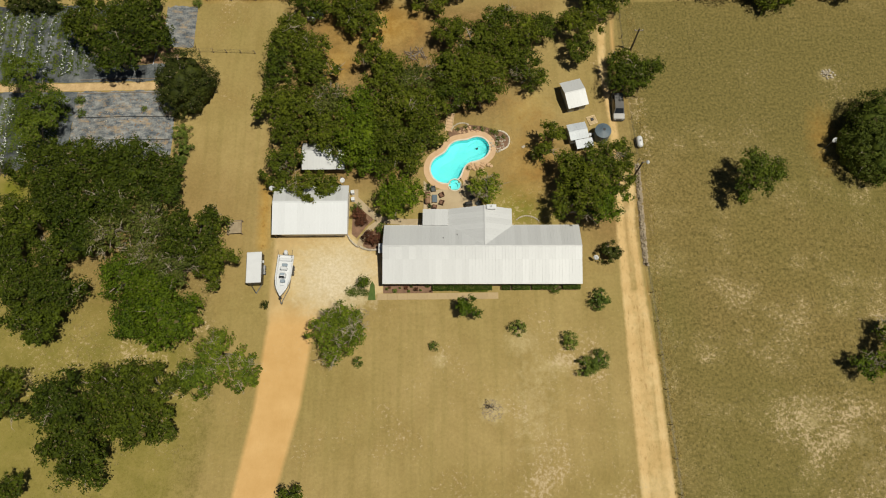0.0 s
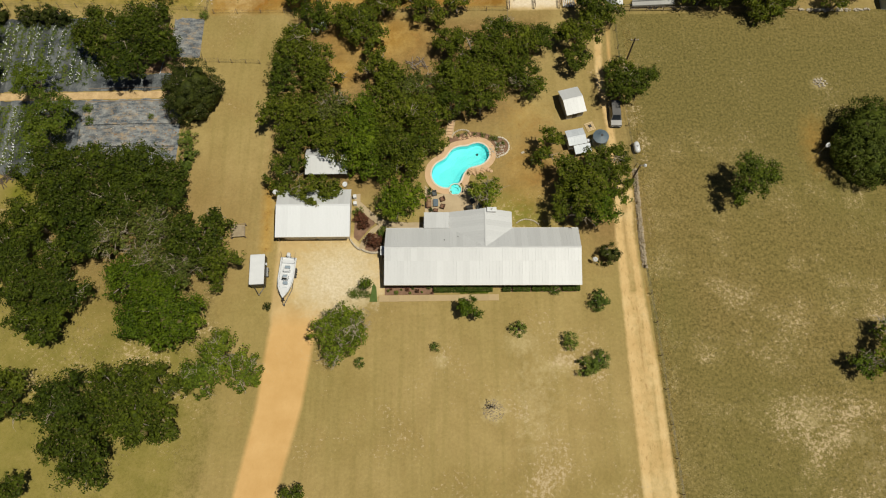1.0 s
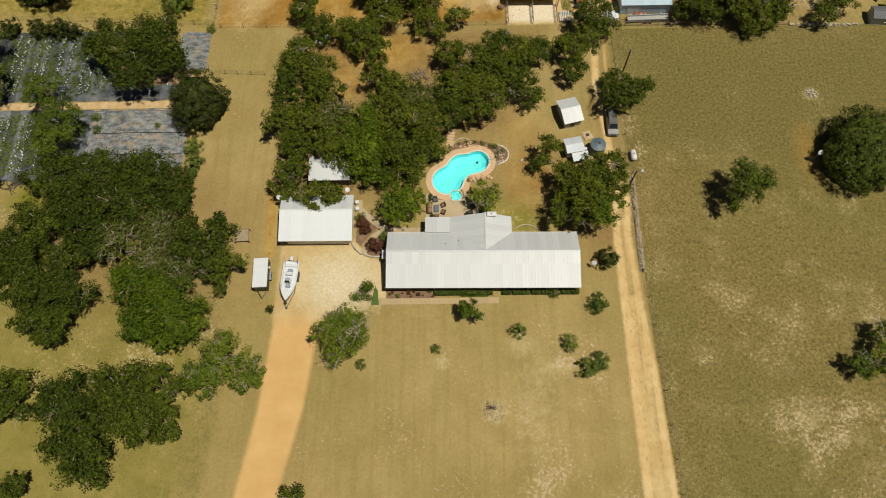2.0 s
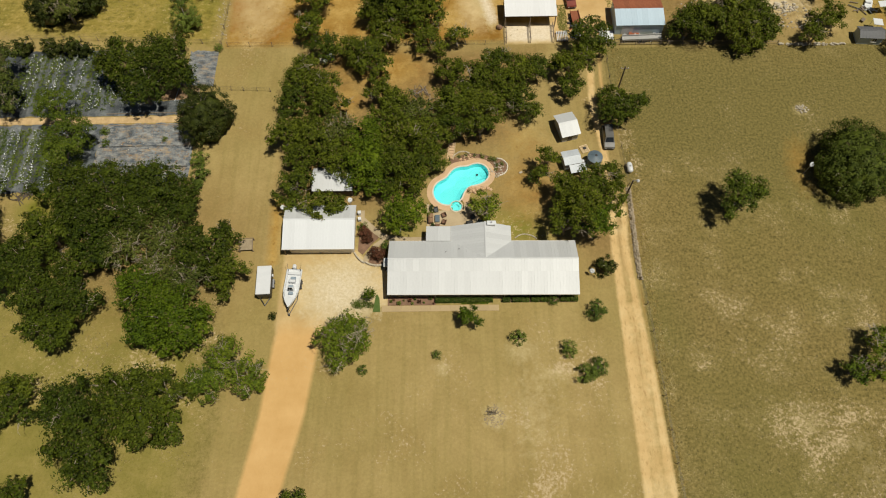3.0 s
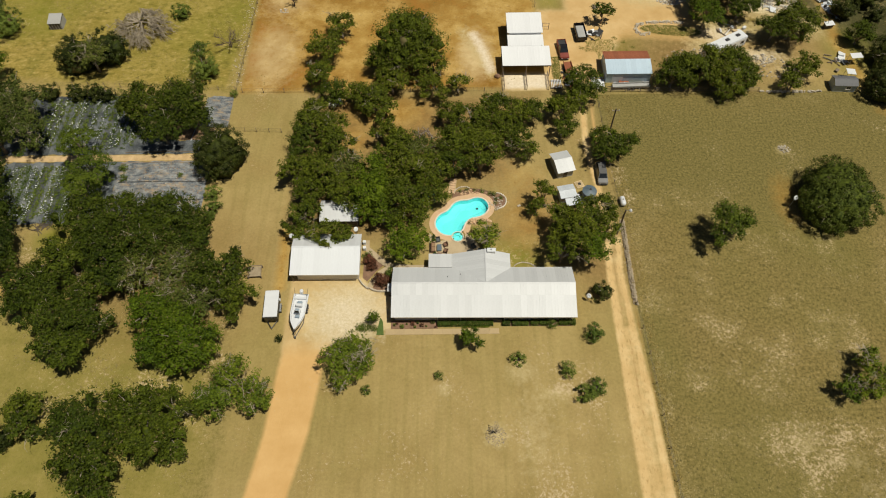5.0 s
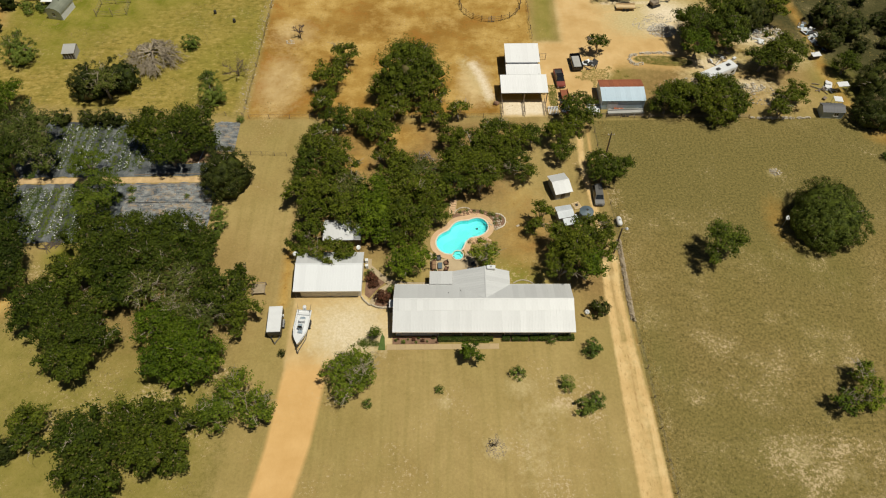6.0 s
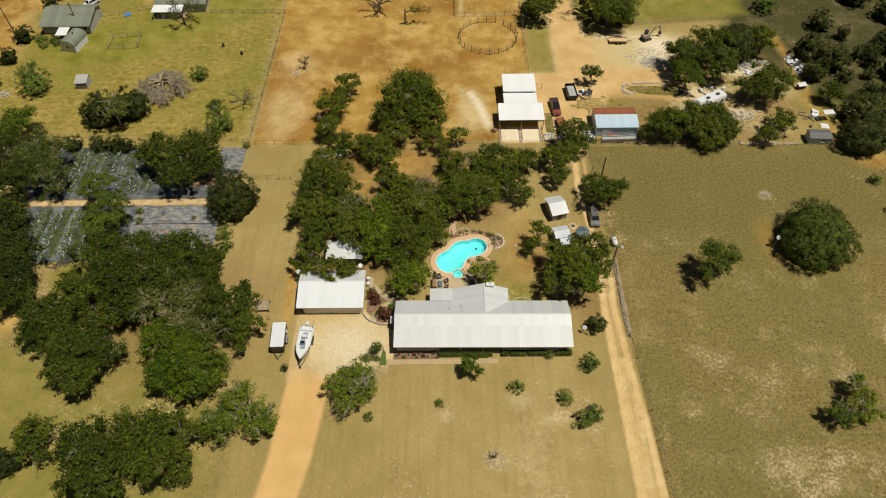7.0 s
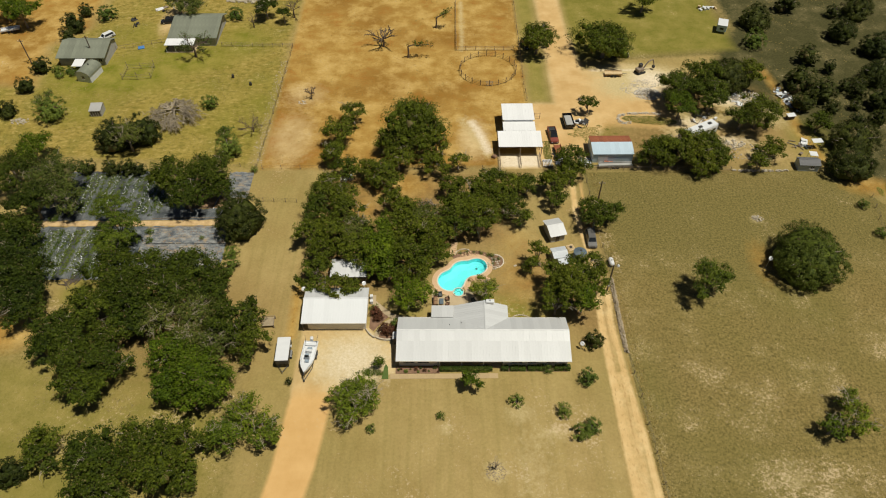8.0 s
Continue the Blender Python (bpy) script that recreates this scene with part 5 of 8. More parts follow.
    for i in range(5):
        fr.box(0.12 + i * 0.6, 0.18 + i * 0.6, -0.05, -0.003, 0.1, 1.7)
    part("front_slat", fr, WHITE, s)
    part("wire_panel", Build().box(0.1, 2.6, -0.02, -0.003, 0.1, 1.7), DARKWALL, s)
    hut = small_gable("kennel_hut", "small grey hut with a plain sloped roof", 78.1, 77.3, -4, 4.4, 2.6, 1.9, 2.4, SLATE, PALEBLUEWALL, panels=4, overhang=0.15)
    window(hut, 2.9, -0.002, 0.8, 0.8, 0.7)
    part("canopy", Build().slab([(3.2, 3.3, 1.9), (4.9, 3.1, 1.9), (4.9, 4.6, 2.0), (3.2, 4.8, 2.0)], 0.06), WHITE, hut, "white awning sheet")
    for x, y in ((3.3, 4.6), (4.8, 4.4), (3.3, 3.4), (4.8, 3.2)):
        part("canopy_post", Build().post(x, y, 0, 1.85, 0.04, 6), STEEL, hut)


left_houses()


# ---- pool and its terrace ----
def ring_wall(outer, inner, z0, z1, gap=None):
    """A raised ring between two outlines; gap: a circle (x, y, r) that it leaves open."""
    n = len(outer)
    v = [(x, y, z) for ring, z in ((outer, z0), (outer, z1), (inner, z1), (inner, z0)) for x, y in ring]
    f = []
    for k in range(4):
        f += [(k * n + i, k * n + (i + 1) % n, ((k + 1) % 4) * n + (i + 1) % n, ((k + 1) % 4) * n + i) for i in range(n) if not gap or math.hypot((outer[i][0] + inner[i][0]) / 2 - gap[0], (outer[i][1] + inner[i][1]) / 2 - gap[1]) > gap[2]]
    return Build().add(v, f)


def circle(x, y, r, n=32):
    return [(x + r * math.cos(2 * math.pi * i / n), y + r * math.sin(2 * math.pi * i / n)) for i in range(n)]


def build_pool():
    pool = thing("swimming_pool", "kidney-shaped turquoise swimming pool with a round spa", "pool", 0, 0, 0)
    edge = pool_ring(0.0)
    b = Build()
    n = len(edge)
    rings = [(pool_ring(0.02), 0.10), (pool_ring(-0.02), -0.9), (pool_ring(-0.5), -1.15), (pool_ring(-1.2), -1.45)]
    v = [(x, y, z) for ring, z in rings for x, y in ring] + [(0.2, 46.8, -1.5)]
    f = [(k * n + i, (k + 1) * n + i, (k + 1) * n + (i + 1) % n, k * n + (i + 1) % n) for k in range(3) for i in range(n)]
    f += [(3 * n + i, 4 * n, 3 * n + (i + 1) % n) for i in range(n)]
    part("basin", b.add(v, f), PLASTER, pool, "aqua plaster basin")
    part("water", Build().add([(x, y, 0.02) for x, y in pool_ring(0.01)], [tuple(range(n))]), WATER, pool, "clear turquoise water")
    part("coping", ring_wall(pool_ring(0.24), pool_ring(0.0), 0.03, 0.15, (0.85, 42.75, 0.95)), WHITEPLASTER, pool, "pale coping round the water")
    sx, sy = 0.85, 42.75
    spa = part("spa", ring_wall(circle(sx, sy, 1.1), circle(sx, sy, 0.95), -0.9, 0.2), WHITEPLASTER, pool, "round spa with pale rim")
    part("spa_basin", Build().prism(circle(sx, sy, 0.95), -0.9, -0.42), PLASTER, spa)
    part("spa_step", ring_wall(circle(sx, sy, 0.94), circle(sx, sy, 0.5), -0.41, -0.1), PLASTER, spa)
    part("spa_water", Build().add([(x, y, 0.16) for x, y in circle(sx, sy, 0.96)], [tuple(range(32))]), WATER, spa)
    part("drain", Build().prism(circle(4.6, 49.9, 0.22, 12), -1.44, -1.36), DARKMETAL, pool)
    part("ladder", Build().tube([(6.3, 49.3, -0.4), (6.35, 49.3, 0.6), (6.9, 49.3, 0.6), (6.95, 49.3, 0.1)], [0.03] * 4, 6).tube([(6.3, 48.8, -0.4), (6.35, 48.8, 0.6), (6.9, 48.8, 0.6), (6.95, 48.8, 0.1)], [0.03] * 4, 6), DARKMETAL, pool)


build_pool()


def build_deck():
    deck = ring_wall(pool_ring(1.15), pool_ring(0.241), 0.0, 0.10, (0.85, 42.75, 1.25))
    o = tagged(new("pool_deck", deck.mesh("pool_deck")), "pink-tan concrete deck round the pool", "terrace", kind="structure")
    o.data.materials.append(DECKSTONE)
    t = Build().prism([(-4.2, 37.9), (5.0, 37.9), (4.6, 40.6), (2.9, 43.6), (2.4, 43.9), (1.98, 42.2), (0.85, 41.58), (-0.28, 42.2), (-2.4, 41.9), (-4.2, 43.6)], 0.0, 0.092)
    whole("terrace", t, CONCRETE, "tan concrete terrace between pool and house", "terrace", kind="structure")


build_deck()

# front walk of slabs
walk_base = whole("front_walk", Build().box(-11.3, 7.3, 23.85, 24.85, 0.0, 0.04), WALKSTONE, "tan concrete walk along the house front", "path", kind="structure")
slab_mesh = Build().soft(0.01, 1.53, 0.01, 0.98, 0.0, 0.05, 0.015).mesh("slab")
slab_mesh.materials.append(WALKSTONE)
for k in range(12):
    s = new("slab", slab_mesh)
    s.parent = walk_base
    s.location = (-11.28 + 1.545 * k, 23.86, 0.03)


# ---- vehicles ----
def wheel(parent, x, y, r, w):
    """A wheel whose axle runs along x; (x, y) is the middle of the tyre."""
    t = part("wheel", Build().tube([(x - w / 2, y, r), (x - w / 2 + 0.03, y, r), (x + w / 2 - 0.03, y, r), (x + w / 2, y, r)], [r * 0.88, r, r, r * 0.88], 14), BLACK, parent, "black rubber tyre")
    part("rim", Build().tube([(x - w / 2 - 0.012, y, r), (x + w / 2 + 0.012, y, r)], [r * 0.55, r * 0.55], 10), STEEL, t)


def car(label, x, y, turn, length=4.7, width=1.85, height=1.65, coat=SILVERPAINT, roof_from=0.2, roof_to=0.98, bed=False, category="car", group="", cab_coat=None):
    """A car whose front looks to -y. roof_from and roof_to: the cabin's stretch along its length."""
    c = thing("pickup_truck" if bed else "car", label, category, x, y, 0, turn, group=group)
    L, W, H = length, width, height
    belt = 0.58 * H
    prof = [(0.0, 0.62), (0.02, 0.82), (roof_from, 0.98), (roof_to, 1.0), (1.0, 0.96)]
    lower = Build()
    secs = []
    for f, z in prof:
        yy = -L / 2 + f * L
        wv = W / 2 * (0.86 if f in (0.0, 1.0) else 1.0)
        secs.append([(-wv, yy, 0.28), (-wv, yy, belt * z * 0.8), (-wv * 0.94, yy, belt * z), (wv * 0.94, yy, belt * z), (wv, yy, belt * z * 0.8), (wv, yy, 0.28)])
    v = [p for s in secs for p in s]
    f = [(6 * i + k, 6 * i + (k + 1) % 6, 6 * i + 6 + (k + 1) % 6, 6 * i + 6 + k) for i in range(len(secs) - 1) for k in range(6)] + [(5, 4, 3, 2, 1, 0), tuple(range(6 * len(secs) - 6, 6 * len(secs)))]
    part("body", lower.add(v, f), coat, c, smooth=False)
    y0, y1 = -L / 2 + roof_from * L, -L / 2 + (0.62 if bed else roof_to) * L
    a, b = y0 + 0.13 * L, y1 - (0.04 if bed else 0.07) * L
    wb, wt = W / 2 * 0.92, W / 2 * 0.74
    cab = [(-wb, y0, belt * 0.96), (wb, y0, belt * 0.96), (wb, y1, belt * 0.96), (-wb, y1, belt * 0.96), (-wt, a, H), (wt, a, H), (wt, b, H), (-wt, b, H)]
    part("cabin", Build().add(cab, [(3, 2, 1, 0), (4, 5, 6, 7), (0, 1, 5, 4), (1, 2, 6, 5), (2, 3, 7, 6), (3, 0, 4, 7)]), coat if cab_coat is None else cab_coat, c)

    def pane(name, i, j, k, l):
        q = [Vector(cab[n]) for n in (i, j, k, l)]
        m = sum(q, Vector()) / 4
        n = (q[1] - q[0]).cross(q[3] - q[0]).normalized()
        inner = [m + (p - m) * 0.84 for p in q]
        part(name, Build().add([p + n * 0.012 for p in inner] + [p - n * 0.02 for p in inner], [(0, 1, 2, 3), (7, 6, 5, 4), (0, 4, 5, 1), (1, 5, 6, 2), (2, 6, 7, 3), (3, 7, 4, 0)]), GLASS, c)

    pane("windscreen", 0, 1, 5, 4)
    pane("rear_window", 2, 3, 7, 6)
    pane("side_window", 1, 2, 6, 5)
    pane("side_window", 3, 0, 4, 7)
    if bed:
        yb0, yb1 = y1 + 0.05, L / 2 - 0.08
        part("bed_liner", Build().box(-W / 2 + 0.16, W / 2 - 0.16, yb0, yb1, belt * 0.9, belt * 1.0 + 0.012), DARKMETAL, c)
        for xa, xb in ((-W / 2 + 0.02, -W / 2 + 0.14), (W / 2 - 0.14, W / 2 - 0.02)):
            part("bed_side", Build().box(xa, xb, yb0, yb1, belt * 0.9, belt * 1.22), coat, c)
        part("tailgate", Build().box(-W / 2 + 0.145, W / 2 - 0.145, yb1 - 0.08, yb1, belt * 0.9, belt * 1.2), coat, c)
    for sx in (-1, 1):
        for fy in (0.19, 0.80):
            wheel(c, sx * (W / 2 - 0.1), -L / 2 + fy * L, 0.36, 0.24)
        part("headlight", Build().soft(sx * W * 0.33 - 0.15, sx * W * 0.33 + 0.15, -L / 2 - 0.015, -L / 2 + 0.06, 0.5, 0.62, 0.01), WHITE, c)
        part("tail_light", Build().soft(sx * W * 0.35 - 0.1, sx * W * 0.35 + 0.1, L / 2 - 0.05, L / 2 + 0.015, 0.6, 0.75, 0.01), REDPAINT, c)
    part("bumper", Build().soft(-W * 0.42, W * 0.42, -L / 2 - 0.06, -L / 2 + 0.1, 0.3, 0.48, 0.03), BLACK, c)
    part("bumper", Build().soft(-W * 0.42, W * 0.42, L / 2 - 0.1, L / 2 + 0.06, 0.3, 0.48, 0.03), BLACK, c)
    return c


car("dark grey sport utility car parked on the track under an oak", 28.15, 56.2, -1.0, 4.8, 1.9, 1.75)
car("dull red pickup truck with a black cab roof", 24.3, 90.0, 4.0, 5.4, 1.95, 1.8, REDPAINT, 0.24, 0.98, True, "truck", cab_coat=BLACKPAINT)
dump = thing("dump_trailer", "black-sided dump trailer with a grey load", "trailer", 28.6, 95.2, 0, 4)
part("bed", Build().box(-1.05, 1.05, -2.3, 2.3, 0.6, 0.75), BLACKPAINT, dump)
for a in ((-1.13, -1.052, -2.3, 2.3), (1.052, 1.13, -2.3, 2.3), (-1.05, 1.05, -2.38, -2.302), (-1.05, 1.05, 2.302, 2.38)):
    part("side_panel", Build().box(*a, 0.6, 1.45), BLACKPAINT, dump)
part("load", Build().soft(-0.85, 0.85, -2.0, 1.7, 0.752, 1.3, 0.1), GREYWALL, dump, "grey sheeted load")
for sx in (-1, 1):
    for y in (-0.5, 0.5):
        wheel(dump, sx * 1.0, y, 0.36, 0.22)
part("tongue", Build().tube([(0, 2.38, 0.6), (0, 3.6, 0.55)], [0.08, 0.06], 6), DARKMETAL, dump)
car("white car on the dry grass beside the farmhouse", -97.4, 136.6, -38, 4.6, 1.8, 1.45, WHITE)
car("dark car beside the ranch house", -81.9, 145.0, -80, 4.7, 1.85, 1.5, BLACKPAINT)
car("black car in the shade of an oak", 21.6, 131.0, 15, 4.7, 1.85, 1.5, BLACKPAINT)
car("dark car under the spreading oak", 46.8, 125.3, 85, 4.6, 1.85, 1.5, BLACKPAINT)


def cargo_trailer():
    t = thing("cargo_trailer", "white enclosed cargo trailer with black lower walls", "trailer", -29.95, 26.2, 0, 2.2)
    part("body", Build().soft(-1.08, 1.08, 0.05, 4.85, 0.55, 1.2, 0.04), BLACKPAINT, t, "black lower body")
    part("upper_body", Build().soft(-1.1, 1.1, 0.03, 4.87, 1.205, 2.2, 0.05), DARKMETAL, t)
    part("roof", Build().soft(-1.16, 1.16, 0.0, 4.9, 2.205, 2.42, 0.08), WHITE, t, "white roof")
    part("front_panel", Build().soft(-1.0, 1.0, -0.03, 0.028, 1.3, 2.1, 0.01), DARKMETAL, t)
    part("tongue", Build().tube([(-0.75, 0.05, 0.5), (0, -1.2, 0.5)], [0.06, 0.06], 6).tube([(0.75, 0.05, 0.5), (0, -1.2, 0.5)], [0.06, 0.06], 6), DARKMETAL, t)
    part("jack", Build().post(0, -1.1, 0, 0.8, 0.05, 8), STEEL, t)
    for s in (-1, 1):
        part("fender", Build().soft(s * 1.2 - 0.14, s * 1.2 + 0.14, 1.7, 3.2, 0.72, 0.84, 0.04), STEEL, t, "pale metal fender")
        for y in (2.05, 2.85):
            wheel(t, s * 1.2, y, 0.34, 0.22)
    part("side_vent", Build().soft(1.1, 1.3, 3.3, 3.7, 1.3, 1.7, 0.03), WHITE, t)


cargo_trailer()


def boat_on_trailer():
    b = thing("motor_boat", "white centre-console motor boat on a road trailer", "boat", -25.65, 27.5, 0, -4.0)
    secs = []
    L = 6.6
    for k in range(13):
        f = k / 12
        y = L / 2 - f * L
        w = 1.25 * (1 - max(0, (f - 0.45) / 0.55) ** 2.4)
        top = 1.55 + 0.32 * max(0, (f - 0.3) / 0.7) ** 1.5
        keel = 0.62 + 0.55 * max(0, (f - 0.7) / 0.3) ** 2
        w = max(w, 0.03)
        secs.append([(-w, y, top), (-w * 0.92, y, 0.95 + 0.25 * f), (-w * 0.45, y, keel + 0.12), (0, y, keel), (w * 0.45, y, keel + 0.12), (w * 0.92, y, 0.95 + 0.25 * f), (w, y, top)])
    v = [p for s in secs for p in s]
    f = [(7 * i + k, 7 * i + k + 1, 7 * i + 8 + k, 7 * i + 7 + k) for i in range(12) for k in range(6)] + [(6, 5, 4, 3, 2, 1, 0)]
    part("hull", Build().add(v, f), WHITE, b, "white hull", smooth=True)
    deck = Build()
    inner = [(s[0][0] * 0.84, s[0][1] - 0.05 + 0.0 * i, 1.22 + 0.012 * i) for i, s in enumerate(secs[:11])] + [(-s[0][0] * 0.84, s[0][1] - 0.05, 1.22) for s in secs[:11]][::-1]
    deck.add(inner, [tuple(range(len(inner) - 1, -1, -1))])
    part("cockpit_floor", deck, WHITE, b, "white cockpit floor")
    gun = Build()
    for s in (0, 6):
        for i in range(12):
            p, q = Vector(secs[i][s]), Vector(secs[i + 1][s])
            d = 0.16 if s == 0 else -0.16
            gun.add([p, q, q + Vector((d, 0, 0)), p + Vector((d, 0, 0)), p - Vector((0, 0, 0.07)), q - Vector((0, 0, 0.07)), q + Vector((d, 0, -0.07)), p + Vector((d, 0, -0.07))],
                    [(0, 1, 2, 3), (7, 6, 5, 4), (0, 4, 5, 1), (2, 6, 7, 3)])
    part("gunwale", gun, WHITE, b)
    foredeck = [secs[i][0] for i in range(9, 13)] + [secs[i][6] for i in range(12, 8, -1)]
    part("foredeck", Build().slab([(x, y, z + 0.01) for x, y, z in foredeck][::-1], 0.05), WHITE, b)
    con = part("console", Build().soft(-0.42, 0.42, -0.45, 0.35, 1.22, 2.15, 0.08), WHITE, b, "white steering console")
    part("windshield", Build().slab([(-0.4, -0.5, 2.15), (0.4, -0.5, 2.15), (0.36, -0.3, 2.5), (-0.36, -0.3, 2.5)], 0.03), GLASS, con)
    part("leaning_seat", Build().soft(-0.5, 0.5, 0.85, 1.35, 1.22, 2.0, 0.07), WHITE, b, "white padded seat")
    part("front_seat", Build().soft(-0.35, 0.35, -1.1, -0.6, 1.22, 1.65, 0.06), BLUEGREYVINYL, b)
    part("stern_bench", Build().soft(-0.95, 0.95, 2.35, 2.75, 1.22, 1.6, 0.05), WHITE, b)
    part("hatch", Build().soft(-0.3, 0.3, -2.1, -1.5, 1.3, 1.38, 0.03), BLUEGREYVINYL, b)
    part("cooler", Build().soft(-0.4, 0.4, 1.5, 1.95, 1.22, 1.62, 0.05), BLUEGREYVINYL, b, "blue-grey padded cooler")
    part("dashboard", Build().slab([(-0.34, -0.1, 2.17), (0.34, -0.1, 2.17), (0.34, 0.25, 2.19), (-0.34, 0.25, 2.19)], 0.02), BLUEGREYVINYL, con)
    motor = part("outboard_motor", Build().soft(-0.28, 0.28, 3.3, 3.95, 1.4, 2.15, 0.12), WHITE, b, "white outboard motor")
    part("motor_leg", Build().box(-0.09, 0.09, 3.45, 3.75, 0.5, 1.4), DARKMETAL, motor)
    for s in (-1, 1):
        part("fishing_rod_holder", Build().tube([(s * 0.95, 2.9, 1.55), (s * 1.15, 3.9, 2.5)], [0.035, 0.02], 6), DARKMETAL, b)
        part("rail", Build().tube([(s * 1.1, -0.8, 1.75), (s * 0.95, -1.8, 2.05), (s * 0.45, -2.8, 2.15)], [0.02] * 3, 6), STEEL, b)
    fr = part("boat_trailer", Build().tube([(-0.95, 3.0, 0.5), (-0.95, -1.6, 0.5), (0, -4.2, 0.5)], [0.06] * 3, 6).tube([(0.95, 3.0, 0.5), (0.95, -1.6, 0.5), (0, -4.2, 0.5)], [0.06] * 3, 6).tube([(-0.95, 2.2, 0.5), (0.95, 2.2, 0.5)], [0.05] * 2, 6).tube([(-0.95, 0.2, 0.5), (0.95, 0.2, 0.5)], [0.05] * 2, 6), DARKMETAL, b, "dark steel trailer frame")
    part("winch_post", Build().tube([(0, -3.4, 0.5), (0, -3.5, 1.4)], [0.06, 0.05], 6).soft(-0.15, 0.15, -3.65, -3.35, 1.3, 1.6, 0.03), BLACK, fr)
    part("jack_wheel", Build().tube([(-0.08, -4.05, 0.18), (0.08, -4.05, 0.18)], [0.18, 0.18], 12), BLACK, fr)
    part("jack", Build().post(0.0, -4.05, 0.2, 0.95, 0.05, 8), STEEL, fr)
    for s in (-1, 1):
        part("fender", Build().soft(s * 1.18 - 0.13, s * 1.18 + 0.13, 0.3, 1.9, 0.7, 0.78, 0.03), DARKMETAL, fr)
        for y in (0.7, 1.5):
            wheel(b, s * 1.18, y, 0.33, 0.2)


boat_on_trailer()


def flat_trailer(label, x, y, turn, length=5.0, width=2.0, coat=WHITE, group="flat trailers"):
    t = thing("flat_trailer", label, "trailer", x, y, 0, turn, group=group)
    part("bed", Build().box(-length / 2, length / 2, -width / 2, width / 2, 0.6, 0.72), coat, t)
    for s in (-1, 1):
        part("side_rail", Build().box(-length / 2, length / 2, s * width / 2 - 0.05, s * width / 2 + 0.05, 0.722, 1.05), coat, t)
        for k in (-0.45, 0.45):
            part("wheel", Build().tube([(k, s * (width / 2 + 0.02), 0.34), (k, s * (width / 2 + 0.22), 0.34)], [0.34, 0.34], 12), BLACK, t)
    part("tongue", Build().tube([(-length / 2, 0, 0.6), (-length / 2 - 1.2, 0, 0.55)], [0.07, 0.06], 6), DARKMETAL, t)


flat_trailer("pale timber-decked tipping trailer on pale rubble", 43.3, 116.0, 178, 4.6, 1.7, NEWWOOD)
flat_trailer("long weathered flatbed trailer beside the metal shed", 37.2, 79.0, 2, 7.6, 1.1, GREYWALL)
flat_trailer("short rusty trailer with loose timber", 24.9, 84.6, 95, 3.2, 1.6, RUST)


def camper():
    c = thing("camper_van", "long white camper trailer half hidden by oaks", "camper", 58.3, 89.4, 0, 29)
    part("body", Build().soft(-5.2, 5.2, -1.25, 1.25, 0.5, 2.9, 0.2), WHITE, c)
    part("roof", Build().soft(-5.1, 5.1, -1.2, 1.2, 2.902, 3.0, 0.04), WHITE, c)
    for x in (-2.8, 0.4, 3.3):
        part("roof_unit", Build().soft(x - 0.45, x + 0.45, -0.35, 0.35, 3.003, 3.25, 0.06), DARKMETAL if x > 0 else PALEGREY, c, "boxed roof air unit")
    for x in (-3.6, -1.2, 1.6, 3.9):
        part("side_window", Build().box(x - 0.5, x + 0.5, -1.27, -1.255, 1.5, 2.2), GLASS, c)
    part("stripe", Build().box(-5.0, 5.0, -1.265, -1.252, 1.0, 1.15), TANKBLUE, c)
    for s in (-1, 1):
        for x in (-0.9, 0.1):
            part("wheel", Build().tube([(x, s * 1.0, 0.36), (x, s * 1.24, 0.36)], [0.36, 0.36], 12), BLACK, c)


camper()


def excavator():
    e = thing("excavator", "small yellow-brown excavator with a bent arm on pale rubble", "excavator", 50.6, 117.2, 0, 25)
    for s in (-1, 1):
        part("track", Build().soft(-1.3, 1.3, s * 0.75 - 0.2, s * 0.75 + 0.2, 0, 0.6, 0.15), BLACK, e)
    part("house", Build().soft(-1.2, 0.7, -0.8, 0.8, 0.65, 1.5, 0.12), TIMBER, e)
    part("cab", Build().soft(-0.3, 0.65, 0.0, 0.78, 1.5, 2.5, 0.08), DARKMETAL, e)
    part("boom", Build().tube([(0.6, -0.2, 1.1), (2.0, -0.2, 3.0), (3.4, -0.2, 3.2)], [0.2, 0.2, 0.15], 6), TIMBER, e)
    part("arm", Build().tube([(3.4, -0.2, 3.2), (4.2, -0.2, 1.4)], [0.16, 0.12], 6), TIMBER, e)
    part("bucket", Build().soft(3.8, 4.4, -0.6, 0.2, 0.5, 1.3, 0.1), DARKMETAL, e)


excavator()


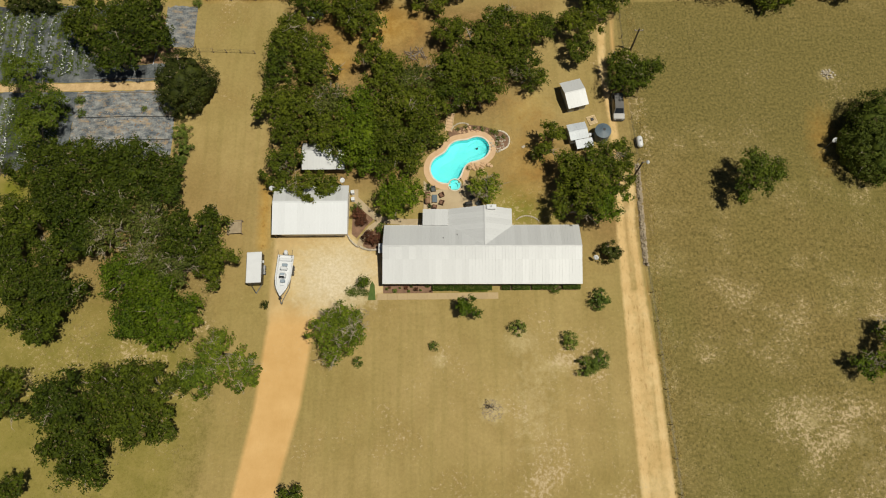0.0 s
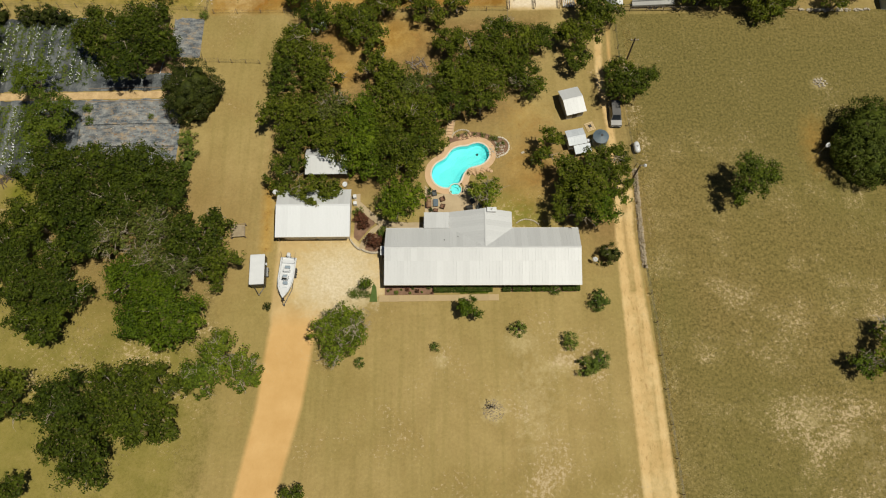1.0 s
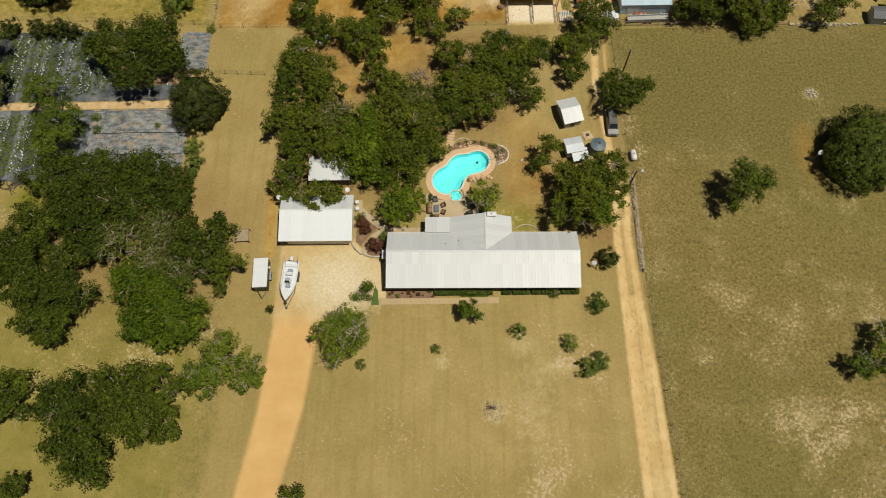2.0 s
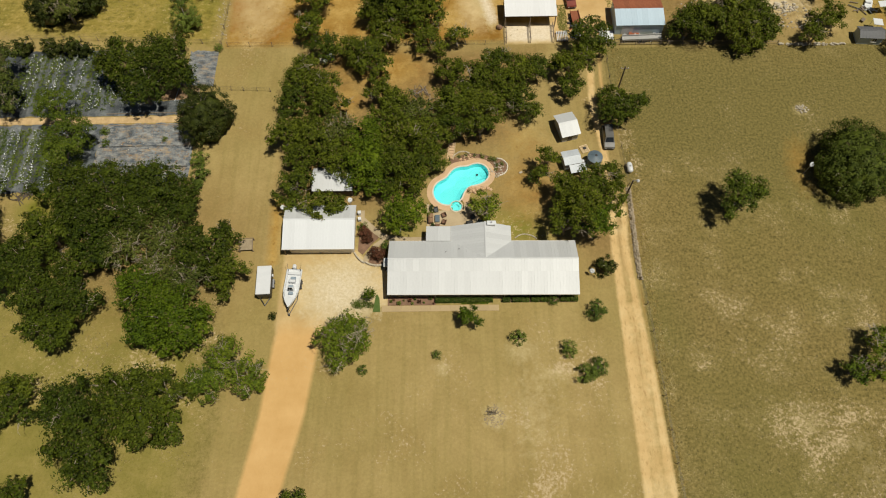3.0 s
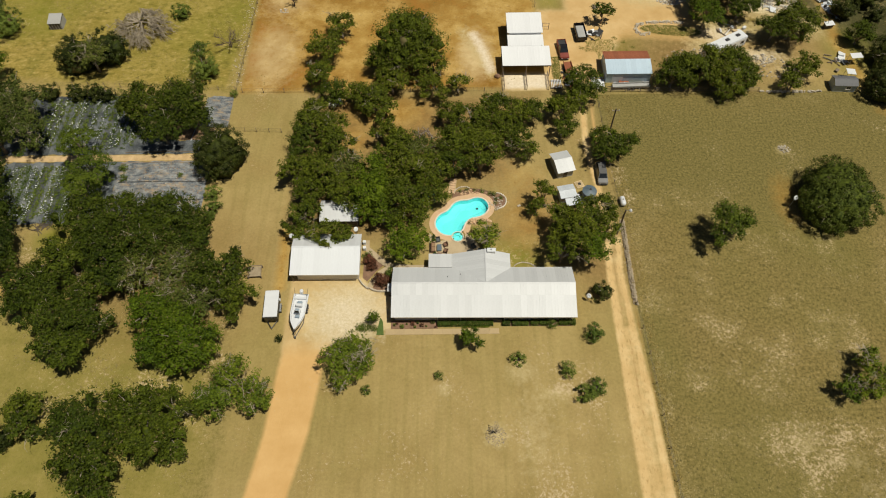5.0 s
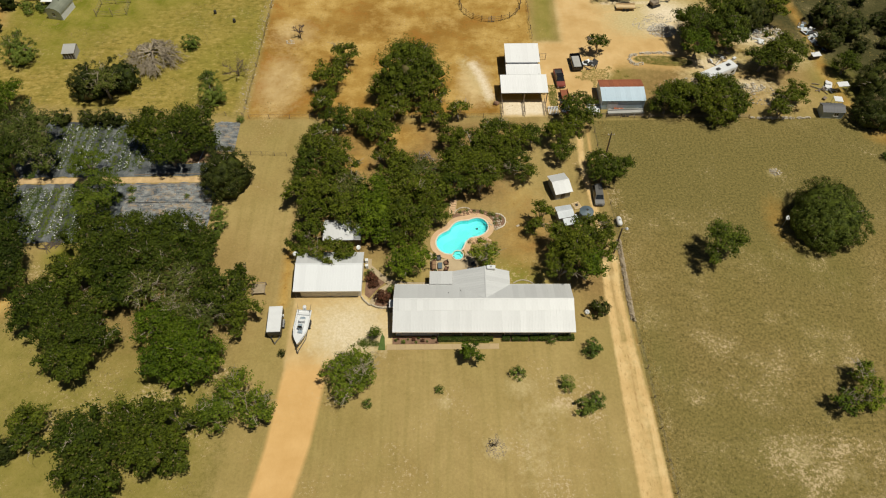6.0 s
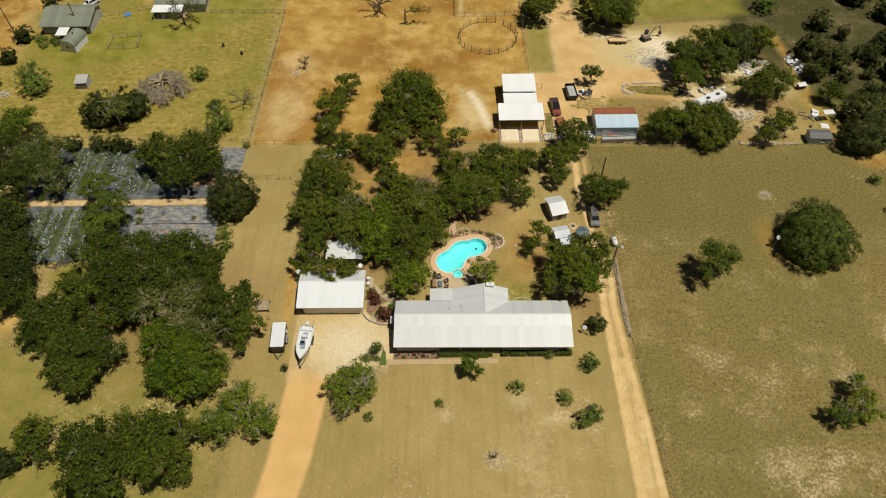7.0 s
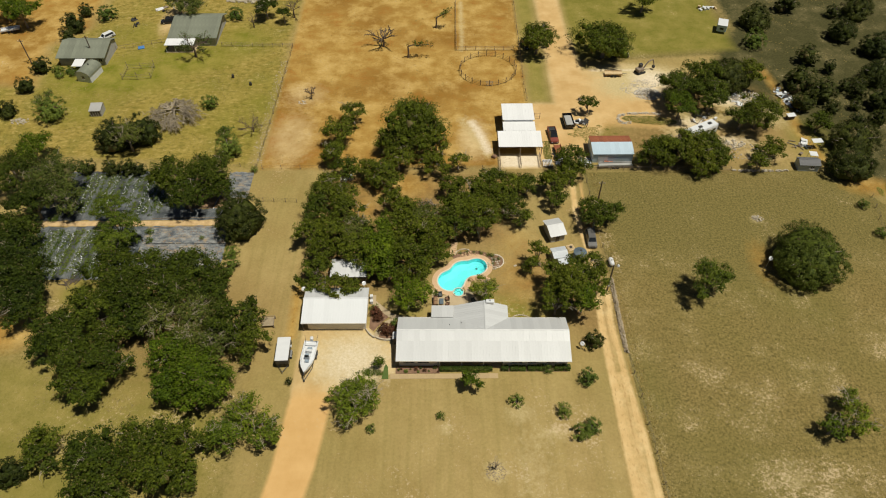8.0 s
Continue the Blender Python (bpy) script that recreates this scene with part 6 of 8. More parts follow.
# ---- tanks, poles and dishes ----
def tank_things():
    p = thing("propane_tank", "white horizontal propane tank on short legs", "gas tank", 31.1, 49.7, 0, 4)
    part("vessel", Build().tube([(0, -1.0, 0.75), (0, -0.88, 0.75), (0, -0.65, 0.75), (0, 0.65, 0.75), (0, 0.88, 0.75), (0, 1.0, 0.75)], [0.12, 0.38, 0.5, 0.5, 0.38, 0.12], 16), WHITE, p, smooth=True)
    part("valve_dome", Build().post(0, 0, 1.2, 1.38, 0.18, 10, 0.12), STEEL, p)
    for y in (-0.55, 0.55):
        part("leg", Build().box(-0.4, 0.4, y - 0.06, y + 0.06, 0, 0.36), DARKMETAL, p)
    w = thing("water_tank", "round blue-grey water tank with a conical lid", "water tank", 25.0, 51.1, 0)
    part("vessel", Build().post(0, 0, 0, 2.1, 1.3, 28), TANKBLUE, w, smooth=False)
    part("lid", Build().post(0, 0, 2.102, 2.5, 1.32, 28, 0.25), TANKBLUE, w)
    part("hatch", Build().post(0.1, 0, 2.5, 2.6, 0.22, 12), DARKMETAL, w)
    rib = Build()
    for k in range(14):
        a = 2 * math.pi * k / 14
        rib.tube([(1.3 * math.cos(a), 1.3 * math.sin(a), 2.12), (0.3 * math.cos(a), 0.3 * math.sin(a), 2.5)], [0.025, 0.02], 4)
    part("lid_rib", rib, TANKBLUE, w)
    part("pipe", Build().tube([(-1.3, 0.3, 0.4), (-2.3, 0.3, 0.4), (-2.3, -0.6, 0.4)], [0.06] * 3, 6), WHITE, w)
    d = thing("pallet", "yellow timber pallet with a dark frame on the grass", "pallet", 23.8, 54.1, 0, 20)
    for k in range(7):
        part("board", Build().box(-0.75, 0.75, -0.8 + k * 0.235, -0.62 + k * 0.235, 0.12, 0.15), NEWWOOD, d)
    for x in (-0.7, 0, 0.66):
        part("bearer", Build().box(x, x + 0.08, -0.8, 0.8, 0, 0.118), NEWWOOD, d)
    part("clamp", Build().soft(-0.2, 0.25, -0.2, 0.3, 0.152, 0.35, 0.03), DARKMETAL, d)
    b = thing("white_drum", "white plastic drum beside the pump house", "drum", 23.1, 51.1)
    part("vessel", Build().tube([(0, 0, 0), (0, 0, 0.1), (0, 0, 0.8), (0, 0, 0.9)], [0.26, 0.3, 0.3, 0.24], 14), WHITE, b)
    part("lid", Build().post(0, 0, 0.902, 0.95, 0.22, 12), PALEGREY, b)


tank_things()


def lamp_pole(name, label, x, y, h, lamp, turn=0.0, category="pole"):
    p = thing(name, label, category, x, y, 0, turn)
    part("pole", Build().post(0, 0, -0.2, h, 0.17, 8, 0.12), DARKWOOD, p)
    if lamp:
        part("arm", Build().tube([(0, 0, h - 0.4), (0.5, 0, h - 0.1), (0.9, 0, h - 0.15)], [0.04] * 3, 6), STEEL, p)
        part("lamp_head", Build().tube([(0.9, 0, h - 0.45), (0.9, 0, h - 0.3), (0.9, 0, h - 0.05)], [0.28, 0.26, 0.1], 12), WHITE, p, "white round lamp head")
        part("meter_box", Build().soft(-0.2, 0.2, -0.28, -0.14, 1.3, 1.9, 0.03), STEEL, p)
    else:
        part("crossarm", Build().box(-0.7, 0.7, -0.06, 0.06, h - 0.6, h - 0.48), TIMBER, p)
        for x2 in (-0.6, 0.6):
            part("insulator", Build().post(x2, 0, h - 0.48, h - 0.3, 0.05, 8), WHITE, p)


lamp_pole("yard_lamp", "timber pole with a white yard lamp beside the stone wall", 29.2, 43.0, 7.4, True, 10, "lamp")
lamp_pole("utility_pole", "dark timber utility pole beside the field fence", 31.4, 67.5, 6.0, False)
lamp_pole("utility_pole", "leaning timber utility pole beside a juniper", -113.6, 123.5, 7.2, False)
lamp_pole("utility_pole", "timber utility pole beside the farmhouse", -97.2, 125.6, 7.0, False)


def dish(label, x, y, z, turn, pole, group="satellite dishes"):
    d = thing("satellite_dish", label, "satellite dish", x, y, 0, turn, group=group)
    part("mast", Build().post(0, 0, 0, z, 0.04, 8), STEEL, d)
    b = Build()
    n = 16
    v = [(0, -0.12, z)]
    for k, (r, dy) in enumerate(((0.22, -0.10), (0.42, -0.02))):
        v += [(r * math.cos(2 * math.pi * i / n), dy - 0.12, z + 0.05 + r * math.sin(2 * math.pi * i / n)) for i in range(n)]
    f = [(0, 1 + i, 1 + (i + 1) % n) for i in range(n)] + [(1 + i, 1 + n + i, 1 + n + (i + 1) % n, 1 + (i + 1) % n) for i in range(n)]
    m = Matrix.Translation((0, 0, z)) @ pose(0, 0, 0, -40, 0, 0) @ Matrix.Translation((0, 0, -z))
    part("reflector", b.add(v, f, m), WHITE, d, "pale round reflector")
    part("arm", Build().tube([(0, -0.12, z - 0.3), (0, -0.6, z + 0.25)], [0.025, 0.025], 6), STEEL, d)


dish("white satellite dish at the garage corner", -28.0, 41.4, 3.0, 15, True)
dish("white satellite dish on a mast behind the garage", -16.9, 42.5, 3.2, 40, True)
dish("white satellite dish on a short mast beside a juniper", 22.4, 29.9, 1.4, -30, True)
dish("white satellite dish on a mast in the field", 61.4, 48.6, 2.6, 10, True)


# ---- fences and walls ----
def fence(label, points, spacing=3.0, h=1.25, wires=3, post_r=0.06, rail_r=0.012, material=TIMBER, group="fences", seed=1):
    """Posts along a line of points, with wires or rails between them."""
    rng = random.Random(seed)
    f = thing("fence", label, "fence", points[0][0], points[0][1], 0, 0, group=group)
    ox, oy = points[0]
    post_mesh = Build().post(0, 0, -0.2, h, post_r, 7, post_r * 0.85).mesh("post")
    post_mesh.materials.append(material)
    last = None
    for (x1, y1), (x2, y2) in zip(points, points[1:]):
        n = max(1, round(math.hypot(x2 - x1, y2 - y1) / spacing))
        for k in range(n + 1):
            x, y = x1 + (x2 - x1) * k / n - ox, y1 + (y2 - y1) * k / n - oy
            if last and math.hypot(x - last[0], y - last[1]) < 0.2:
                continue
            p = new("post", post_mesh)
            p.parent = f
            p.matrix_basis = pose(x, y, 0, rng.uniform(-3, 3), rng.uniform(-3, 3), rng.uniform(0, 90))
            if last:
                for i in range(wires):
                    z = h * (0.3 + 0.62 * i / max(1, wires - 1))
                    part("wire" if rail_r < 0.03 else "rail", Build().tube([(last[0], last[1], z), (x, y, z)], [rail_r, rail_r], 4), DARKMETAL if rail_r < 0.03 else material, f)
            last = (x, y)


fence("wire fence with timber posts along the rough field", [(32.2, -14), (31.5, 5), (31.0, 20), (30.4, 29)], 5.0)
fence("wire fence with timber posts beside the track", [(30.6, 46.5), (30.0, 58), (29.9, 77.6)], 4.0, seed=2)
fence("rail fence between field and yard", [(29.9, 77.9), (45, 77.8), (63, 77.5)], 3.2, 1.2, 3, 0.07, 0.03, seed=3)
fence("wire fence along the sunny edge of the dirt paddock", [(-42.9, 79.0), (-30, 78.8), (-12, 78.6), (10.8, 78.5)], 4.0, seed=4)
fence("weathered wire fence between lawn and garden", [(-43.2, 68.4), (-38.5, 68.2), (-33.5, 67.9)], 2.2, 1.2, 3, seed=5)
fence("overgrown fence between paddock and meadow", [(-44.2, 79.4), (-43.9, 100), (-43.7, 118), (-43.6, 131)], 4.0, seed=6)
fence("dark rail fence across the meadow", [(-43.6, 131), (-52, 131.2), (-63.5, 131.5)], 2.6, 1.3, 3, 0.07, 0.035, seed=7)
fence("dark rail fence between the two houses", [(-92.8, 130.2), (-86, 132), (-78.6, 134.6)], 2.4, 1.2, 2, 0.06, 0.03, seed=8)
fence("dark paddock fence beside the drive", [(19.5, 104.8), (19.3, 112), (19.6, 130), (19.9, 158)], 3.4, 1.3, 3, seed=9)
fence("timber rail fence of the small paddock", [(17.8, 128.6), (10, 128.6), (2.0, 128.7), (2.3, 156)], 3.0, 1.4, 3, 0.07, 0.035, seed=10)
fence("wire fence at the corner of the field", [(83, 77.0), (86.5, 76.2), (91.0, 68.5), (88.2, 55), (92, 40)], 3.6, 1.2, 3, seed=11)
fence("wire fence across the top of the garden", [(-44.5, 79.6), (-62, 80.6), (-82, 81.5)], 3.6, 1.3, 3, seed=12)


def round_pen():
    p = thing("round_pen", "round timber-railed pen on bare soil", "pen", 10.3, 118.6)
    rail = Build()
    n = 20
    for k in range(n):
        a, b = 2 * math.pi * k / n, 2 * math.pi * (k + 1) / n
        for z in (0.4, 0.85, 1.3):
            rail.tube([(7.5 * math.cos(a), 7.2 * math.sin(a), z), (7.5 * math.cos(b), 7.2 * math.sin(b), z)], [0.03, 0.03], 5)
        part("post", Build().post(7.5 * math.cos(a), 7.2 * math.sin(a), 0, 1.75, 0.08, 7), DARKWOOD, p)
    part("rail", rail, DARKWOOD, p)
    gate = Build()
    for z in (0.3, 0.7, 1.1, 1.5):
        gate.tube([(-0.8, -7.25, z), (0.8, -7.25, z)], [0.03, 0.03], 5)
    for x in (-0.8, 0, 0.8):
        gate.post(x, -7.25, 0.2, 1.6, 0.035, 6)
    part("gate", gate, STEEL, p)


round_pen()


def stone_line(name, label, points, width, height, size, material, seed, per=9.0, category="stone wall", kind="", thin_to=None):
    """A dry-laid bank of uneven stones along a line."""
    rng = random.Random(seed)
    b = Build()
    for (x1, y1), (x2, y2) in zip(points, points[1:]):
        L = math.hypot(x2 - x1, y2 - y1)
        nx, ny = -(y2 - y1) / L, (x2 - x1) / L
        for _ in range(int(L * per)):
            t, o = rng.random(), rng.uniform(-1, 1)
            s = size * rng.uniform(0.6, 1.5)
            lift = rng.random() * height * (1 - abs(o) ** 1.5)
            b.stone(x1 + (x2 - x1) * t + nx * o * width / 2, y1 + (y2 - y1) * t + ny * o * width / 2, s * 0.3 + lift, s, s * rng.uniform(0.6, 1), s * rng.uniform(0.45, 0.75), rng)
    return whole(name, b, material, label, category, kind=kind or "stuff")


stone_line("stone_wall", "tumbled dry-stone wall of grey fieldstones along the track", [(30.3, 28.8), (30.35, 36), (30.5, 46.0)], 0.75, 0.5, 0.14, GREYSTONE, 5, 50)
stone_line("stone_edge", "row of pale stones along the field edge", [(63.5, 77.4), (70, 77.3), (76.2, 77.2)], 0.5, 0.25, 0.22, PALESTONE, 6, 8)
stone_line("stone_ring", "pale stones round a planted island in the yard", [(41.0, 96.4), (41.6, 98.2), (44, 99.0), (48, 99.2), (52, 98.8)], 0.8, 0.3, 0.17, PALESTONE, 7, 16)
stone_line("stone_ring", "loose pale stones on the near side of the island", [(41.0, 96.2), (42.6, 95.0), (44.0, 95.6)], 0.8, 0.3, 0.17, PALESTONE, 8, 16)
stone_line("rubble_bank", "overgrown grey rubble along the paddock fence", [(-44.9, 81), (-44.9, 100), (-44.7, 124)], 2.6, 0.2, 0.10, PALESTONE, 9, 7)


def heap(name, label, x, y, rx, ry, h, n, size, material, seed, category="rubble"):
    rng = random.Random(seed)
    b = Build()
    for _ in range(n):
        a, q = rng.uniform(0, 2 * math.pi), math.sqrt(rng.random())
        s = size * rng.uniform(0.5, 1.6)
        b.stone(q * rx * math.cos(a), q * ry * math.sin(a), s * 0.3 + h * (1 - q) * rng.random(), s, s * rng.uniform(0.6, 1), s * rng.uniform(0.4, 0.8), rng)
    return whole(name, b, material, label, category, x, y, kind="stuff")


heap("rubble_heap", "heap of grey and white broken rubble", 50.6, 107.4, 3.4, 2.6, 1.0, 480, 0.16, WHITERUBBLE, 21)
heap("rubble_heap", "scatter of pale rubble on sandy ground", 46.6, 110.0, 2.6, 2.6, 0.2, 130, 0.10, WHITERUBBLE, 22)
heap("rubble_heap", "scatter of pale broken stone", 50.5, 111.8, 3.4, 2.2, 0.25, 170, 0.11, WHITERUBBLE, 23)
heap("rubble_heap", "pile of grey scrap under the grove", 74.5, 106.0, 4.6, 3.4, 0.8, 400, 0.15, WHITERUBBLE, 24)
heap("rock_pile", "pile of pale rocks in the dry field", 64.2, 62.1, 1.2, 1.0, 0.3, 50, 0.16, PALESTONE, 25, "rocks")
heap("rock_pile", "bleached stone heap behind the ranch house", -60, 158, 8, 2.0, 0.6, 120, 0.4, PALESTONE, 26, "rocks")
heap("rock_pile", "pale stones on the meadow", -106, 97.5, 2.4, 1.4, 0.3, 60, 0.2, PALESTONE, 27, "rocks")
heap("rock_pile", "pale rock beside the hut track", 66.5, 87.0, 2.6, 1.4, 0.4, 50, 0.28, PALESTONE, 28, "rocks")
heap("stone_circle", "ring of grey stones round a dead sapling", 5.9, 7.2, 1.6, 1.6, 0.06, 300, 0.075, TANSTONE, 29, "rocks")
heap("stone_scatter", "pale stones strewn below the oaks by the camper", 52, 87.5, 6, 3, 0.1, 90, 0.2, PALESTONE, 30, "rocks")
heap("stone_scatter", "pale stones strewn along the grove", 68, 84, 6, 3, 0.1, 90, 0.2, PALESTONE, 31, "rocks")


def scrap(name, label, x, y, turn, rx, ry, n, seed, mats, category="scrap", kinds=("crate", "sheet", "pipe")):
    """A row of mixed scrap: boxes, sheets and pipes lying about."""
    rng = random.Random(seed)
    s = thing(name, label, category, x, y, 0, turn)
    for k in range(n):
        a, b, c = rng.uniform(0.3, 1.2), rng.uniform(0.25, 0.8), rng.uniform(0.2, 0.9)
        m = pose(rng.uniform(-rx, rx), rng.uniform(-ry, ry), 0.0, 0, 0, rng.uniform(0, 180))
        kind = rng.choice(kinds)
        if kind == "crate":
            bd = Build().soft(-a / 2, a / 2, -b / 2, b / 2, 0, c, 0.03, m)
        elif kind == "sheet":
            bd = Build().slab([(-a, -b, 0.12), (a, -b, 0.15), (a, b, 0.45), (-a, b, 0.4)], 0.05, m)
        else:
            bd = Build().tube([(-a * 1.3, 0, 0.15), (a * 1.3, 0, 0.25)], [0.09, 0.09] if kind == "pipe" else [0.07, 0.045], 7, m)
        part(kind, bd, rng.choice(mats), s)
    return s


scrap("scrap_row", "row of white and red scrap beside the junipers", 85.6, 104.5, 110, 5.0, 1.4, 46, 41, [WHITE, PALEGREY, REDPAINT, STEEL, DARKMETAL, BLUEMETAL])
scrap("scrap_pile", "pale scrap scattered under the oak grove", 74, 105, 20, 3.6, 2.0, 20, 42, [WHITE, PALEGREY, STEEL, TIMBER])
scrap("yard_clutter", "machinery clutter beside the barn", 25.0, 82.0, 10, 1.0, 2.6, 18, 43, [DARKMETAL, STEEL, RUST, BLACK])
scrap("yard_clutter", "machinery clutter beside the metal shed", 30.6, 80.6, 0, 1.2, 1.4, 14, 44, [STEEL, WHITE, PALEGREY, DARKMETAL])
scrap("yard_clutter", "boxes and sheets along the metal shed", 37, 79.9, 0, 3.6, 0.35, 14, 45, [RUST, STEEL, PALEGREY, TIMBER])
scrap("yard_clutter", "garden clutter beside the hut", 81.5, 86.0, 40, 2.4, 2.0, 14, 46, [WHITE, PALEGREY, TIMBER, TAR])
scrap("yard_clutter", "black and white gear beside a small tree", 32.0, 95.2, 20, 1.6, 1.2, 14, 47, [WHITE, BLACK, STEEL, DARKMETAL])
scrap("yard_clutter", "gear stored behind the ranch house", -84, 152, 0, 4, 2, 10, 48, [TIMBER, DARKMETAL, WHITE])
scrap("lumber_stack", "loose timber and sheets in the shade of the grove", 62, 96.5, 30, 3.0, 1.4, 16, 49, [TIMBER, PALEGREY, NEWWOOD])

hive = thing("white_hutch", "white hutch beside the scrap row", "hutch", 83.2, 96.6, 0, 10)
part("box", Build().soft(-0.9, 0.9, -0.5, 0.5, 0.3, 1.1, 0.04), DARKWALL, hive)
part("roof", Build().slab([(-1.05, -0.65, 1.15), (1.05, -0.65, 1.15), (1.05, 0.65, 1.3), (-1.05, 0.65, 1.3)], 0.05), WHITE, hive)
for x in (-0.8, 0.8):
    for y in (-0.4, 0.4):
        part("leg", Build().box(x - 0.05, x + 0.05, y - 0.05, y + 0.05, 0, 0.298), TIMBER, hive)
van = thing("white_hopper", "white box trailer alone in the green field", "trailer", 78.3, 138.6, 0, -20)
part("box", Build().soft(-1.3, 1.3, -2.0, 2.0, 0.6, 2.5, 0.1), BLUEMETAL, van)
part("roof", Build().soft(-1.35, 1.35, -2.05, 2.05, 2.502, 2.62, 0.04), WHITE, van)
for s in (-1, 1):
    part("wheel", Build().tube([(s * 1.1, 0, 0.34), (s * 1.32, 0, 0.34)], [0.34, 0.34], 12), BLACK, van)
part("window", Build().box(-0.6, 0.5, -2.03, -2.003, 1.3, 1.9), GLASS, van)
canopy = thing("parked_awning", "white awning beside the big juniper", "awning", 84.9, 85.4, 0, 5)
part("sheet", Build().slab([(-1.2, -0.7, 2.1), (1.2, -0.7, 2.1), (1.2, 0.7, 2.2), (-1.2, 0.7, 2.2)], 0.05), WHITE, canopy)
for x in (-1.1, 1.1):
    for y in (-0.6, 0.6):
        part("post", Build().post(x, y, 0, 2.06, 0.04, 6), STEEL, canopy)
cage = thing("wire_cage", "open wire-panelled pen of grey posts in the meadow", "pen", -82.4, 118.2, 0, 3)
cage_pts = [(-4, -2.6), (0, -2.9), (3.4, -2.6), (3.2, 2.6), (-0.4, 2.4), (-3.8, 2.2)]
for k, (x, y) in enumerate(cage_pts):
    part("post", Build().post(x, y, 0, 2.0 + 0.4 * (k % 2), 0.06, 6), TIMBER, cage)
for (x1, y1), (x2, y2) in zip(cage_pts, cage_pts[1:] + cage_pts[:1]):
    for z in (0.5, 1.0, 1.5):
        part("rail", Build().tube([(x1, y1, z), (x2, y2, z)], [0.03, 0.03], 4), TIMBER, cage)
stall = thing("pallet_gate", "white slatted gate leaning beside the barn", "gate", 21.9, 80.0, 0, 0)
for k in range(7):
    part("slat", Build().box(-1.0 + k * 0.32, -0.86 + k * 0.32, -1.2, 1.2, 0.5, 0.56), PALEGREY, stall)
for y in (-1.0, 1.0):
    part("bearer", Build().box(-1.05, 1.2, y - 0.05, y + 0.05, 0, 0.498), TIMBER, stall)
trellis = thing("wire_trellis", "small timber frame beside the upper barn", "trellis", 21.2, 97.2, 0, 0)
for x in (-0.7, 0.7):
    part("post", Build().post(x, 0, 0, 1.8, 0.06, 6), TIMBER, trellis)
for z in (0.8, 1.7):
    part("rail", Build().tube([(-0.7, 0, z), (0.7, 0, z)], [0.04, 0.04], 5), TIMBER, trellis)
blob = thing("tarp_bundle", "brown covered bundle beside the barn", "bundle", 9.9, 82.6)
part("cover", Build().stone(0, 0, 0.35, 0.75, 0.6, 0.4, random.Random(3)), MULCH, blob)
frame_ob = thing("timber_frame", "low weathered timber frame with a pale boarded deck", "frame", -34.1, 35.7, 0, 3)
for x, y in ((-1.1, -1.0), (1.1, -1.0), (1.1, 1.1), (-1.1, 1.1)):
    part("post", Build().box(x - 0.06, x + 0.06, y - 0.06, y + 0.06, 0, 0.95), TIMBER, frame_ob)
for a in ((-1.1, 1.1, 1.06, 1.14), (1.06, 1.14, -1.0, 1.1), (-1.14, -1.06, -1.0, 1.1)):
    part("rail", Build().box(*a, 0.8, 0.9), TIMBER, frame_ob)
part("deck", Build().box(-1.0, 1.0, -0.95, 1.0, 0.62, 0.7), TANSTONE, frame_ob, "pale boarded deck")
tree("juniper", -28.4, 23.1, 0.6, 1.9, "small dark dry bush beside the drive")
for x, y in ((-57.2, 116), (-51.9, 112.5)):
    whole("barrel", Build().tube([(0, 0, 0), (0, 0, 0.45), (0, 0, 0.9)], [0.3, 0.36, 0.3], 12), DARKMETAL, "dark barrel standing in the meadow", "barrel", x, y, group="barrels")


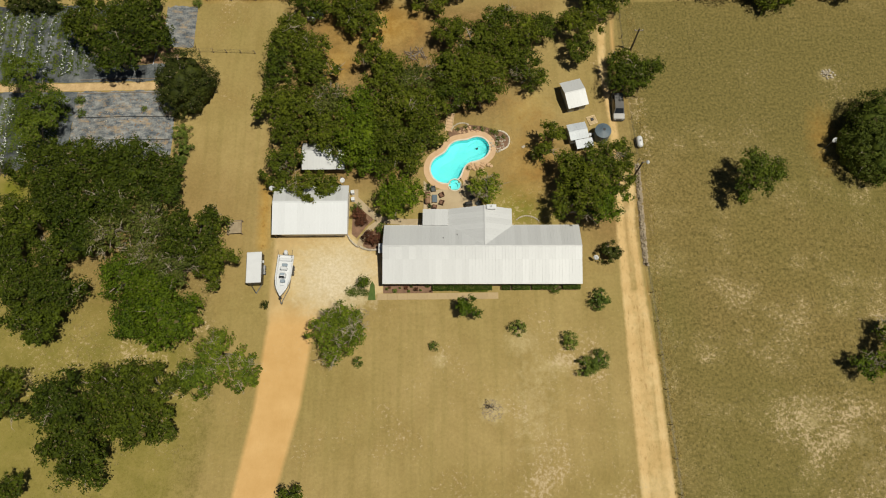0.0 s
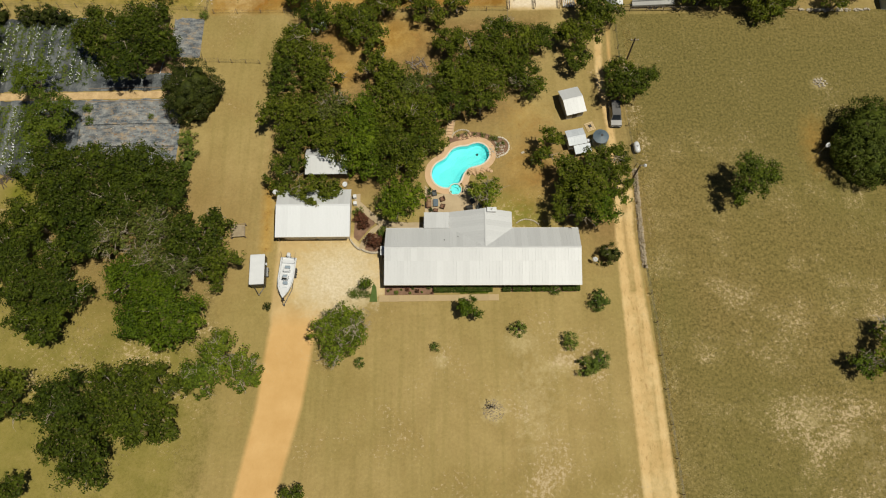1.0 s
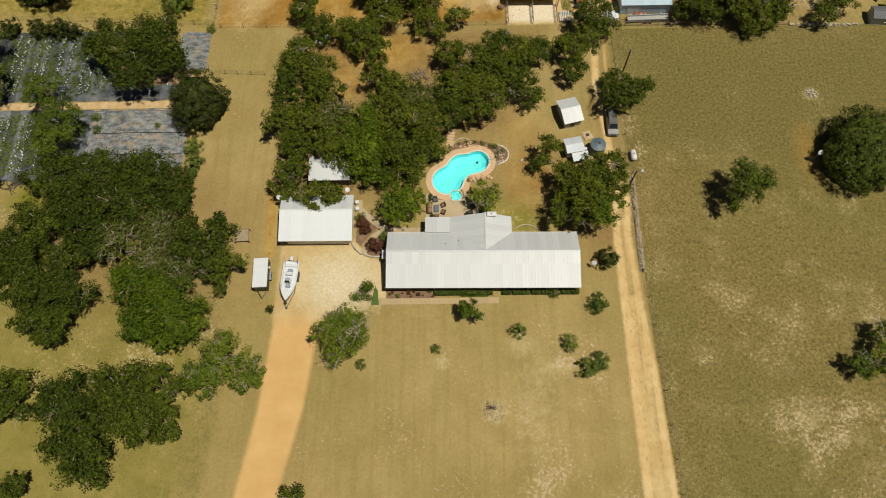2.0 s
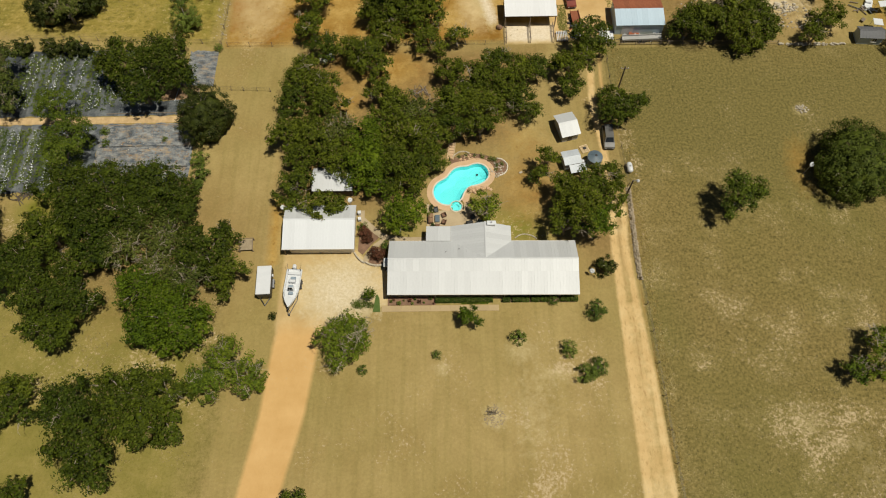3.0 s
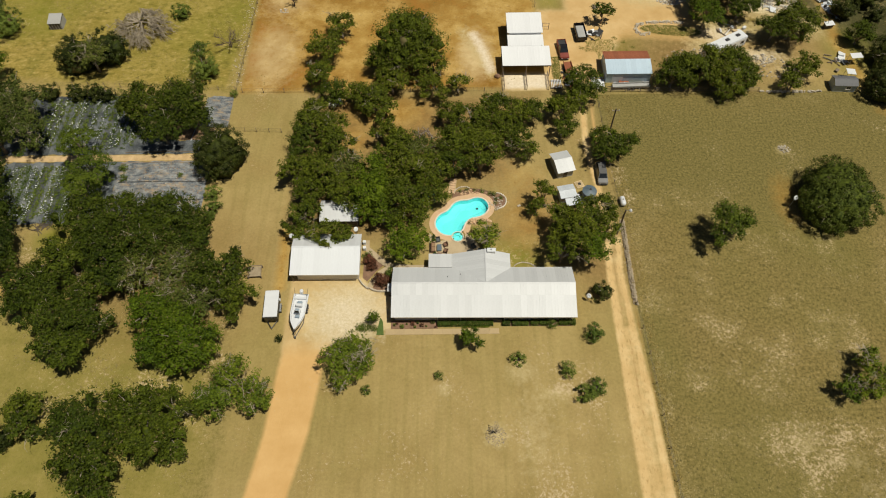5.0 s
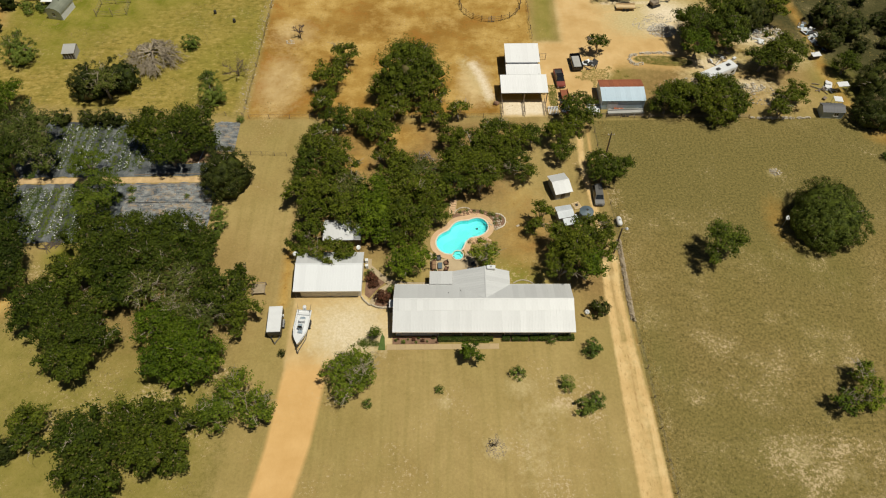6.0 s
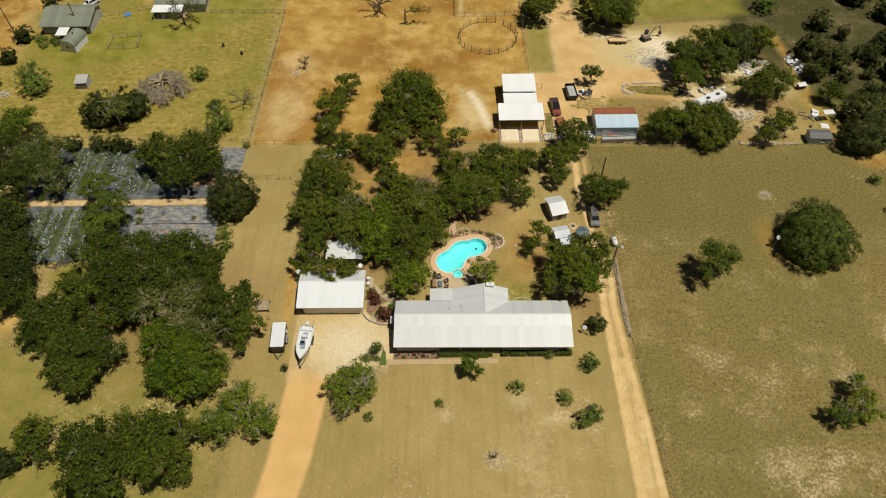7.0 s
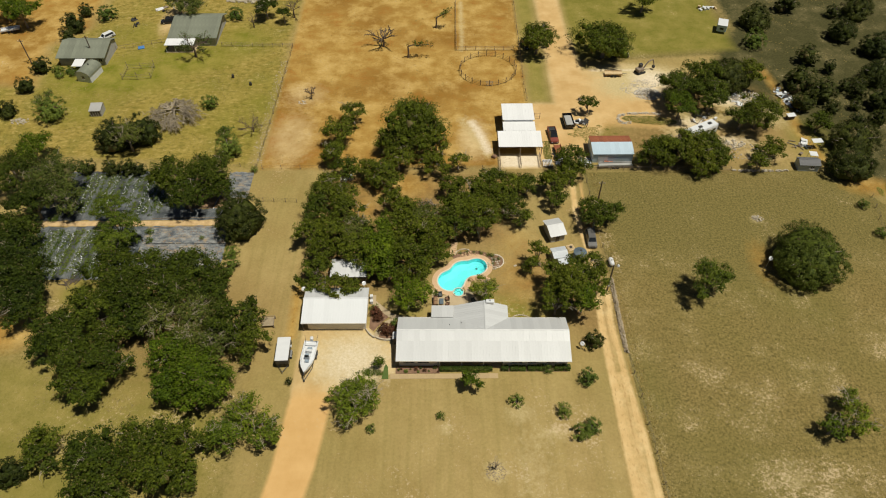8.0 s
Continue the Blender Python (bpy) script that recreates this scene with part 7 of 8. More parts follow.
# ---- dead trees ----
def dead_tree(label, x, y, h, spread, seed, material=DEADWOOD, twigs=5, leafy=False, droop=0.0, lean=(0, 0), name="dead_tree", limbs_n=6, thick=1.0):
    """A bare branching tree, limb by limb."""
    rng = random.Random(seed)
    ob = thing(name, label, "tree", x, y, 0, rng.uniform(0, 360) if lean == (0, 0) else 0, group="dead trees")
    trunk, limbs, tips = Build(), Build(), []
    top = Vector((lean[0] * 0.4, lean[1] * 0.4, h * 0.45))
    trunk.tube([(0, 0, -0.1), top * 0.5 + Vector((0.1, 0.05, 0)), top], [0.05 * h, 0.04 * h, 0.03 * h], 7)

    def grow(p, d, length, r, depth):
        mid = p + d * length * 0.5 + Vector((rng.uniform(-1, 1), rng.uniform(-1, 1), rng.uniform(-1, 1))) * length * 0.12
        end = p + d * length + Vector((0, 0, -droop * length))
        limbs.tube([p, mid, end], [r, r * 0.8, r * 0.5], 5)
        tips.append(end)
        if depth:
            for _ in range(twigs if depth == 2 else 4):
                q = p.lerp(end, rng.uniform(0.35, 1.0))
                e = (d + Vector((rng.uniform(-1, 1), rng.uniform(-1, 1), rng.uniform(-0.5, 0.7))) * 0.9).normalized()
                grow(q, e, length * rng.uniform(0.4, 0.62), r * 0.5, depth - 1)

    for k in range(limbs_n):
        a = 2 * math.pi * k / limbs_n + rng.uniform(-0.4, 0.4)
        d = Vector((math.cos(a) * spread + lean[0], math.sin(a) * spread + lean[1], rng.uniform(0.5, 1.1) * h * 0.5)).normalized()
        grow(top * rng.uniform(0.75, 1.0), d, max(h * 0.5, spread * 0.7) * rng.uniform(0.7, 1.1), 0.018 * h * thick, 2)
    part("trunk", trunk, material, ob)
    part("branch", limbs, material, ob)
    if leafy:
        nr = np.random.default_rng(seed)
        c = np.array([tuple(t) for t in tips for _ in range(7)]) + nr.normal(size=(len(tips) * 7, 3)) * 0.22
        n = nr.normal(size=c.shape) + np.array([0, 0, 0.6])
        n /= np.linalg.norm(n, axis=1)[:, None]
        part("crown", leaf_mesh("crown", c, n, nr.uniform(0.09, 0.2, len(c)), nr), LEAF["shrub"], ob)
    return ob


dead_tree("large bleached dead tree with drooping grey branches", -67.6, 97.8, 7.4, 7.4, 51, DEADWOOD, 14, droop=0.6, limbs_n=18, thick=1.2)
dead_tree("silver-grey bare bush between two junipers", -77.4, 88.6, 4.6, 3.4, 63, DEADWOOD, 11, limbs_n=14, thick=0.9)
dead_tree("fallen-limbed dead tree on bare soil", -18.2, 131.0, 6.2, 4.8, 52, DARKWOOD, 5, limbs_n=8, thick=1.8)


def crooked_tree(label, x, y, h, reach, rise, seed):
    """A bare trunk whose one long limb runs sideways, with tufts of leaves along it."""
    rng = random.Random(seed)
    nr = np.random.default_rng(seed)
    ob = thing("crooked_tree", label, "tree", x, y, 0, 0, group="dead trees")
    part("trunk", Build().tube([(0, 0, -0.1), (0.15, 0.05, h * 0.5), (0.05, 0, h)], [0.3, 0.24, 0.18], 7), DARKWOOD, ob)
    pts = [Vector((0.05, 0, h))] + [Vector((reach * k / 5, rng.uniform(-0.4, 0.4), h + rise * k / 5 + rng.uniform(-0.3, 0.4))) for k in range(1, 6)]
    limb = Build().tube(pts, [0.18, 0.16, 0.13, 0.1, 0.07, 0.04], 6)
    tips = []
    for k in range(16):
        p = pts[rng.randint(0, 4)].lerp(pts[rng.randint(1, 5)], rng.random())
        e = p + Vector((rng.uniform(-0.8, 1.0), rng.uniform(-1, 1), rng.uniform(0.0, 1.1)))
        limb.tube([p, e], [0.06, 0.02], 4)
        tips.append(e)
    part("branch", limb, DARKWOOD, ob)
    c = np.array([tuple(t) for t in tips for _ in range(26)]) + nr.normal(size=(len(tips) * 26, 3)) * 0.32
    n = nr.normal(size=c.shape) + np.array([0, 0, 0.5])
    part("crown", leaf_mesh("crown", c, n / np.linalg.norm(n, axis=1)[:, None], nr.uniform(0.1, 0.2, len(c)), nr), LEAF["shrub"], ob)


crooked_tree("crooked half-bare tree with one long green limb on bare soil", -11.2, 125.3, 3.4, 7.0, 0.2, 53)
crooked_tree("crooked dark tree leaning over bare soil", -3.6, 141.0, 3.2, 4.2, 2.0, 54)
dead_tree("grey snag of a dead shrub on reddish soil", -35.2, 106.3, 3.2, 1.2, 55, DARKWOOD, 4, thick=2.2)
heap("rock_pile", "few white stones beside the dead snag", -37.2, 104.6, 1.3, 0.8, 0.15, 22, 0.16, PALESTONE, 33, "rocks")
dead_tree("grey leafless shrub by the fence", -47.5, 92.8, 3.4, 3.6, 56, DARKWOOD, 9, thick=1.2)
dead_tree("half-dead oak with thin foliage over the ranch house porch", -69.5, 126.2, 7.0, 5.2, 57, DARKWOOD, 6, True)
dead_tree("bare grey tree beside the paddock corner", -45.5, 147.5, 6.0, 2.6, 58, DARKWOOD, 6)
dead_tree("bare sapling in the meadow", -56.5, 142.0, 4.0, 1.6, 59, DARKWOOD, 4)
dead_tree("bare dead sapling in a ring of stones", 5.9, 7.6, 3.0, 0.5, 60, DEADWOOD, 2)
dead_tree("pale half-bare shrub with grey twigs in the meadow", -100.5, 102.5, 4.6, 2.8, 61, DEADWOOD, 7, True)
dead_tree("half-bare shrub by the garden", -53.5, 90.0, 3.0, 2.0, 62, DEADWOOD, 6, True)

# ---- loose things about the yards ----
scrap("brush_pile", "tangled pile of dead brush below the oaks", -5.7, 67.0, 15, 1.5, 1.0, 20, 91, [DARKWOOD, BARK], "brush", ("log",))
scrap("yard_clutter", "white and grey oddments at the lawn end", -23.6, 75.3, 0, 1.4, 1.0, 9, 92, [WHITE, PALEGREY, PALESTONE])
scrap("wreckage", "pale collapsed sheets in the green field", 77.6, 151.5, 10, 2.6, 0.9, 12, 93, [WHITE, PALEGREY, NEWWOOD])
scrap("yard_clutter", "dark oddments on the dry grass", -92.3, 145.5, 30, 1.6, 2.6, 8, 94, [DARKMETAL, BLACK, TIMBER])
scrap("log_pile", "dark logs and stones at the plot corner", -74.3, 46.0, 20, 1.6, 0.6, 18, 95, [DARKWOOD, DARKWALL], "logs", ("log",))
scrap("yard_clutter", "parts and crates beside the red pickup", 25.2, 84.0, 0, 1.2, 1.6, 10, 96, [RUST, DARKMETAL, WHITE, BLACK])
tarp = thing("blue_tarp", "small blue tarpaulin lying by the rail fence", "tarpaulin", -86.0, 131.0, 0, 20)
part("sheet", Build().slab([(-0.9, -0.6, 0.25), (0.9, -0.6, 0.2), (0.8, 0.6, 0.35), (-0.8, 0.7, 0.3)], 0.2), BLUE, tarp)
flat_trailer("old pale flat trailer at the edge of bare soil", -126.5, 140.5, 20, 5.0, 1.9, PALEGREY)
for k, (x, y, dx, dy) in enumerate(((-44.2, 69.2, -0.5, 0.3), (-43.9, 68.8, 0.1, 0.7), (-44.5, 68.6, -0.6, -0.2))):
    whole("leaning_stake", Build().tube([(0, 0, -0.1), (dx, dy, 1.5)], [0.05, 0.04], 6), DARKWOOD, "leaning timber stake by the garden gate", "stake", x, y, group="stakes")
whole("water_hose", Build().tube([(-51.2, 66.0, 0.12), (-50.8, 69.6, 0.1), (-50.2, 71.6, 0.1), (-49.7, 74.5, 0.1)], [0.06] * 4, 6), PALEGREY, "pale hose along the edge of the cloth", "hose")
for x, y in ((-16.0, 41.5), (-15.9, 40.3)):
    bin_ob = thing("garden_bin", "pale bin beside the garage wall", "bin", x + 0.4, y, 0.05, 5, group="bins")
    part("body", Build().soft(-0.25, 0.25, -0.25, 0.25, 0, 0.75, 0.04), PALEGREY, bin_ob)
    part("lid", Build().soft(-0.28, 0.28, -0.28, 0.28, 0.752, 0.83, 0.03), WHITE, bin_ob)


# ---- garden beds, paths and plots ----
def strip(points, width, z0, z1):
    """A path of that width along a line."""
    left, right = [], []
    for i, (x, y) in enumerate(points):
        a, b = points[max(0, i - 1)], points[min(len(points) - 1, i + 1)]
        L = math.hypot(b[0] - a[0], b[1] - a[1])
        nx, ny = -(b[1] - a[1]) / L * width / 2, (b[0] - a[0]) / L * width / 2
        left.append((x + nx, y + ny))
        right.append((x - nx, y - ny))
    return Build().prism(right + left[::-1], z0, z1)


whole("garden_path", strip([(-15.3, 42.2), (-15.2, 40.6), (-13.3, 38.7), (-11.9, 37.5), (-10.5, 36.9), (-7.0, 36.5), (-4.3, 36.5)], 1.05, 0.0, 0.05), CONCRETE, "pale concrete garden path", "path", kind="structure")
whole("garden_path", strip([(-11.2, 36.6), (-12.6, 35.6), (-14.0, 33.6), (-14.4, 32.4)], 0.9, 0.0, 0.04), CONCRETE, "curved concrete path between the beds", "path", kind="structure")
whole("planting_bed", Build().prism([(-15.5, 39.6), (-14.6, 39.5), (-12.2, 37.0), (-13.2, 36.0), (-14.8, 33.9), (-15.6, 34.6)], 0.0, 0.035), MULCH, "brown mulched bed beside the garage", "flower bed", kind="structure")
whole("planting_bed", Build().prism([(-13.8, 32.6), (-12.4, 31.9), (-11.2, 31.9), (-11.0, 35.4), (-11.9, 35.3), (-13.4, 33.9)], 0.0, 0.045), MULCH, "brown mulched bed beside the house", "flower bed", kind="structure")
whole("planting_bed", Build().prism([(-10.4, 24.9), (-2.7, 24.9), (-2.7, 26.3), (-10.4, 26.3)], 0.0, 0.06), MULCH, "reddish mulched bed below the front windows", "flower bed", kind="structure")
whole("planting_bed", Build().prism([(8.0, 25.2), (19.4, 25.1), (19.4, 26.2), (8.0, 26.3)], 0.0, 0.06), MULCH, "dark mulched bed along the house front", "flower bed", kind="structure")


def curved_wall(label, x, y, r, a0, a1, n, seed, size=0.3, h=0.45, material=PALESTONE, rows=2):
    """A low retaining wall of single stones on an arc."""
    rng = random.Random(seed)
    w = thing("retaining_wall", label, "wall", x, y)
    for row in range(rows):
        for k in range(n):
            a = radians(a0 + (a1 - a0) * (k + 0.5 * row) / n)
            b = Build().stone(0, 0, 0, size * 0.9, size * 0.6, h / rows * 0.55, rng)
            s = part("stone", b, material, w)
            s.matrix_basis = pose(r * math.cos(a), r * math.sin(a), h / rows * (row + 0.5), 0, 0, math.degrees(a) + 90 + rng.uniform(-8, 8))


curved_wall("low curved wall of pale stones beside the garage", -12.3, 36.0, 4.2, 206, 240, 9, 71)
curved_wall("low curved wall of pale stones at the house corner", -12.2, 35.4, 3.55, 236, 290, 12, 72)
curved_wall("pale curved stone border round a bed beside the pool", 8.2, 50.6, 1.75, -75, 100, 16, 73, 0.28, 0.22, WHITEPLASTER, 1)
curved_wall("pale curved stone border behind the pool", 2.2, 52.0, 1.9, 60, 170, 11, 74, 0.26, 0.2, PALESTONE, 1)
curved_wall("pale curved garden border behind the house", 12.2, 34.9, 2.4, 40, 140, 12, 75, 0.24, 0.2, PALESTONE, 1)
whole("pool_bed", Build().prism(circle(8.1, 50.6, 1.7, 20), 0.0, 0.06), MULCH, "brown gravel bed at the end of the pool", "flower bed", kind="structure")
whole("pool_bed", strip([(0.0, 51.6), (1.6, 52.4), (3.6, 52.9), (5.8, 52.6), (7.2, 51.9)], 1.3, 0.0, 0.055), MULCH, "brown planted strip behind the pool", "flower bed", kind="structure")
heap("bed_stones", "tan boulders along the pool bay", 4.9, 46.0, 2.0, 0.9, 0.15, 44, 0.26, DECKSTONE, 76, "rocks")
heap("bed_stones", "tan stones in the bed at the end of the pool", 8.0, 50.0, 1.4, 1.7, 0.1, 40, 0.17, PALESTONE, 77, "rocks")
heap("bed_stones", "tan stones along the far pool edge", 3.4, 52.6, 3.4, 0.6, 0.1, 50, 0.18, DECKSTONE, 78, "rocks")
steps = thing("garden_steps", "timber-edged steps climbing from the pool", "steps", -0.1, 52.5, 0, -8)
for k in range(6):
    part("tread", Build().soft(-0.5, 0.5, 0.55 * k, 0.55 * k + 0.5, 0.0, 0.06 + 0.04 * k, 0.015), DECKSTONE, steps)
for x in (-0.57, 0.57):
    part("edging", Build().tube([(x, -0.2, 0.1), (x, 3.3, 0.3)], [0.07, 0.07], 6), NEWWOOD, steps)

# low planting
HEDGE_SEED = [300]


def hedge(name, label, x0, x1, y0, y1, h, leaf="hedge", category="hedge", group="hedges", turn=0.0, density=190):
    """A clipped block of leaves with twigs inside."""
    HEDGE_SEED[0] += 1
    rng = np.random.default_rng(HEDGE_SEED[0])
    w, d = x1 - x0, y1 - y0
    ob = thing(name, label, category, (x0 + x1) / 2, (y0 + y1) / 2, 0, turn, group=group)
    n = int(density * (w * d + 2 * h * (w + d) * 0.7))
    p = rng.uniform(-0.5, 0.5, (n, 3)) * np.array([w, d, 0]) + np.array([0, 0, 1]) * rng.uniform(0.02, 1, (n, 1)) * h
    face = rng.integers(0, 5, n)
    p[face < 3, 2] = h * rng.uniform(0.86, 1.08, (face < 3).sum())
    p[face == 3, 1] = -d / 2 * rng.uniform(0.92, 1.05, (face == 3).sum())
    p[face == 4, 0] = w / 2 * np.sign(rng.uniform(-1, 1, (face == 4).sum()))
    nn = rng.normal(size=(n, 3)) * 0.6 + np.array([0, 0, 0.9])
    nn /= np.linalg.norm(nn, axis=1)[:, None]
    part("foliage", leaf_mesh("foliage", p, nn, rng.uniform(0.05, 0.11, n), rng), LEAF[leaf], ob)
    st = Build()
    for k in range(max(2, int(w * 2))):
        x = -w / 2 + w * (k + 0.5) / max(2, int(w * 2))
        st.post(x, 0, 0, h * 0.8, 0.025, 5, 0.01)
    part("stem", st, BARK, ob)


hedge("hedge", "clipped dark green hedge along the front porch", -2.75, 1.9, 25.2, 26.0, 0.75)
hedge("hedge", "clipped dark green hedge beside the porch step", 2.1, 6.3, 25.2, 26.0, 0.75)
hedge("ground_cover", "bright green ground cover below the hedge", 1.4, 5.6, 25.0, 25.4, 0.25, "greenoak", "ground cover")
for k, (x, w, h) in enumerate(((7.9, 1.2, 0.8), (9.5, 1.3, 0.7), (11.0, 1.1, 0.6), (12.5, 1.3, 0.75), (14.0, 1.2, 0.8), (17.2, 1.3, 0.8), (18.6, 1.2, 0.9))):
    hedge("box_shrub", "rounded green box shrub below the front eave", x, x + w, 25.2, 26.1, h, "hedge", "shrub", "box shrubs")
for k in range(11):
    bx, by, bw = -10.0 + 0.66 * k + 0.25 * math.sin(k * 5.1), 25.35 + 0.4 * math.sin(k * 2.3), 0.4 + 0.18 * math.sin(k * 3.7)
    hedge("bed_plant", "small brown-green plant in the mulched bed", bx, bx + bw, by, by + bw * 0.9, 0.3 + bw * 0.4, ("greyoak", "red", "shrub")[k % 3], "plant", "bed plants", density=110)
whole("lawn_border", Build().prism([(-12.75, 23.85), (-11.55, 23.85), (-11.75, 26.2), (-12.15, 26.9), (-12.4, 26.2)], 0.0, 0.1), TURF, "wedge of bright green turf beside the front walk", "turf", kind="structure")
for x, y, r, h in ((-15.6, 25.3, 0.75, 0.5), (-14.8, 25.2, 0.8, 0.5), (-13.9, 25.0, 0.6, 0.4), (-13.2, 25.0, 0.55, 0.35)):
    tree("shrub", x, y, r, h, "low green mound of ground cover at the drive corner")
for x, y, r in ((-101.5, 118.8, 1.6), (-99.6, 117.6, 1.3), (-103.2, 117.0, 1.4), (-105.0, 119.5, 1.5)):
    tree("shrub", x, y, r, r * 1.1, "leafy green bush beside the farmhouse")
tree("greenoak", -13.3, 26.3, 1.25, 2.6, "dark green upright shrub at the drive corner", 0.8)
tree("red", -14.5, 37.4, 1.2, 1.9)
tree("red", -14.0, 36.5, 0.9, 1.5)
tree("red", -12.3, 33.7, 1.4, 2.3)
tree("shrub", -10.9, 35.3, 0.9, 1.5)
tree("shrub", -14.9, 38.9, 0.9, 1.0, "low green shrub in the mulched bed")
tree("shrub", -2.6, 16.6, 0.75, 1.0, "small bright green seedling bush on the lawn", 0.8)
tree("shrub", 10.0, 19.2, 1.3, 1.7, "thin small tree with sparse leaves on the lawn", 0.8)
tree("shrub", 16.0, 25.3, 0.9, 1.5, "small olive shrub below the front eave")
for x, y, r in ((1.4, 52.7, 0.35), (2.8, 53.0, 0.4), (4.3, 53.0, 0.4), (5.6, 52.7, 0.5), (7.0, 52.2, 0.5), (7.7, 52.0, 0.55), (8.2, 50.9, 0.45), (7.9, 50.0, 0.35), (9.0, 51.2, 0.4), (3.1, 45.6, 0.4)):
    tree("shrub", x, y, r, r * 1.3, "small grey-green plant in the pool bed", 0.7)


# ---- terrace furniture ----
def sofa():
    s = thing("garden_sofa", "brown wicker garden sofa on the terrace", "sofa", -3.5, 40.4, 0.092, 90)
    part("base", Build().soft(-1.0, 1.0, -0.4, 0.4, 0.0, 0.4, 0.03), BROWNCUSHION, s)
    part("backrest", Build().soft(-1.0, 1.0, 0.28, 0.42, 0.402, 0.85, 0.04), BROWNCUSHION, s)
    for x in (-0.99, 0.85):
        part("armrest", Build().soft(x, x + 0.14, -0.4, 0.27, 0.402, 0.65, 0.03), BROWNCUSHION, s)
    for x in (-0.82, 0.02):
        part("cushion", Build().soft(x, x + 0.8, -0.38, 0.26, 0.402, 0.54, 0.05), REDSOIL, s, "rust-brown cushion")


def chair(label, x, y, turn, mat=BROWNCUSHION):
    c = thing("patio_chair", label, "chair", x, y, 0.092, turn, group="patio chairs")
    part("seat", Build().soft(-0.36, 0.36, -0.36, 0.36, 0.3, 0.46, 0.04), mat, c)
    part("backrest", Build().soft(-0.36, 0.36, 0.28, 0.4, 0.462, 0.92, 0.04), mat, c)
    for x2 in (-0.36, 0.28):
        part("armrest", Build().soft(x2, x2 + 0.08, -0.34, 0.27, 0.462, 0.66, 0.02), mat, c)
    for x2 in (-0.33, 0.27):
        for y2 in (-0.33, 0.27):
            part("leg", Build().box(x2, x2 + 0.06, y2, y2 + 0.06, 0.0, 0.298), DARKWOOD, c)


sofa()
chair("brown wicker armchair beside the coffee table", -1.3, 40.9, -70)
chair("brown wicker armchair facing the terrace sofa", -1.3, 39.6, -110)
chair("dark wicker armchair at the end of the sofa group", -2.4, 38.9, 170)
chair("pale-cushioned armchair beside the sofa", -2.6, 41.9, 10, TAR)
table = thing("coffee_table", "dark glass-topped coffee table on the terrace", "table", -2.4, 40.3, 0.092)
part("tabletop", Build().soft(-0.4, 0.4, -0.65, 0.65, 0.38, 0.44, 0.02), TANKBLUE, table)
for x in (-0.36, 0.3):
    for y in (-0.6, 0.54):
        part("leg", Build().box(x, x + 0.06, y, y + 0.06, 0, 0.378), DARKWOOD, table)
for x, y in ((-3.4, 42.0), (-3.4, 42.6), (-3.2, 39.0)):
    pl = thing("planter", "dark planter with a small green plant", "planter", x, y, 0.092, 0, group="planters")
    part("pot", Build().tube([(0, 0, 0), (0, 0, 0.45)], [0.18, 0.26], 12), DARKMETAL, pl)
    rng = np.random.default_rng(int(900 + y * 10))
    q = rng.normal(size=(70, 3)) * 0.17 + np.array([0, 0, 0.62])
    nn = rng.normal(size=(70, 3))
    part("plant", leaf_mesh("plant", q, nn / np.linalg.norm(nn, axis=1)[:, None], rng.uniform(0.06, 0.12, 70), rng), LEAF["hedge"], pl)
grill = thing("barbecue_grill", "dark covered barbecue grill by the house wall", "grill", 3.0, 39.2, 0.092, 10)
part("cart", Build().soft(-0.6, 0.6, -0.3, 0.3, 0.1, 0.85, 0.03), DARKMETAL, grill)
part("hood", Build().tube([(-0.5, 0, 0.92), (0.5, 0, 0.92)], [0.3, 0.3], 12), BLACK, grill)
for x in (-0.5, 0.42):
    part("leg", Build().box(x, x + 0.08, -0.25, 0.25, 0, 0.098), BLACK, grill)
chair("dark patio chair under the small oak", 3.6, 40.4, 30, TAR)
chair("dark patio chair beside the grill", 4.6, 39.4, -30, TAR)
part("cushion", Build().soft(-0.3, 0.3, -0.2, 0.2, 0.02, 0.15, 0.05), PALESTONE, thing("garden_cushion", "pale cushion lying on the grass", "cushion", 12.2, 49.4, 0, 30))


# ---- the vegetable garden ----
def sheet(label, x0, x1, y0, y1, material, z=0.035, name="weed_fabric", width=1.9):
    """A ground cloth of long overlapping strips, each one wrinkled."""
    ob = thing(name, label, "ground cloth", x0, y0)
    count = max(1, round((x1 - x0) / width))
    w = (x1 - x0) / count
    for k in range(count):
        nx, ny = 4, int((y1 - y0) / 0.5) + 1
        v = []
        for j in range(ny + 1):
            for i in range(nx + 1):
                x, y = w * (k + 1.04 * i / nx), (y1 - y0) * j / ny
                e = 0.12 if i in (0, nx) else 0.35 if j in (0, ny) else 0.0
                q = noise.noise(Vector((x * 1.3, y * 1.3, 3.0 + x0)))
                v.append((x + e * noise.noise(Vector((x0 + k, y * 0.8, 7.0))), y + e * noise.noise(Vector((x, k * 3.3, 9.0))), z + 0.012 * (k % 2) + 0.045 * q))
        f = [(j * (nx + 1) + i, j * (nx + 1) + i + 1, (j + 1) * (nx + 1) + i + 1, (j + 1) * (nx + 1) + i) for j in range(ny) for i in range(nx)]
        part("strip", Build().add(v, f), material, ob)
    return ob


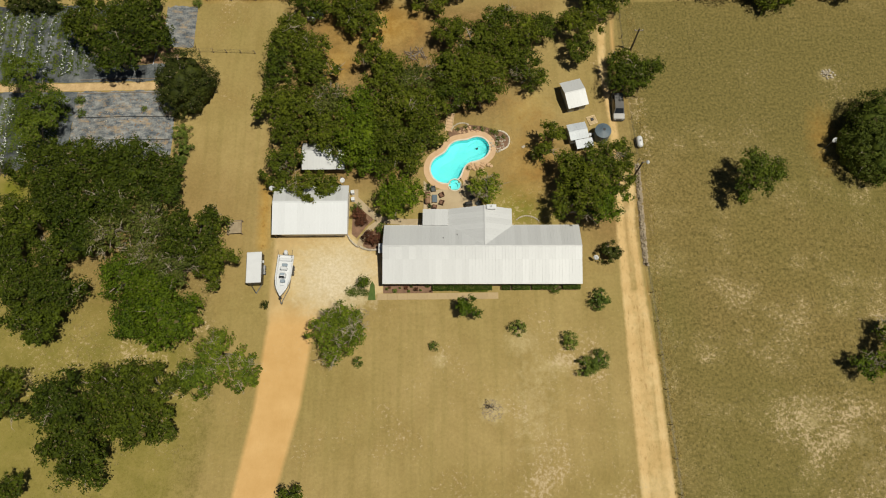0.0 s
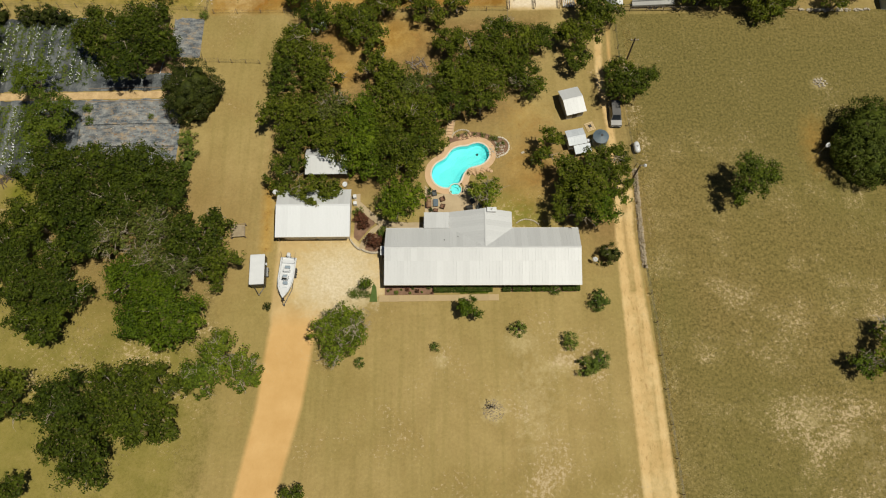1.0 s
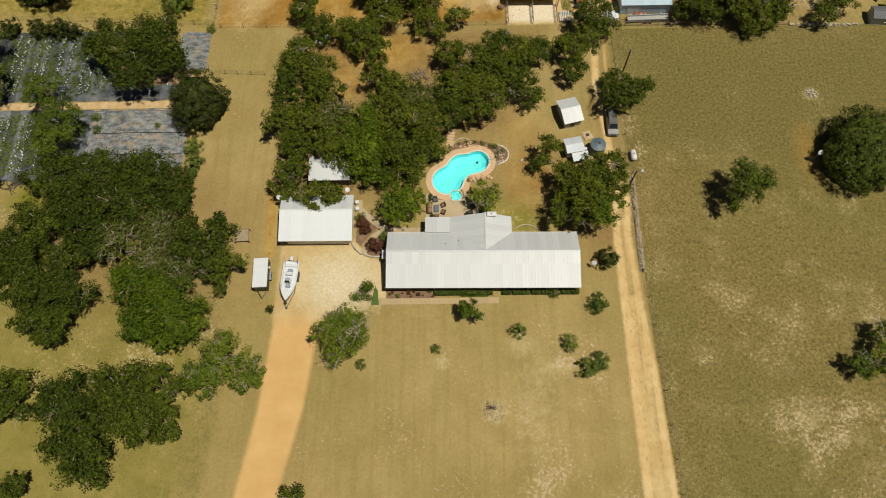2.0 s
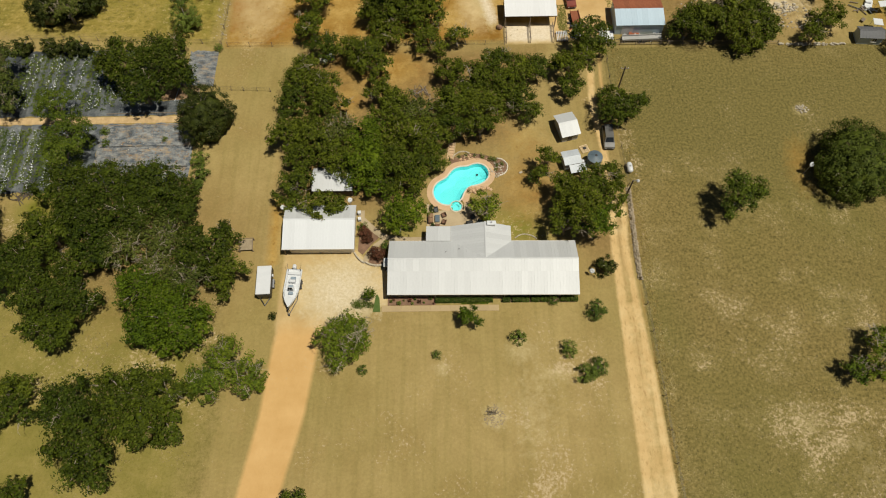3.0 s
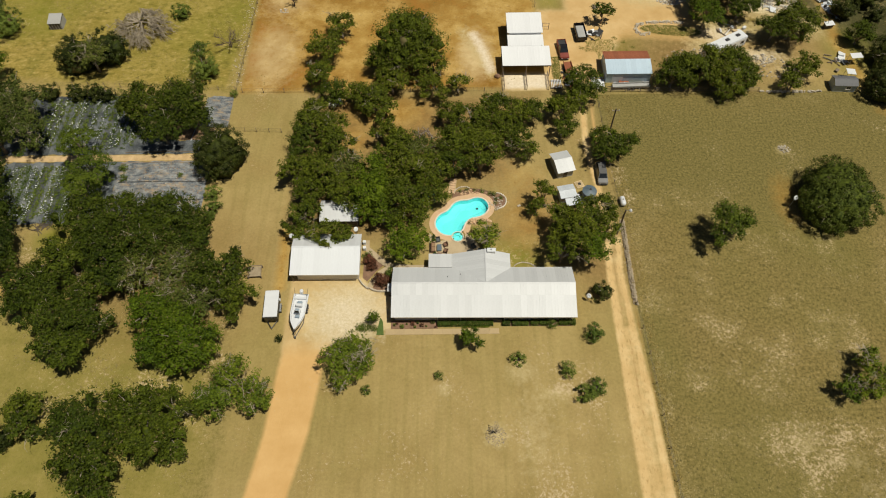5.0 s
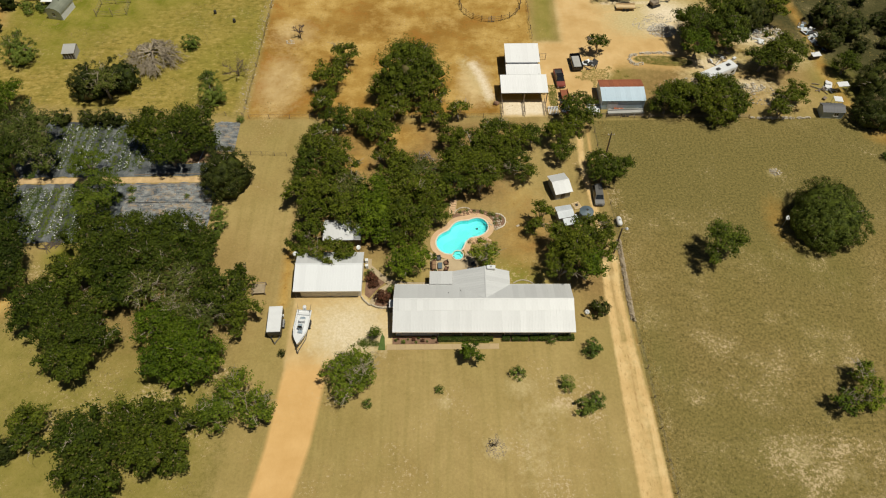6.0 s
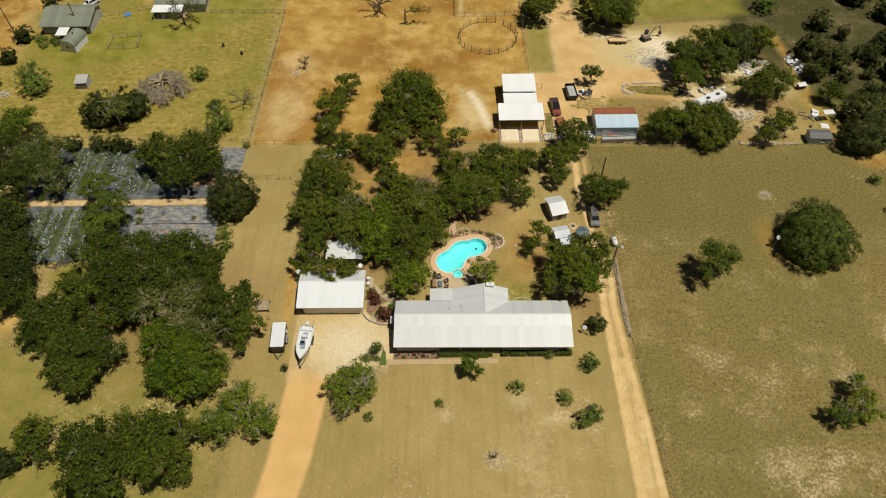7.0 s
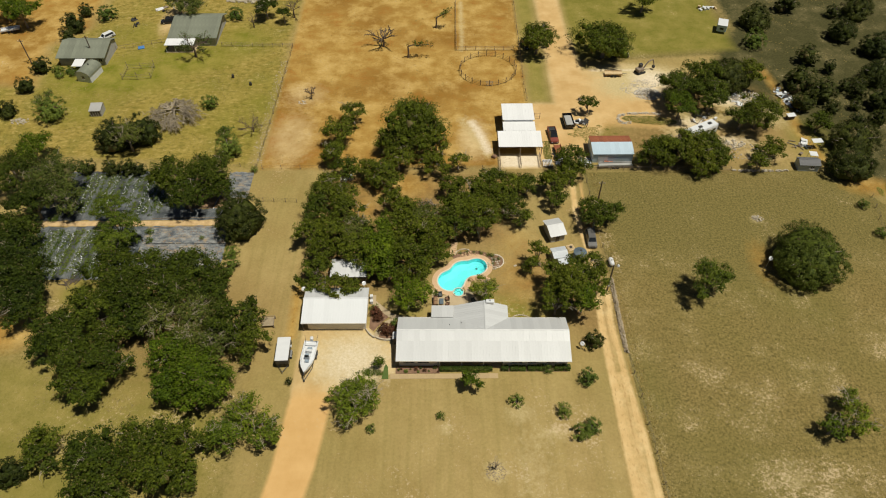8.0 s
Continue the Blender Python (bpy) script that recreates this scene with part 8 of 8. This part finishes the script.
sheet("grey-blue weed fabric strewn with soil and debris", -63.5, -46.3, 48.0, 60.95, DEBRISFABRIC)
sheet("grey-blue weed fabric under rows of young plants", -86.0, -63.6, 46.5, 60.95, FABRIC)
sheet("grey-blue weed fabric under the northern plant rows", -88.0, -57.5, 62.75, 78.5, FABRIC)
sheet("dark weed fabric along the garden path", -57.4, -46.9, 62.8, 66.2, FABRIC)
sheet("grey-blue weed fabric at the corner of the plot", -50.0, -44.6, 69.5, 78.0, DEBRISFABRIC)
whole("planting_bed", Build().prism([(-57.3, 66.3), (-46.8, 66.3), (-47.0, 69.4), (-50.2, 69.4), (-50.2, 76), (-57.3, 76)], 0.0, 0.03), REDSOIL, "bare reddish soil between the cloths", "soil bed", kind="structure")
whole("garden_path", strip([(-88.5, 61.9), (-70, 61.8), (-48.5, 61.9)], 1.45, 0.0, 0.05), PATHSAND, "sandy path across the vegetable garden", "path", kind="structure")
for x0, x1, y, z in ((-63.4, -47.0, 63.2, 0.14), (-63.4, -46.6, 60.55, 0.12), (-63.0, -46.6, 55.9, 0.09), (-63.0, -46.6, 51.6, 0.09)):
    whole("edging_board", Build().tube([(x0, y, z - 0.02), ((x0 + x1) / 2, y + 0.15, z - 0.02), (x1, y, z - 0.02)], [0.07] * 3, 6), TIMBER if y > 60 else BLACK, "long timber edging board beside the cloth" if y > 60 else "black irrigation hose across the cloth", "edging" if y > 60 else "hose")

heap("cloth_litter", "pale scraps and clods strewn over the cloth", -55, 54.2, 8.2, 5.6, 0.02, 50, 0.09, PALESTONE, 81, "litter")
heap("cloth_litter", "brown clods strewn over the cloth", -55, 54.2, 8.2, 5.6, 0.02, 140, 0.10, REDSOIL, 82, "litter")


def plant_row(x, y0, y1, seed, white=True, step=0.42):
    """A row of low plants, many with pale leaves or flowers."""
    rng = np.random.default_rng(seed)
    ys = np.arange(y0, y1, step)
    ob = thing("plant_row", "row of young plants with pale leaf tips" if white else "row of low green plants on fabric", "plant row", x, y0, 0, 0, group="plant rows")
    m = 26
    c = np.repeat(np.stack([rng.normal(0, 0.12, len(ys)), ys - y0, np.full(len(ys), 0.2)], -1), m, 0)
    keep = np.repeat(rng.uniform(0, 1, len(ys)) < 0.8, m)
    c = (c + rng.normal(size=c.shape) * np.array([0.3, 0.2, 0.12]))[keep]
    nn = rng.normal(size=c.shape) * 0.6 + np.array([0, 0, 0.8])
    part("foliage", leaf_mesh("foliage", c, nn / np.linalg.norm(nn, axis=1)[:, None], rng.uniform(0.09, 0.2, len(c)), rng), LEAF["shrub"], ob)["kind"] = "stuff"
    if white:
        k = len(ys) * 2
        c = np.stack([rng.normal(0, 0.22, k), rng.uniform(0, y1 - y0, k), np.full(k, 0.42)], -1)
        nn = rng.normal(size=c.shape) * 0.3 + np.array([0, 0, 1.0])
        part("pale_leaf", leaf_mesh("pale_leaf", c, nn / np.linalg.norm(nn, axis=1)[:, None], rng.uniform(0.08, 0.17, k), rng), WHITE, ob, "white leaf tips")["kind"] = "stuff"


for k in range(16):
    plant_row(-86.0 + 1.32 * k, 47.0 + (k % 3) * 0.6, 59.8, 400 + k, k % 3 != 1)
for k in range(14):
    plant_row(-81.5 + 1.4 * k + (0.5 if k > 7 else 0), 64.2 + (k % 2) * 0.5, 77.4, 430 + k, k % 3 != 0)
for k, (x, y, r) in enumerate(((-62.6, 59.0, 0.9), (-62.0, 56.6, 0.8), (-65.0, 57.0, 1.2), (-67.0, 55.0, 1.4), (-51.5, 57.4, 0.5), (-84, 63, 1.0), (-60.0, 77.5, 1.2), (-55, 78.2, 1.3), (-64, 78.4, 1.3), (-73, 79.2, 1.4), (-78, 79.4, 1.3), (-44.6, 78.3, 0.9))):
    tree("shrub", x, y, r, r * 1.3, "leafy green bush at the edge of the garden")


# ---- grass tufts ----
def tufts(name, label, n, seed, box, size, material, inside):
    rng = np.random.default_rng(seed)
    x = rng.uniform(box[0], box[1], n)
    y = rng.uniform(box[2], box[3], n)
    keep = inside(x, y)
    x, y = x[keep], y[keep]
    m = 3
    c = np.repeat(np.stack([x, y, np.full(len(x), 0.06)], -1), m, 0)
    s = np.repeat(rng.uniform(0.5, 1.5, len(x)) * size, m)
    c[:, :2] += rng.normal(size=(len(c), 2)) * s[:, None] * 0.6
    c[:, 2] = s * 0.25
    nn = rng.normal(size=c.shape) * np.array([0.35, 0.35, 0.2]) + np.array([0, 0, 1.0])
    me = leaf_mesh(name, c, nn / np.linalg.norm(nn, axis=1)[:, None], s, rng)
    me.materials.append(material)
    return tagged(new(name, me), label, "grass", kind="stuff")


DRYGRASS = leaves("dry_grass", (0.22, 0.17, 0.06), (0.44, 0.34, 0.15))
GREENGRASS = leaves("green_grass", (0.13, 0.135, 0.022), (0.25, 0.235, 0.055))
OLIVEGRASS = leaves("olive_grass", (0.155, 0.130, 0.036), (0.28, 0.225, 0.08))


def clumped(x, y, scale, level):
    return np.array([noise.noise(Vector((a * scale, b * scale, 1.7))) > level for a, b in zip(x, y)])


tufts("grass_tufts", "scattered dry grass tufts of the rough field", 9000, 601, (31.5, 118, -14, 77), 0.07, OLIVEGRASS, lambda x, y: clumped(x, y, 0.3, -0.15))
tufts("grass_tufts", "scattered pale dry grass tufts of the rough field", 15000, 602, (31.5, 118, -14, 77), 0.085, DRYGRASS, lambda x, y: clumped(x, y, 0.09, 0.08))
tufts("grass_tufts", "dry tufts below the oaks", 9000, 603, (-75, -38, -12, 34), 0.08, DRYGRASS, lambda x, y: clumped(x, y, 0.15, 0.0))
tufts("grass_tufts", "tall dry grass of the meadow", 9000, 604, (-112, -45, 82, 150), 0.09, DRYGRASS, lambda x, y: clumped(x, y, 0.13, 0.02))
tufts("grass_tufts", "weeds along the field fence", 1800, 605, (31.0, 33.2, -14, 77), 0.12, OLIVEGRASS, lambda x, y: np.abs(x - 31.9) < 0.7)
tufts("grass_tufts", "thin weeds on bare soil", 3000, 606, (-43, 19, 80, 158), 0.09, OLIVEGRASS, lambda x, y: clumped(x, y, 0.16, 0.25))
tufts("grass_tufts", "scrub grass of the juniper range", 4000, 607, (70, 150, 80, 165), 0.12, OLIVEGRASS, lambda x, y: (x > 84) & clumped(x, y, 0.1, -0.1))
tufts("grass_tufts", "green grass patch beside the metal shed", 6000, 608, (26.5, 41.5, 86.0, 96.0), 0.07, GREENGRASS, lambda x, y: clumped(x, y, 0.35, -0.05) & (np.hypot((x - 33.5) / 6.5, (y - 91.0) / 4.0) < 0.75 + 0.3 * np.sin(x * 1.7) * np.cos(y * 2.1)))
tufts("grass_tufts", "low green grass on the stone-ringed island", 4200, 611, (42.0, 56.0, 93.6, 98.6), 0.08, GREENGRASS, lambda x, y: (np.hypot((x - 48.8) / 6.6, (y - 96.4 + 0.12 * (x - 48.8)) / 1.7) < 1) & clumped(x, y, 0.5, -0.6))
tufts("grass_tufts", "weeds between barn and machinery", 1500, 609, (21.2, 23.6, 80.5, 88.5), 0.08, GREENGRASS, lambda x, y: (np.abs(x - 22.4) < 0.9) & clumped(x, y, 0.7, -0.1))
tufts("grass_tufts", "vivid green grass patch at the corner of the field", 2600, 612, (92.5, 101, 67, 73.5), 0.12, GREENGRASS, lambda x, y: np.hypot((x - 97) / 3.6, (y - 70.3) / 2.6) < 0.8 + 0.3 * np.sin(x * 2.1))
# ---- the trees and shrubs of the place ----
tree("darkoak", -52.7, 72.2, 6.4, 9.0)
tree("darkoak", -60.2, 70.8, 5.7, 9.0)
tree("darkoak", -55.5, 65.4, 4.8, 7.7)
tree("darkoak", -49.7, 69.3, 3.8, 6.1)
tree("juniper", -43.9, 60.6, 5.7, 8.5)
tree("shrub", -44.3, 52.5, 1.7, 2.6)
tree("shrub", -43.7, 49.3, 1.8, 2.7)
tree("shrub", -44.5, 46.8, 1.5, 2.2)
tree("feathery", -70.2, 61.8, 3.9, 8.0)
tree("feathery", -66.3, 56.0, 4.7, 8.0)
tree("feathery", -66.4, 51.2, 3.7, 8.0)
tree("darkoak", -63.7, 44.2, 5.5, 8.9)
tree("darkoak", -57.5, 45.8, 5.0, 7.9)
tree("darkoak", -49.4, 44.4, 5.6, 9.0)
tree("darkoak", -44.9, 43.4, 4.3, 6.9)
tree("darkoak", -60.0, 40.0, 5.3, 8.4)
tree("darkoak", -52.3, 39.2, 5.7, 9.0)
tree("darkoak", -45.3, 40.3, 3.7, 5.9)
tree("darkoak", -65.6, 36.3, 5.2, 8.4)
tree("darkoak", -56.6, 34.8, 5.2, 8.3)
tree("greyoak", -52.5, 34.1, 4.4, 7.1)
tree("darkoak", -66.8, 30.5, 5.0, 7.9)
tree("darkoak", -60.0, 31.1, 4.2, 6.7)
tree("darkoak", -64.7, 26.1, 4.9, 7.8)
tree("darkoak", -59.1, 24.8, 4.7, 7.5)
tree("oak", -61.3, 20.5, 4.6, 7.4)
tree("greyoak", -46.0, 34.9, 4.6, 7.4)
tree("darkoak", -39.3, 32.7, 5.5, 8.9)
tree("oak", -35.9, 30.0, 4.0, 6.9)
tree("greyoak", -41.4, 28.5, 4.5, 7.3)
tree("oak", -36.7, 35.7, 2.6, 5.0)
tree("oak", -36.0, 27.2, 2.6, 5.0)
tree("greenoak", -48.9, 26.9, 4.5, 7.2)
tree("greenoak", -41.8, 21.0, 5.5, 8.9)
tree("greenoak", -44.8, 25.4, 4.2, 6.8)
tree("greyoak", -46.5, 30.2, 3.6, 6.4)
tree("greenoak", -46.9, 20.9, 4.3, 6.8)
tree("greenoak", -39.6, 20.9, 3.5, 5.7)
tree("greenoak", -42.8, 18.1, 2.9, 5.2)
tree("openoak", -36.1, 12.8, 3.8, 6.3)
tree("openoak", -33.5, 15.6, 3.9, 6.4)
tree("openoak", -29.9, 12.7, 3.1, 5.5)
tree("darkoak", -55.2, 8.3, 5.2, 8.3)
tree("darkoak", -52.1, 2.9, 5.6, 9.0)
tree("darkoak", -47.5, 10.2, 5.2, 8.3)
tree("darkoak", -45.0, 5.9, 4.9, 7.9)
tree("oak", -42.0, 10.6, 3.9, 6.3)
tree("oak", -41.1, 5.2, 3.2, 5.4)
tree("darkoak", -51.0, 0.3, 3.8, 6.1)
tree("oak", -65.0, 11.7, 3.2, 5.5)
tree("oak", -64.0, 8.5, 3.0, 5.3)
tree("darkoak", -61.7, -3.2, 2.7, 5.0)
tree("oak", -21.8, -4.7, 2.2, 4.5)
tree("openoak", -18.3, 19.1, 3.2, 5.5)
tree("openoak", -16.0, 20.6, 3.0, 5.4)
tree("openoak", -16.5, 15.9, 2.8, 5.2)
tree("openoak", -14.2, 18.3, 2.2, 4.7)
tree("shrub", -13.9, 14.4, 0.8, 1.2)
tree("oak", -26.1, 70.9, 3.4, 5.6)
tree("oak", -28.1, 67.4, 3.3, 5.6)
tree("oak", -23.2, 66.0, 4.2, 6.7)
tree("oak", -28.4, 63.1, 3.7, 5.9)
tree("oak", -21.8, 61.6, 3.9, 6.3)
tree("oak", -28.1, 55.2, 4.3, 6.8)
tree("oak", -23.2, 55.0, 4.5, 7.1)
tree("oak", -25.8, 51.2, 3.6, 5.8)
tree("greyoak", -19.2, 56.2, 4.1, 6.5)
tree("oak", -19.8, 50.3, 4.6, 7.4)
tree("oak", -15.5, 74.1, 4.0, 6.5)
tree("oak", -13.7, 70.8, 3.8, 6.1)
tree("oak", -11.8, 64.7, 3.7, 6.0)
tree("oak", -9.6, 60.6, 4.3, 6.9)
tree("greenoak", -14.1, 54.9, 4.5, 7.1)
tree("greenoak", -13.8, 49.0, 5.0, 8.0)
tree("oak", -8.5, 54.3, 5.3, 8.4)
tree("oak", -8.4, 48.5, 5.0, 8.0)
tree("greyoak", -5.2, 60.1, 4.1, 6.5)
tree("oak", -3.8, 55.1, 4.7, 7.4)
tree("oak", -6.7, 46.5, 3.7, 6.0)
tree("oak", -3.1, 50.6, 3.2, 5.4)
tree("greenoak", -12.6, 45.8, 3.1, 5.4)
tree("oak", 0.2, 69.6, 3.3, 5.6)
tree("oak", 4.2, 66.1, 4.6, 7.3)
tree("oak", 1.1, 60.6, 4.9, 7.9)
tree("oak", 5.2, 60.0, 4.9, 7.9)
tree("oak", 5.3, 56.7, 2.6, 6.8)
tree("oak", 0.6, 56.3, 2.8, 7.1)
tree("oak", 9.3, 64.9, 4.6, 7.3)
tree("oak", 8.8, 70.8, 4.0, 6.4)
tree("oak", 12.6, 69.2, 3.8, 6.0)
tree("oak", 12.4, 63.4, 3.3, 5.5)
tree("oak", 16.0, 70.0, 3.1, 5.4)
tree("oak", 14.2, 60.4, 2.4, 4.7)
tree("oak", 22.1, 70.0, 4.0, 6.4)
tree("oak", 25.8, 73.5, 3.6, 5.8)
tree("oak", 21.5, 65.7, 2.9, 5.2)
tree("oak", -1.7, 75.0, 2.0, 4.4)
tree("oak", -26.0, 45.4, 3.7, 6.0)
tree("oak", -22.3, 41.4, 3.2, 6.2)
tree("oak", -19.2, 41.6, 2.7, 5.0)
tree("oak", -26.9, 42.3, 2.3, 4.7)
tree("greenoak", -8.0, 39.6, 4.2, 6.8)
tree("openoak", 5.6, 41.2, 2.9, 5.2)
tree("oak", 21.0, 39.1, 4.8, 9.3)
tree("greenoak", 23.2, 37.5, 4.0, 8.0)
tree("oak", 18.7, 43.4, 3.5, 7.3)
tree("oak", 25.9, 45.4, 3.5, 7.3)
tree("oak", 16.2, 49.3, 2.5, 6.5)
tree("oak", 15.1, 47.4, 1.9, 4.3)
tree("oak", 26.8, 42.2, 2.9, 6.8)
tree("oak", 18.5, 37.3, 3.2, 7.1)
tree("oak", 22.4, 43.8, 3.7, 7.5)
tree("oak", 29.3, 59.9, 4.0, 6.4)
tree("oak", 33.1, 61.8, 2.9, 5.2)
tree("oak", 29.3, 63.9, 2.4, 4.8)
tree("fieldoak", 47.0, 41.7, 5.0, 8.0)
tree("roundoak", 68.7, 48.4, 7.6, 8.5)
tree("openoak", 63.0, 13.7, 3.5, 5.8)
tree("openoak", 59.5, 13.1, 2.3, 4.3)
tree("openoak", 63.9, 18.4, 1.9, 4.0)
tree("juniper", 24.5, 30.6, 1.8, 3.5)
tree("shrub", 22.5, 23.4, 1.7, 2.5)
tree("shrub", 17.6, 17.3, 1.4, 2.0)
tree("shrub", 19.9, 13.3, 1.6, 2.4)
tree("shrub", 21.8, 14.3, 1.6, 2.3)
tree("greenoak", 2.4, 22.0, 2.1, 4.5)
tree("oak", -23.3, 95.1, 3.9, 6.3)
tree("oak", -25.9, 87.8, 4.3, 6.8)
tree("oak", -26.3, 80.8, 3.8, 6.1)
tree("oak", -23.6, 76.4, 3.5, 5.7)
tree("oak", -8.8, 87.6, 8.2, 12.0, "tall dark green oak on bare soil", low=True)
tree("oak", -13.4, 84.4, 4.6, 7.5, "tall dark green oak on bare soil", low=True)
tree("oak", -4.0, 82.6, 4.0, 7.5, "tall dark green oak on bare soil", low=True)
tree("oak", -4.3, 77.2, 3.2, 5.5)
tree("oak", -11.8, 78.1, 4.1, 6.5)
tree("oak", -18.3, 74.9, 3.5, 5.7)
tree("oak", 1.6, 78.1, 2.5, 4.8)
tree("oak", 26.2, 76.2, 4.6, 7.4)
tree("shrub", -97.9, 98.6, 3.9, 5.8)
tree("juniper", -78.4, 87.9, 4.9, 7.2)
tree("juniper", -72.4, 90.3, 4.2, 6.6)
tree("greyoak", -74.3, 85.6, 4.5, 7.2)
tree("shrub", -60.2, 103.1, 2.2, 3.2)
tree("shrub", -51.4, 84.5, 3.4, 5.1)
tree("greenoak", -94.6, 81.7, 4.7, 7.6)
tree("deepoak", -95.1, 73.4, 5.9, 9.0)
tree("greyoak", -85.2, 71.4, 7.6, 9.0)
tree("deepoak", -86.8, 63.5, 5.7, 9.0)
tree("greyoak", -81.9, 65.0, 4.6, 7.4)
tree("deepoak", -87.0, 54.7, 6.5, 9.0)
tree("deepoak", -84.3, 50.1, 5.4, 9.0)
tree("deepoak", -82.0, 43.0, 6.1, 9.0)
tree("juniper", -76.5, 78.2, 2.0, 3.6)
tree("juniper", -73.0, 78.0, 2.0, 3.6)
tree("juniper", -70.0, 77.5, 1.8, 3.4)
tree("juniper", -82.0, 78.4, 2.0, 3.6)
tree("juniper", -108.9, 119.3, 2.6, 4.7)
tree("juniper", -109.2, 110.4, 2.4, 4.3)
tree("juniper", -109.2, 99.9, 2.4, 4.4)
tree("juniper", -107.6, 140.8, 3.2, 5.6)
tree("juniper", -107.4, 135.1, 2.5, 4.4)
tree("juniper", -107.5, 149.4, 2.2, 4.0)
tree("shrub", -100.4, 147.3, 2.9, 4.3)
tree("greenoak", -122.4, 142.4, 5.6, 9.0)
tree("greenoak", -129.1, 146.3, 5.3, 8.5)
tree("greyoak", -74.0, 144.7, 4.9, 7.9)
tree("greyoak", -79.4, 149.3, 4.2, 6.8)
tree("shrub", -62.7, 146.8, 2.6, 3.8)
tree("darkoak", -53.2, 146.7, 4.2, 6.7)
tree("darkoak", -47.8, 144.2, 2.7, 5.0)
tree("oak", 24.0, 126.8, 6.0, 9.0)
tree("oak", 41.9, 124.8, 9.1, 10.0, "tall dark green oak on bare soil")
tree("oak", 33.6, 99.0, 2.7, 5.1)
tree("oak", 57.5, 149.3, 5.0, 8.0)
tree("oak", 56.6, 102.6, 6.1, 9.0)
tree("oak", 63.7, 108.2, 5.9, 9.0)
tree("juniper", 72.2, 111.4, 6.4, 6.5)
tree("oak", 77.0, 110.9, 4.4, 7.0)
tree("greenoak", 55.6, 97.1, 4.4, 7.1)
tree("oak", 63.8, 100.0, 4.8, 7.7)
tree("oak", 73.0, 93.2, 5.6, 8.9)
tree("oak", 69.2, 92.5, 4.3, 7.0)
tree("oak", 45.3, 79.2, 3.8, 7.4, "low dark green oak leafy down to the ground", low=True)
tree("oak", 50.5, 79.6, 4.7, 7.4, "low dark green oak leafy down to the ground", low=True)
tree("oak", 55.4, 78.4, 4.9, 7.4, "low dark green oak leafy down to the ground", low=True)
tree("oak", 59.4, 78.6, 4.1, 6.5, "low dark green oak leafy down to the ground", low=True)
tree("oak", 47.6, 80.8, 4.0, 8.2, "low dark green oak leafy down to the ground", low=True)
tree("oak", 53.0, 81.2, 4.4, 8.8, "low dark green oak leafy down to the ground", low=True)
tree("oak", 57.6, 81.0, 4.2, 8.4, "low dark green oak leafy down to the ground", low=True)
tree("oak", 72.4, 81.3, 3.6, 5.8, "low dark green oak leafy down to the ground", low=True)
tree("oak", 68.7, 77.4, 2.6, 5.0, "low dark green oak leafy down to the ground", low=True)
tree("juniper", 92.6, 84.6, 5.6, 7.5)
tree("juniper", 88.8, 76.6, 5.4, 7.0)
tree("juniper", 91.5, 76.3, 2.5, 4.9)
tree("oak", 87.3, 91.2, 3.4, 5.7, "low dark green oak leafy down to the ground", low=True)
tree("juniper", 88.3, 141.0, 4.8, 6.5)
tree("shrub", 84.8, 130.1, 3.4, 5.1)
tree("juniper", 96.0, 121.5, 3.0, 5.7)
tree("juniper", 89.6, 109.4, 4.0, 6.5)
tree("juniper", 93.3, 104.3, 3.6, 6.5)
tree("juniper", 87.2, 100.4, 2.9, 5.6)
tree("juniper", 100.4, 116.9, 1.9, 3.9)
tree("juniper", 101.3, 108.4, 1.9, 3.8)
tree("juniper", 104.4, 108.4, 2.3, 4.5)
tree("juniper", 102.7, 105.0, 2.1, 4.2)
tree("juniper", 94.2, 99.1, 1.8, 3.6)
tree("juniper", 100.3, 100.3, 1.5, 3.2)
tree("juniper", 98.3, 94.2, 1.8, 3.6)
tree("juniper", 110.3, 133.5, 4.1, 6.5)
tree("juniper", 116.1, 125.4, 4.2, 6.5)
tree("juniper", 110.7, 111.7, 4.6, 6.5)
tree("juniper", 106.2, 100.8, 3.3, 6.3)
tree("juniper", 103.3, 94.3, 2.2, 4.3)
tree("juniper", 112.7, 145.8, 2.0, 4.0)
tree("juniper", 119.6, 146.2, 4.9, 6.5)
tree("juniper", 100.2, 149.4, 3.3, 6.3)
tree("shrub", 87.6, 65.4, 1.3, 2.0)
tree("shrub", 87.8, 57.1, 1.3, 1.9)
tree("deepoak", -79.1, 38.4, 5.4, 8.7)
tree("darkoak", -77.8, 36.6, 4.3, 6.8)
tree("deepoak", -79.1, 44.2, 4.9, 7.8)
tree("deepoak", -86.5, 47.7, 5.0, 8.0)
tree("darkoak", -70.6, 31.5, 4.6, 7.3)
tree("darkoak", -71.2, 28.1, 3.2, 5.4)
tree("juniper", -68.3, 6.8, 2.6, 4.7)
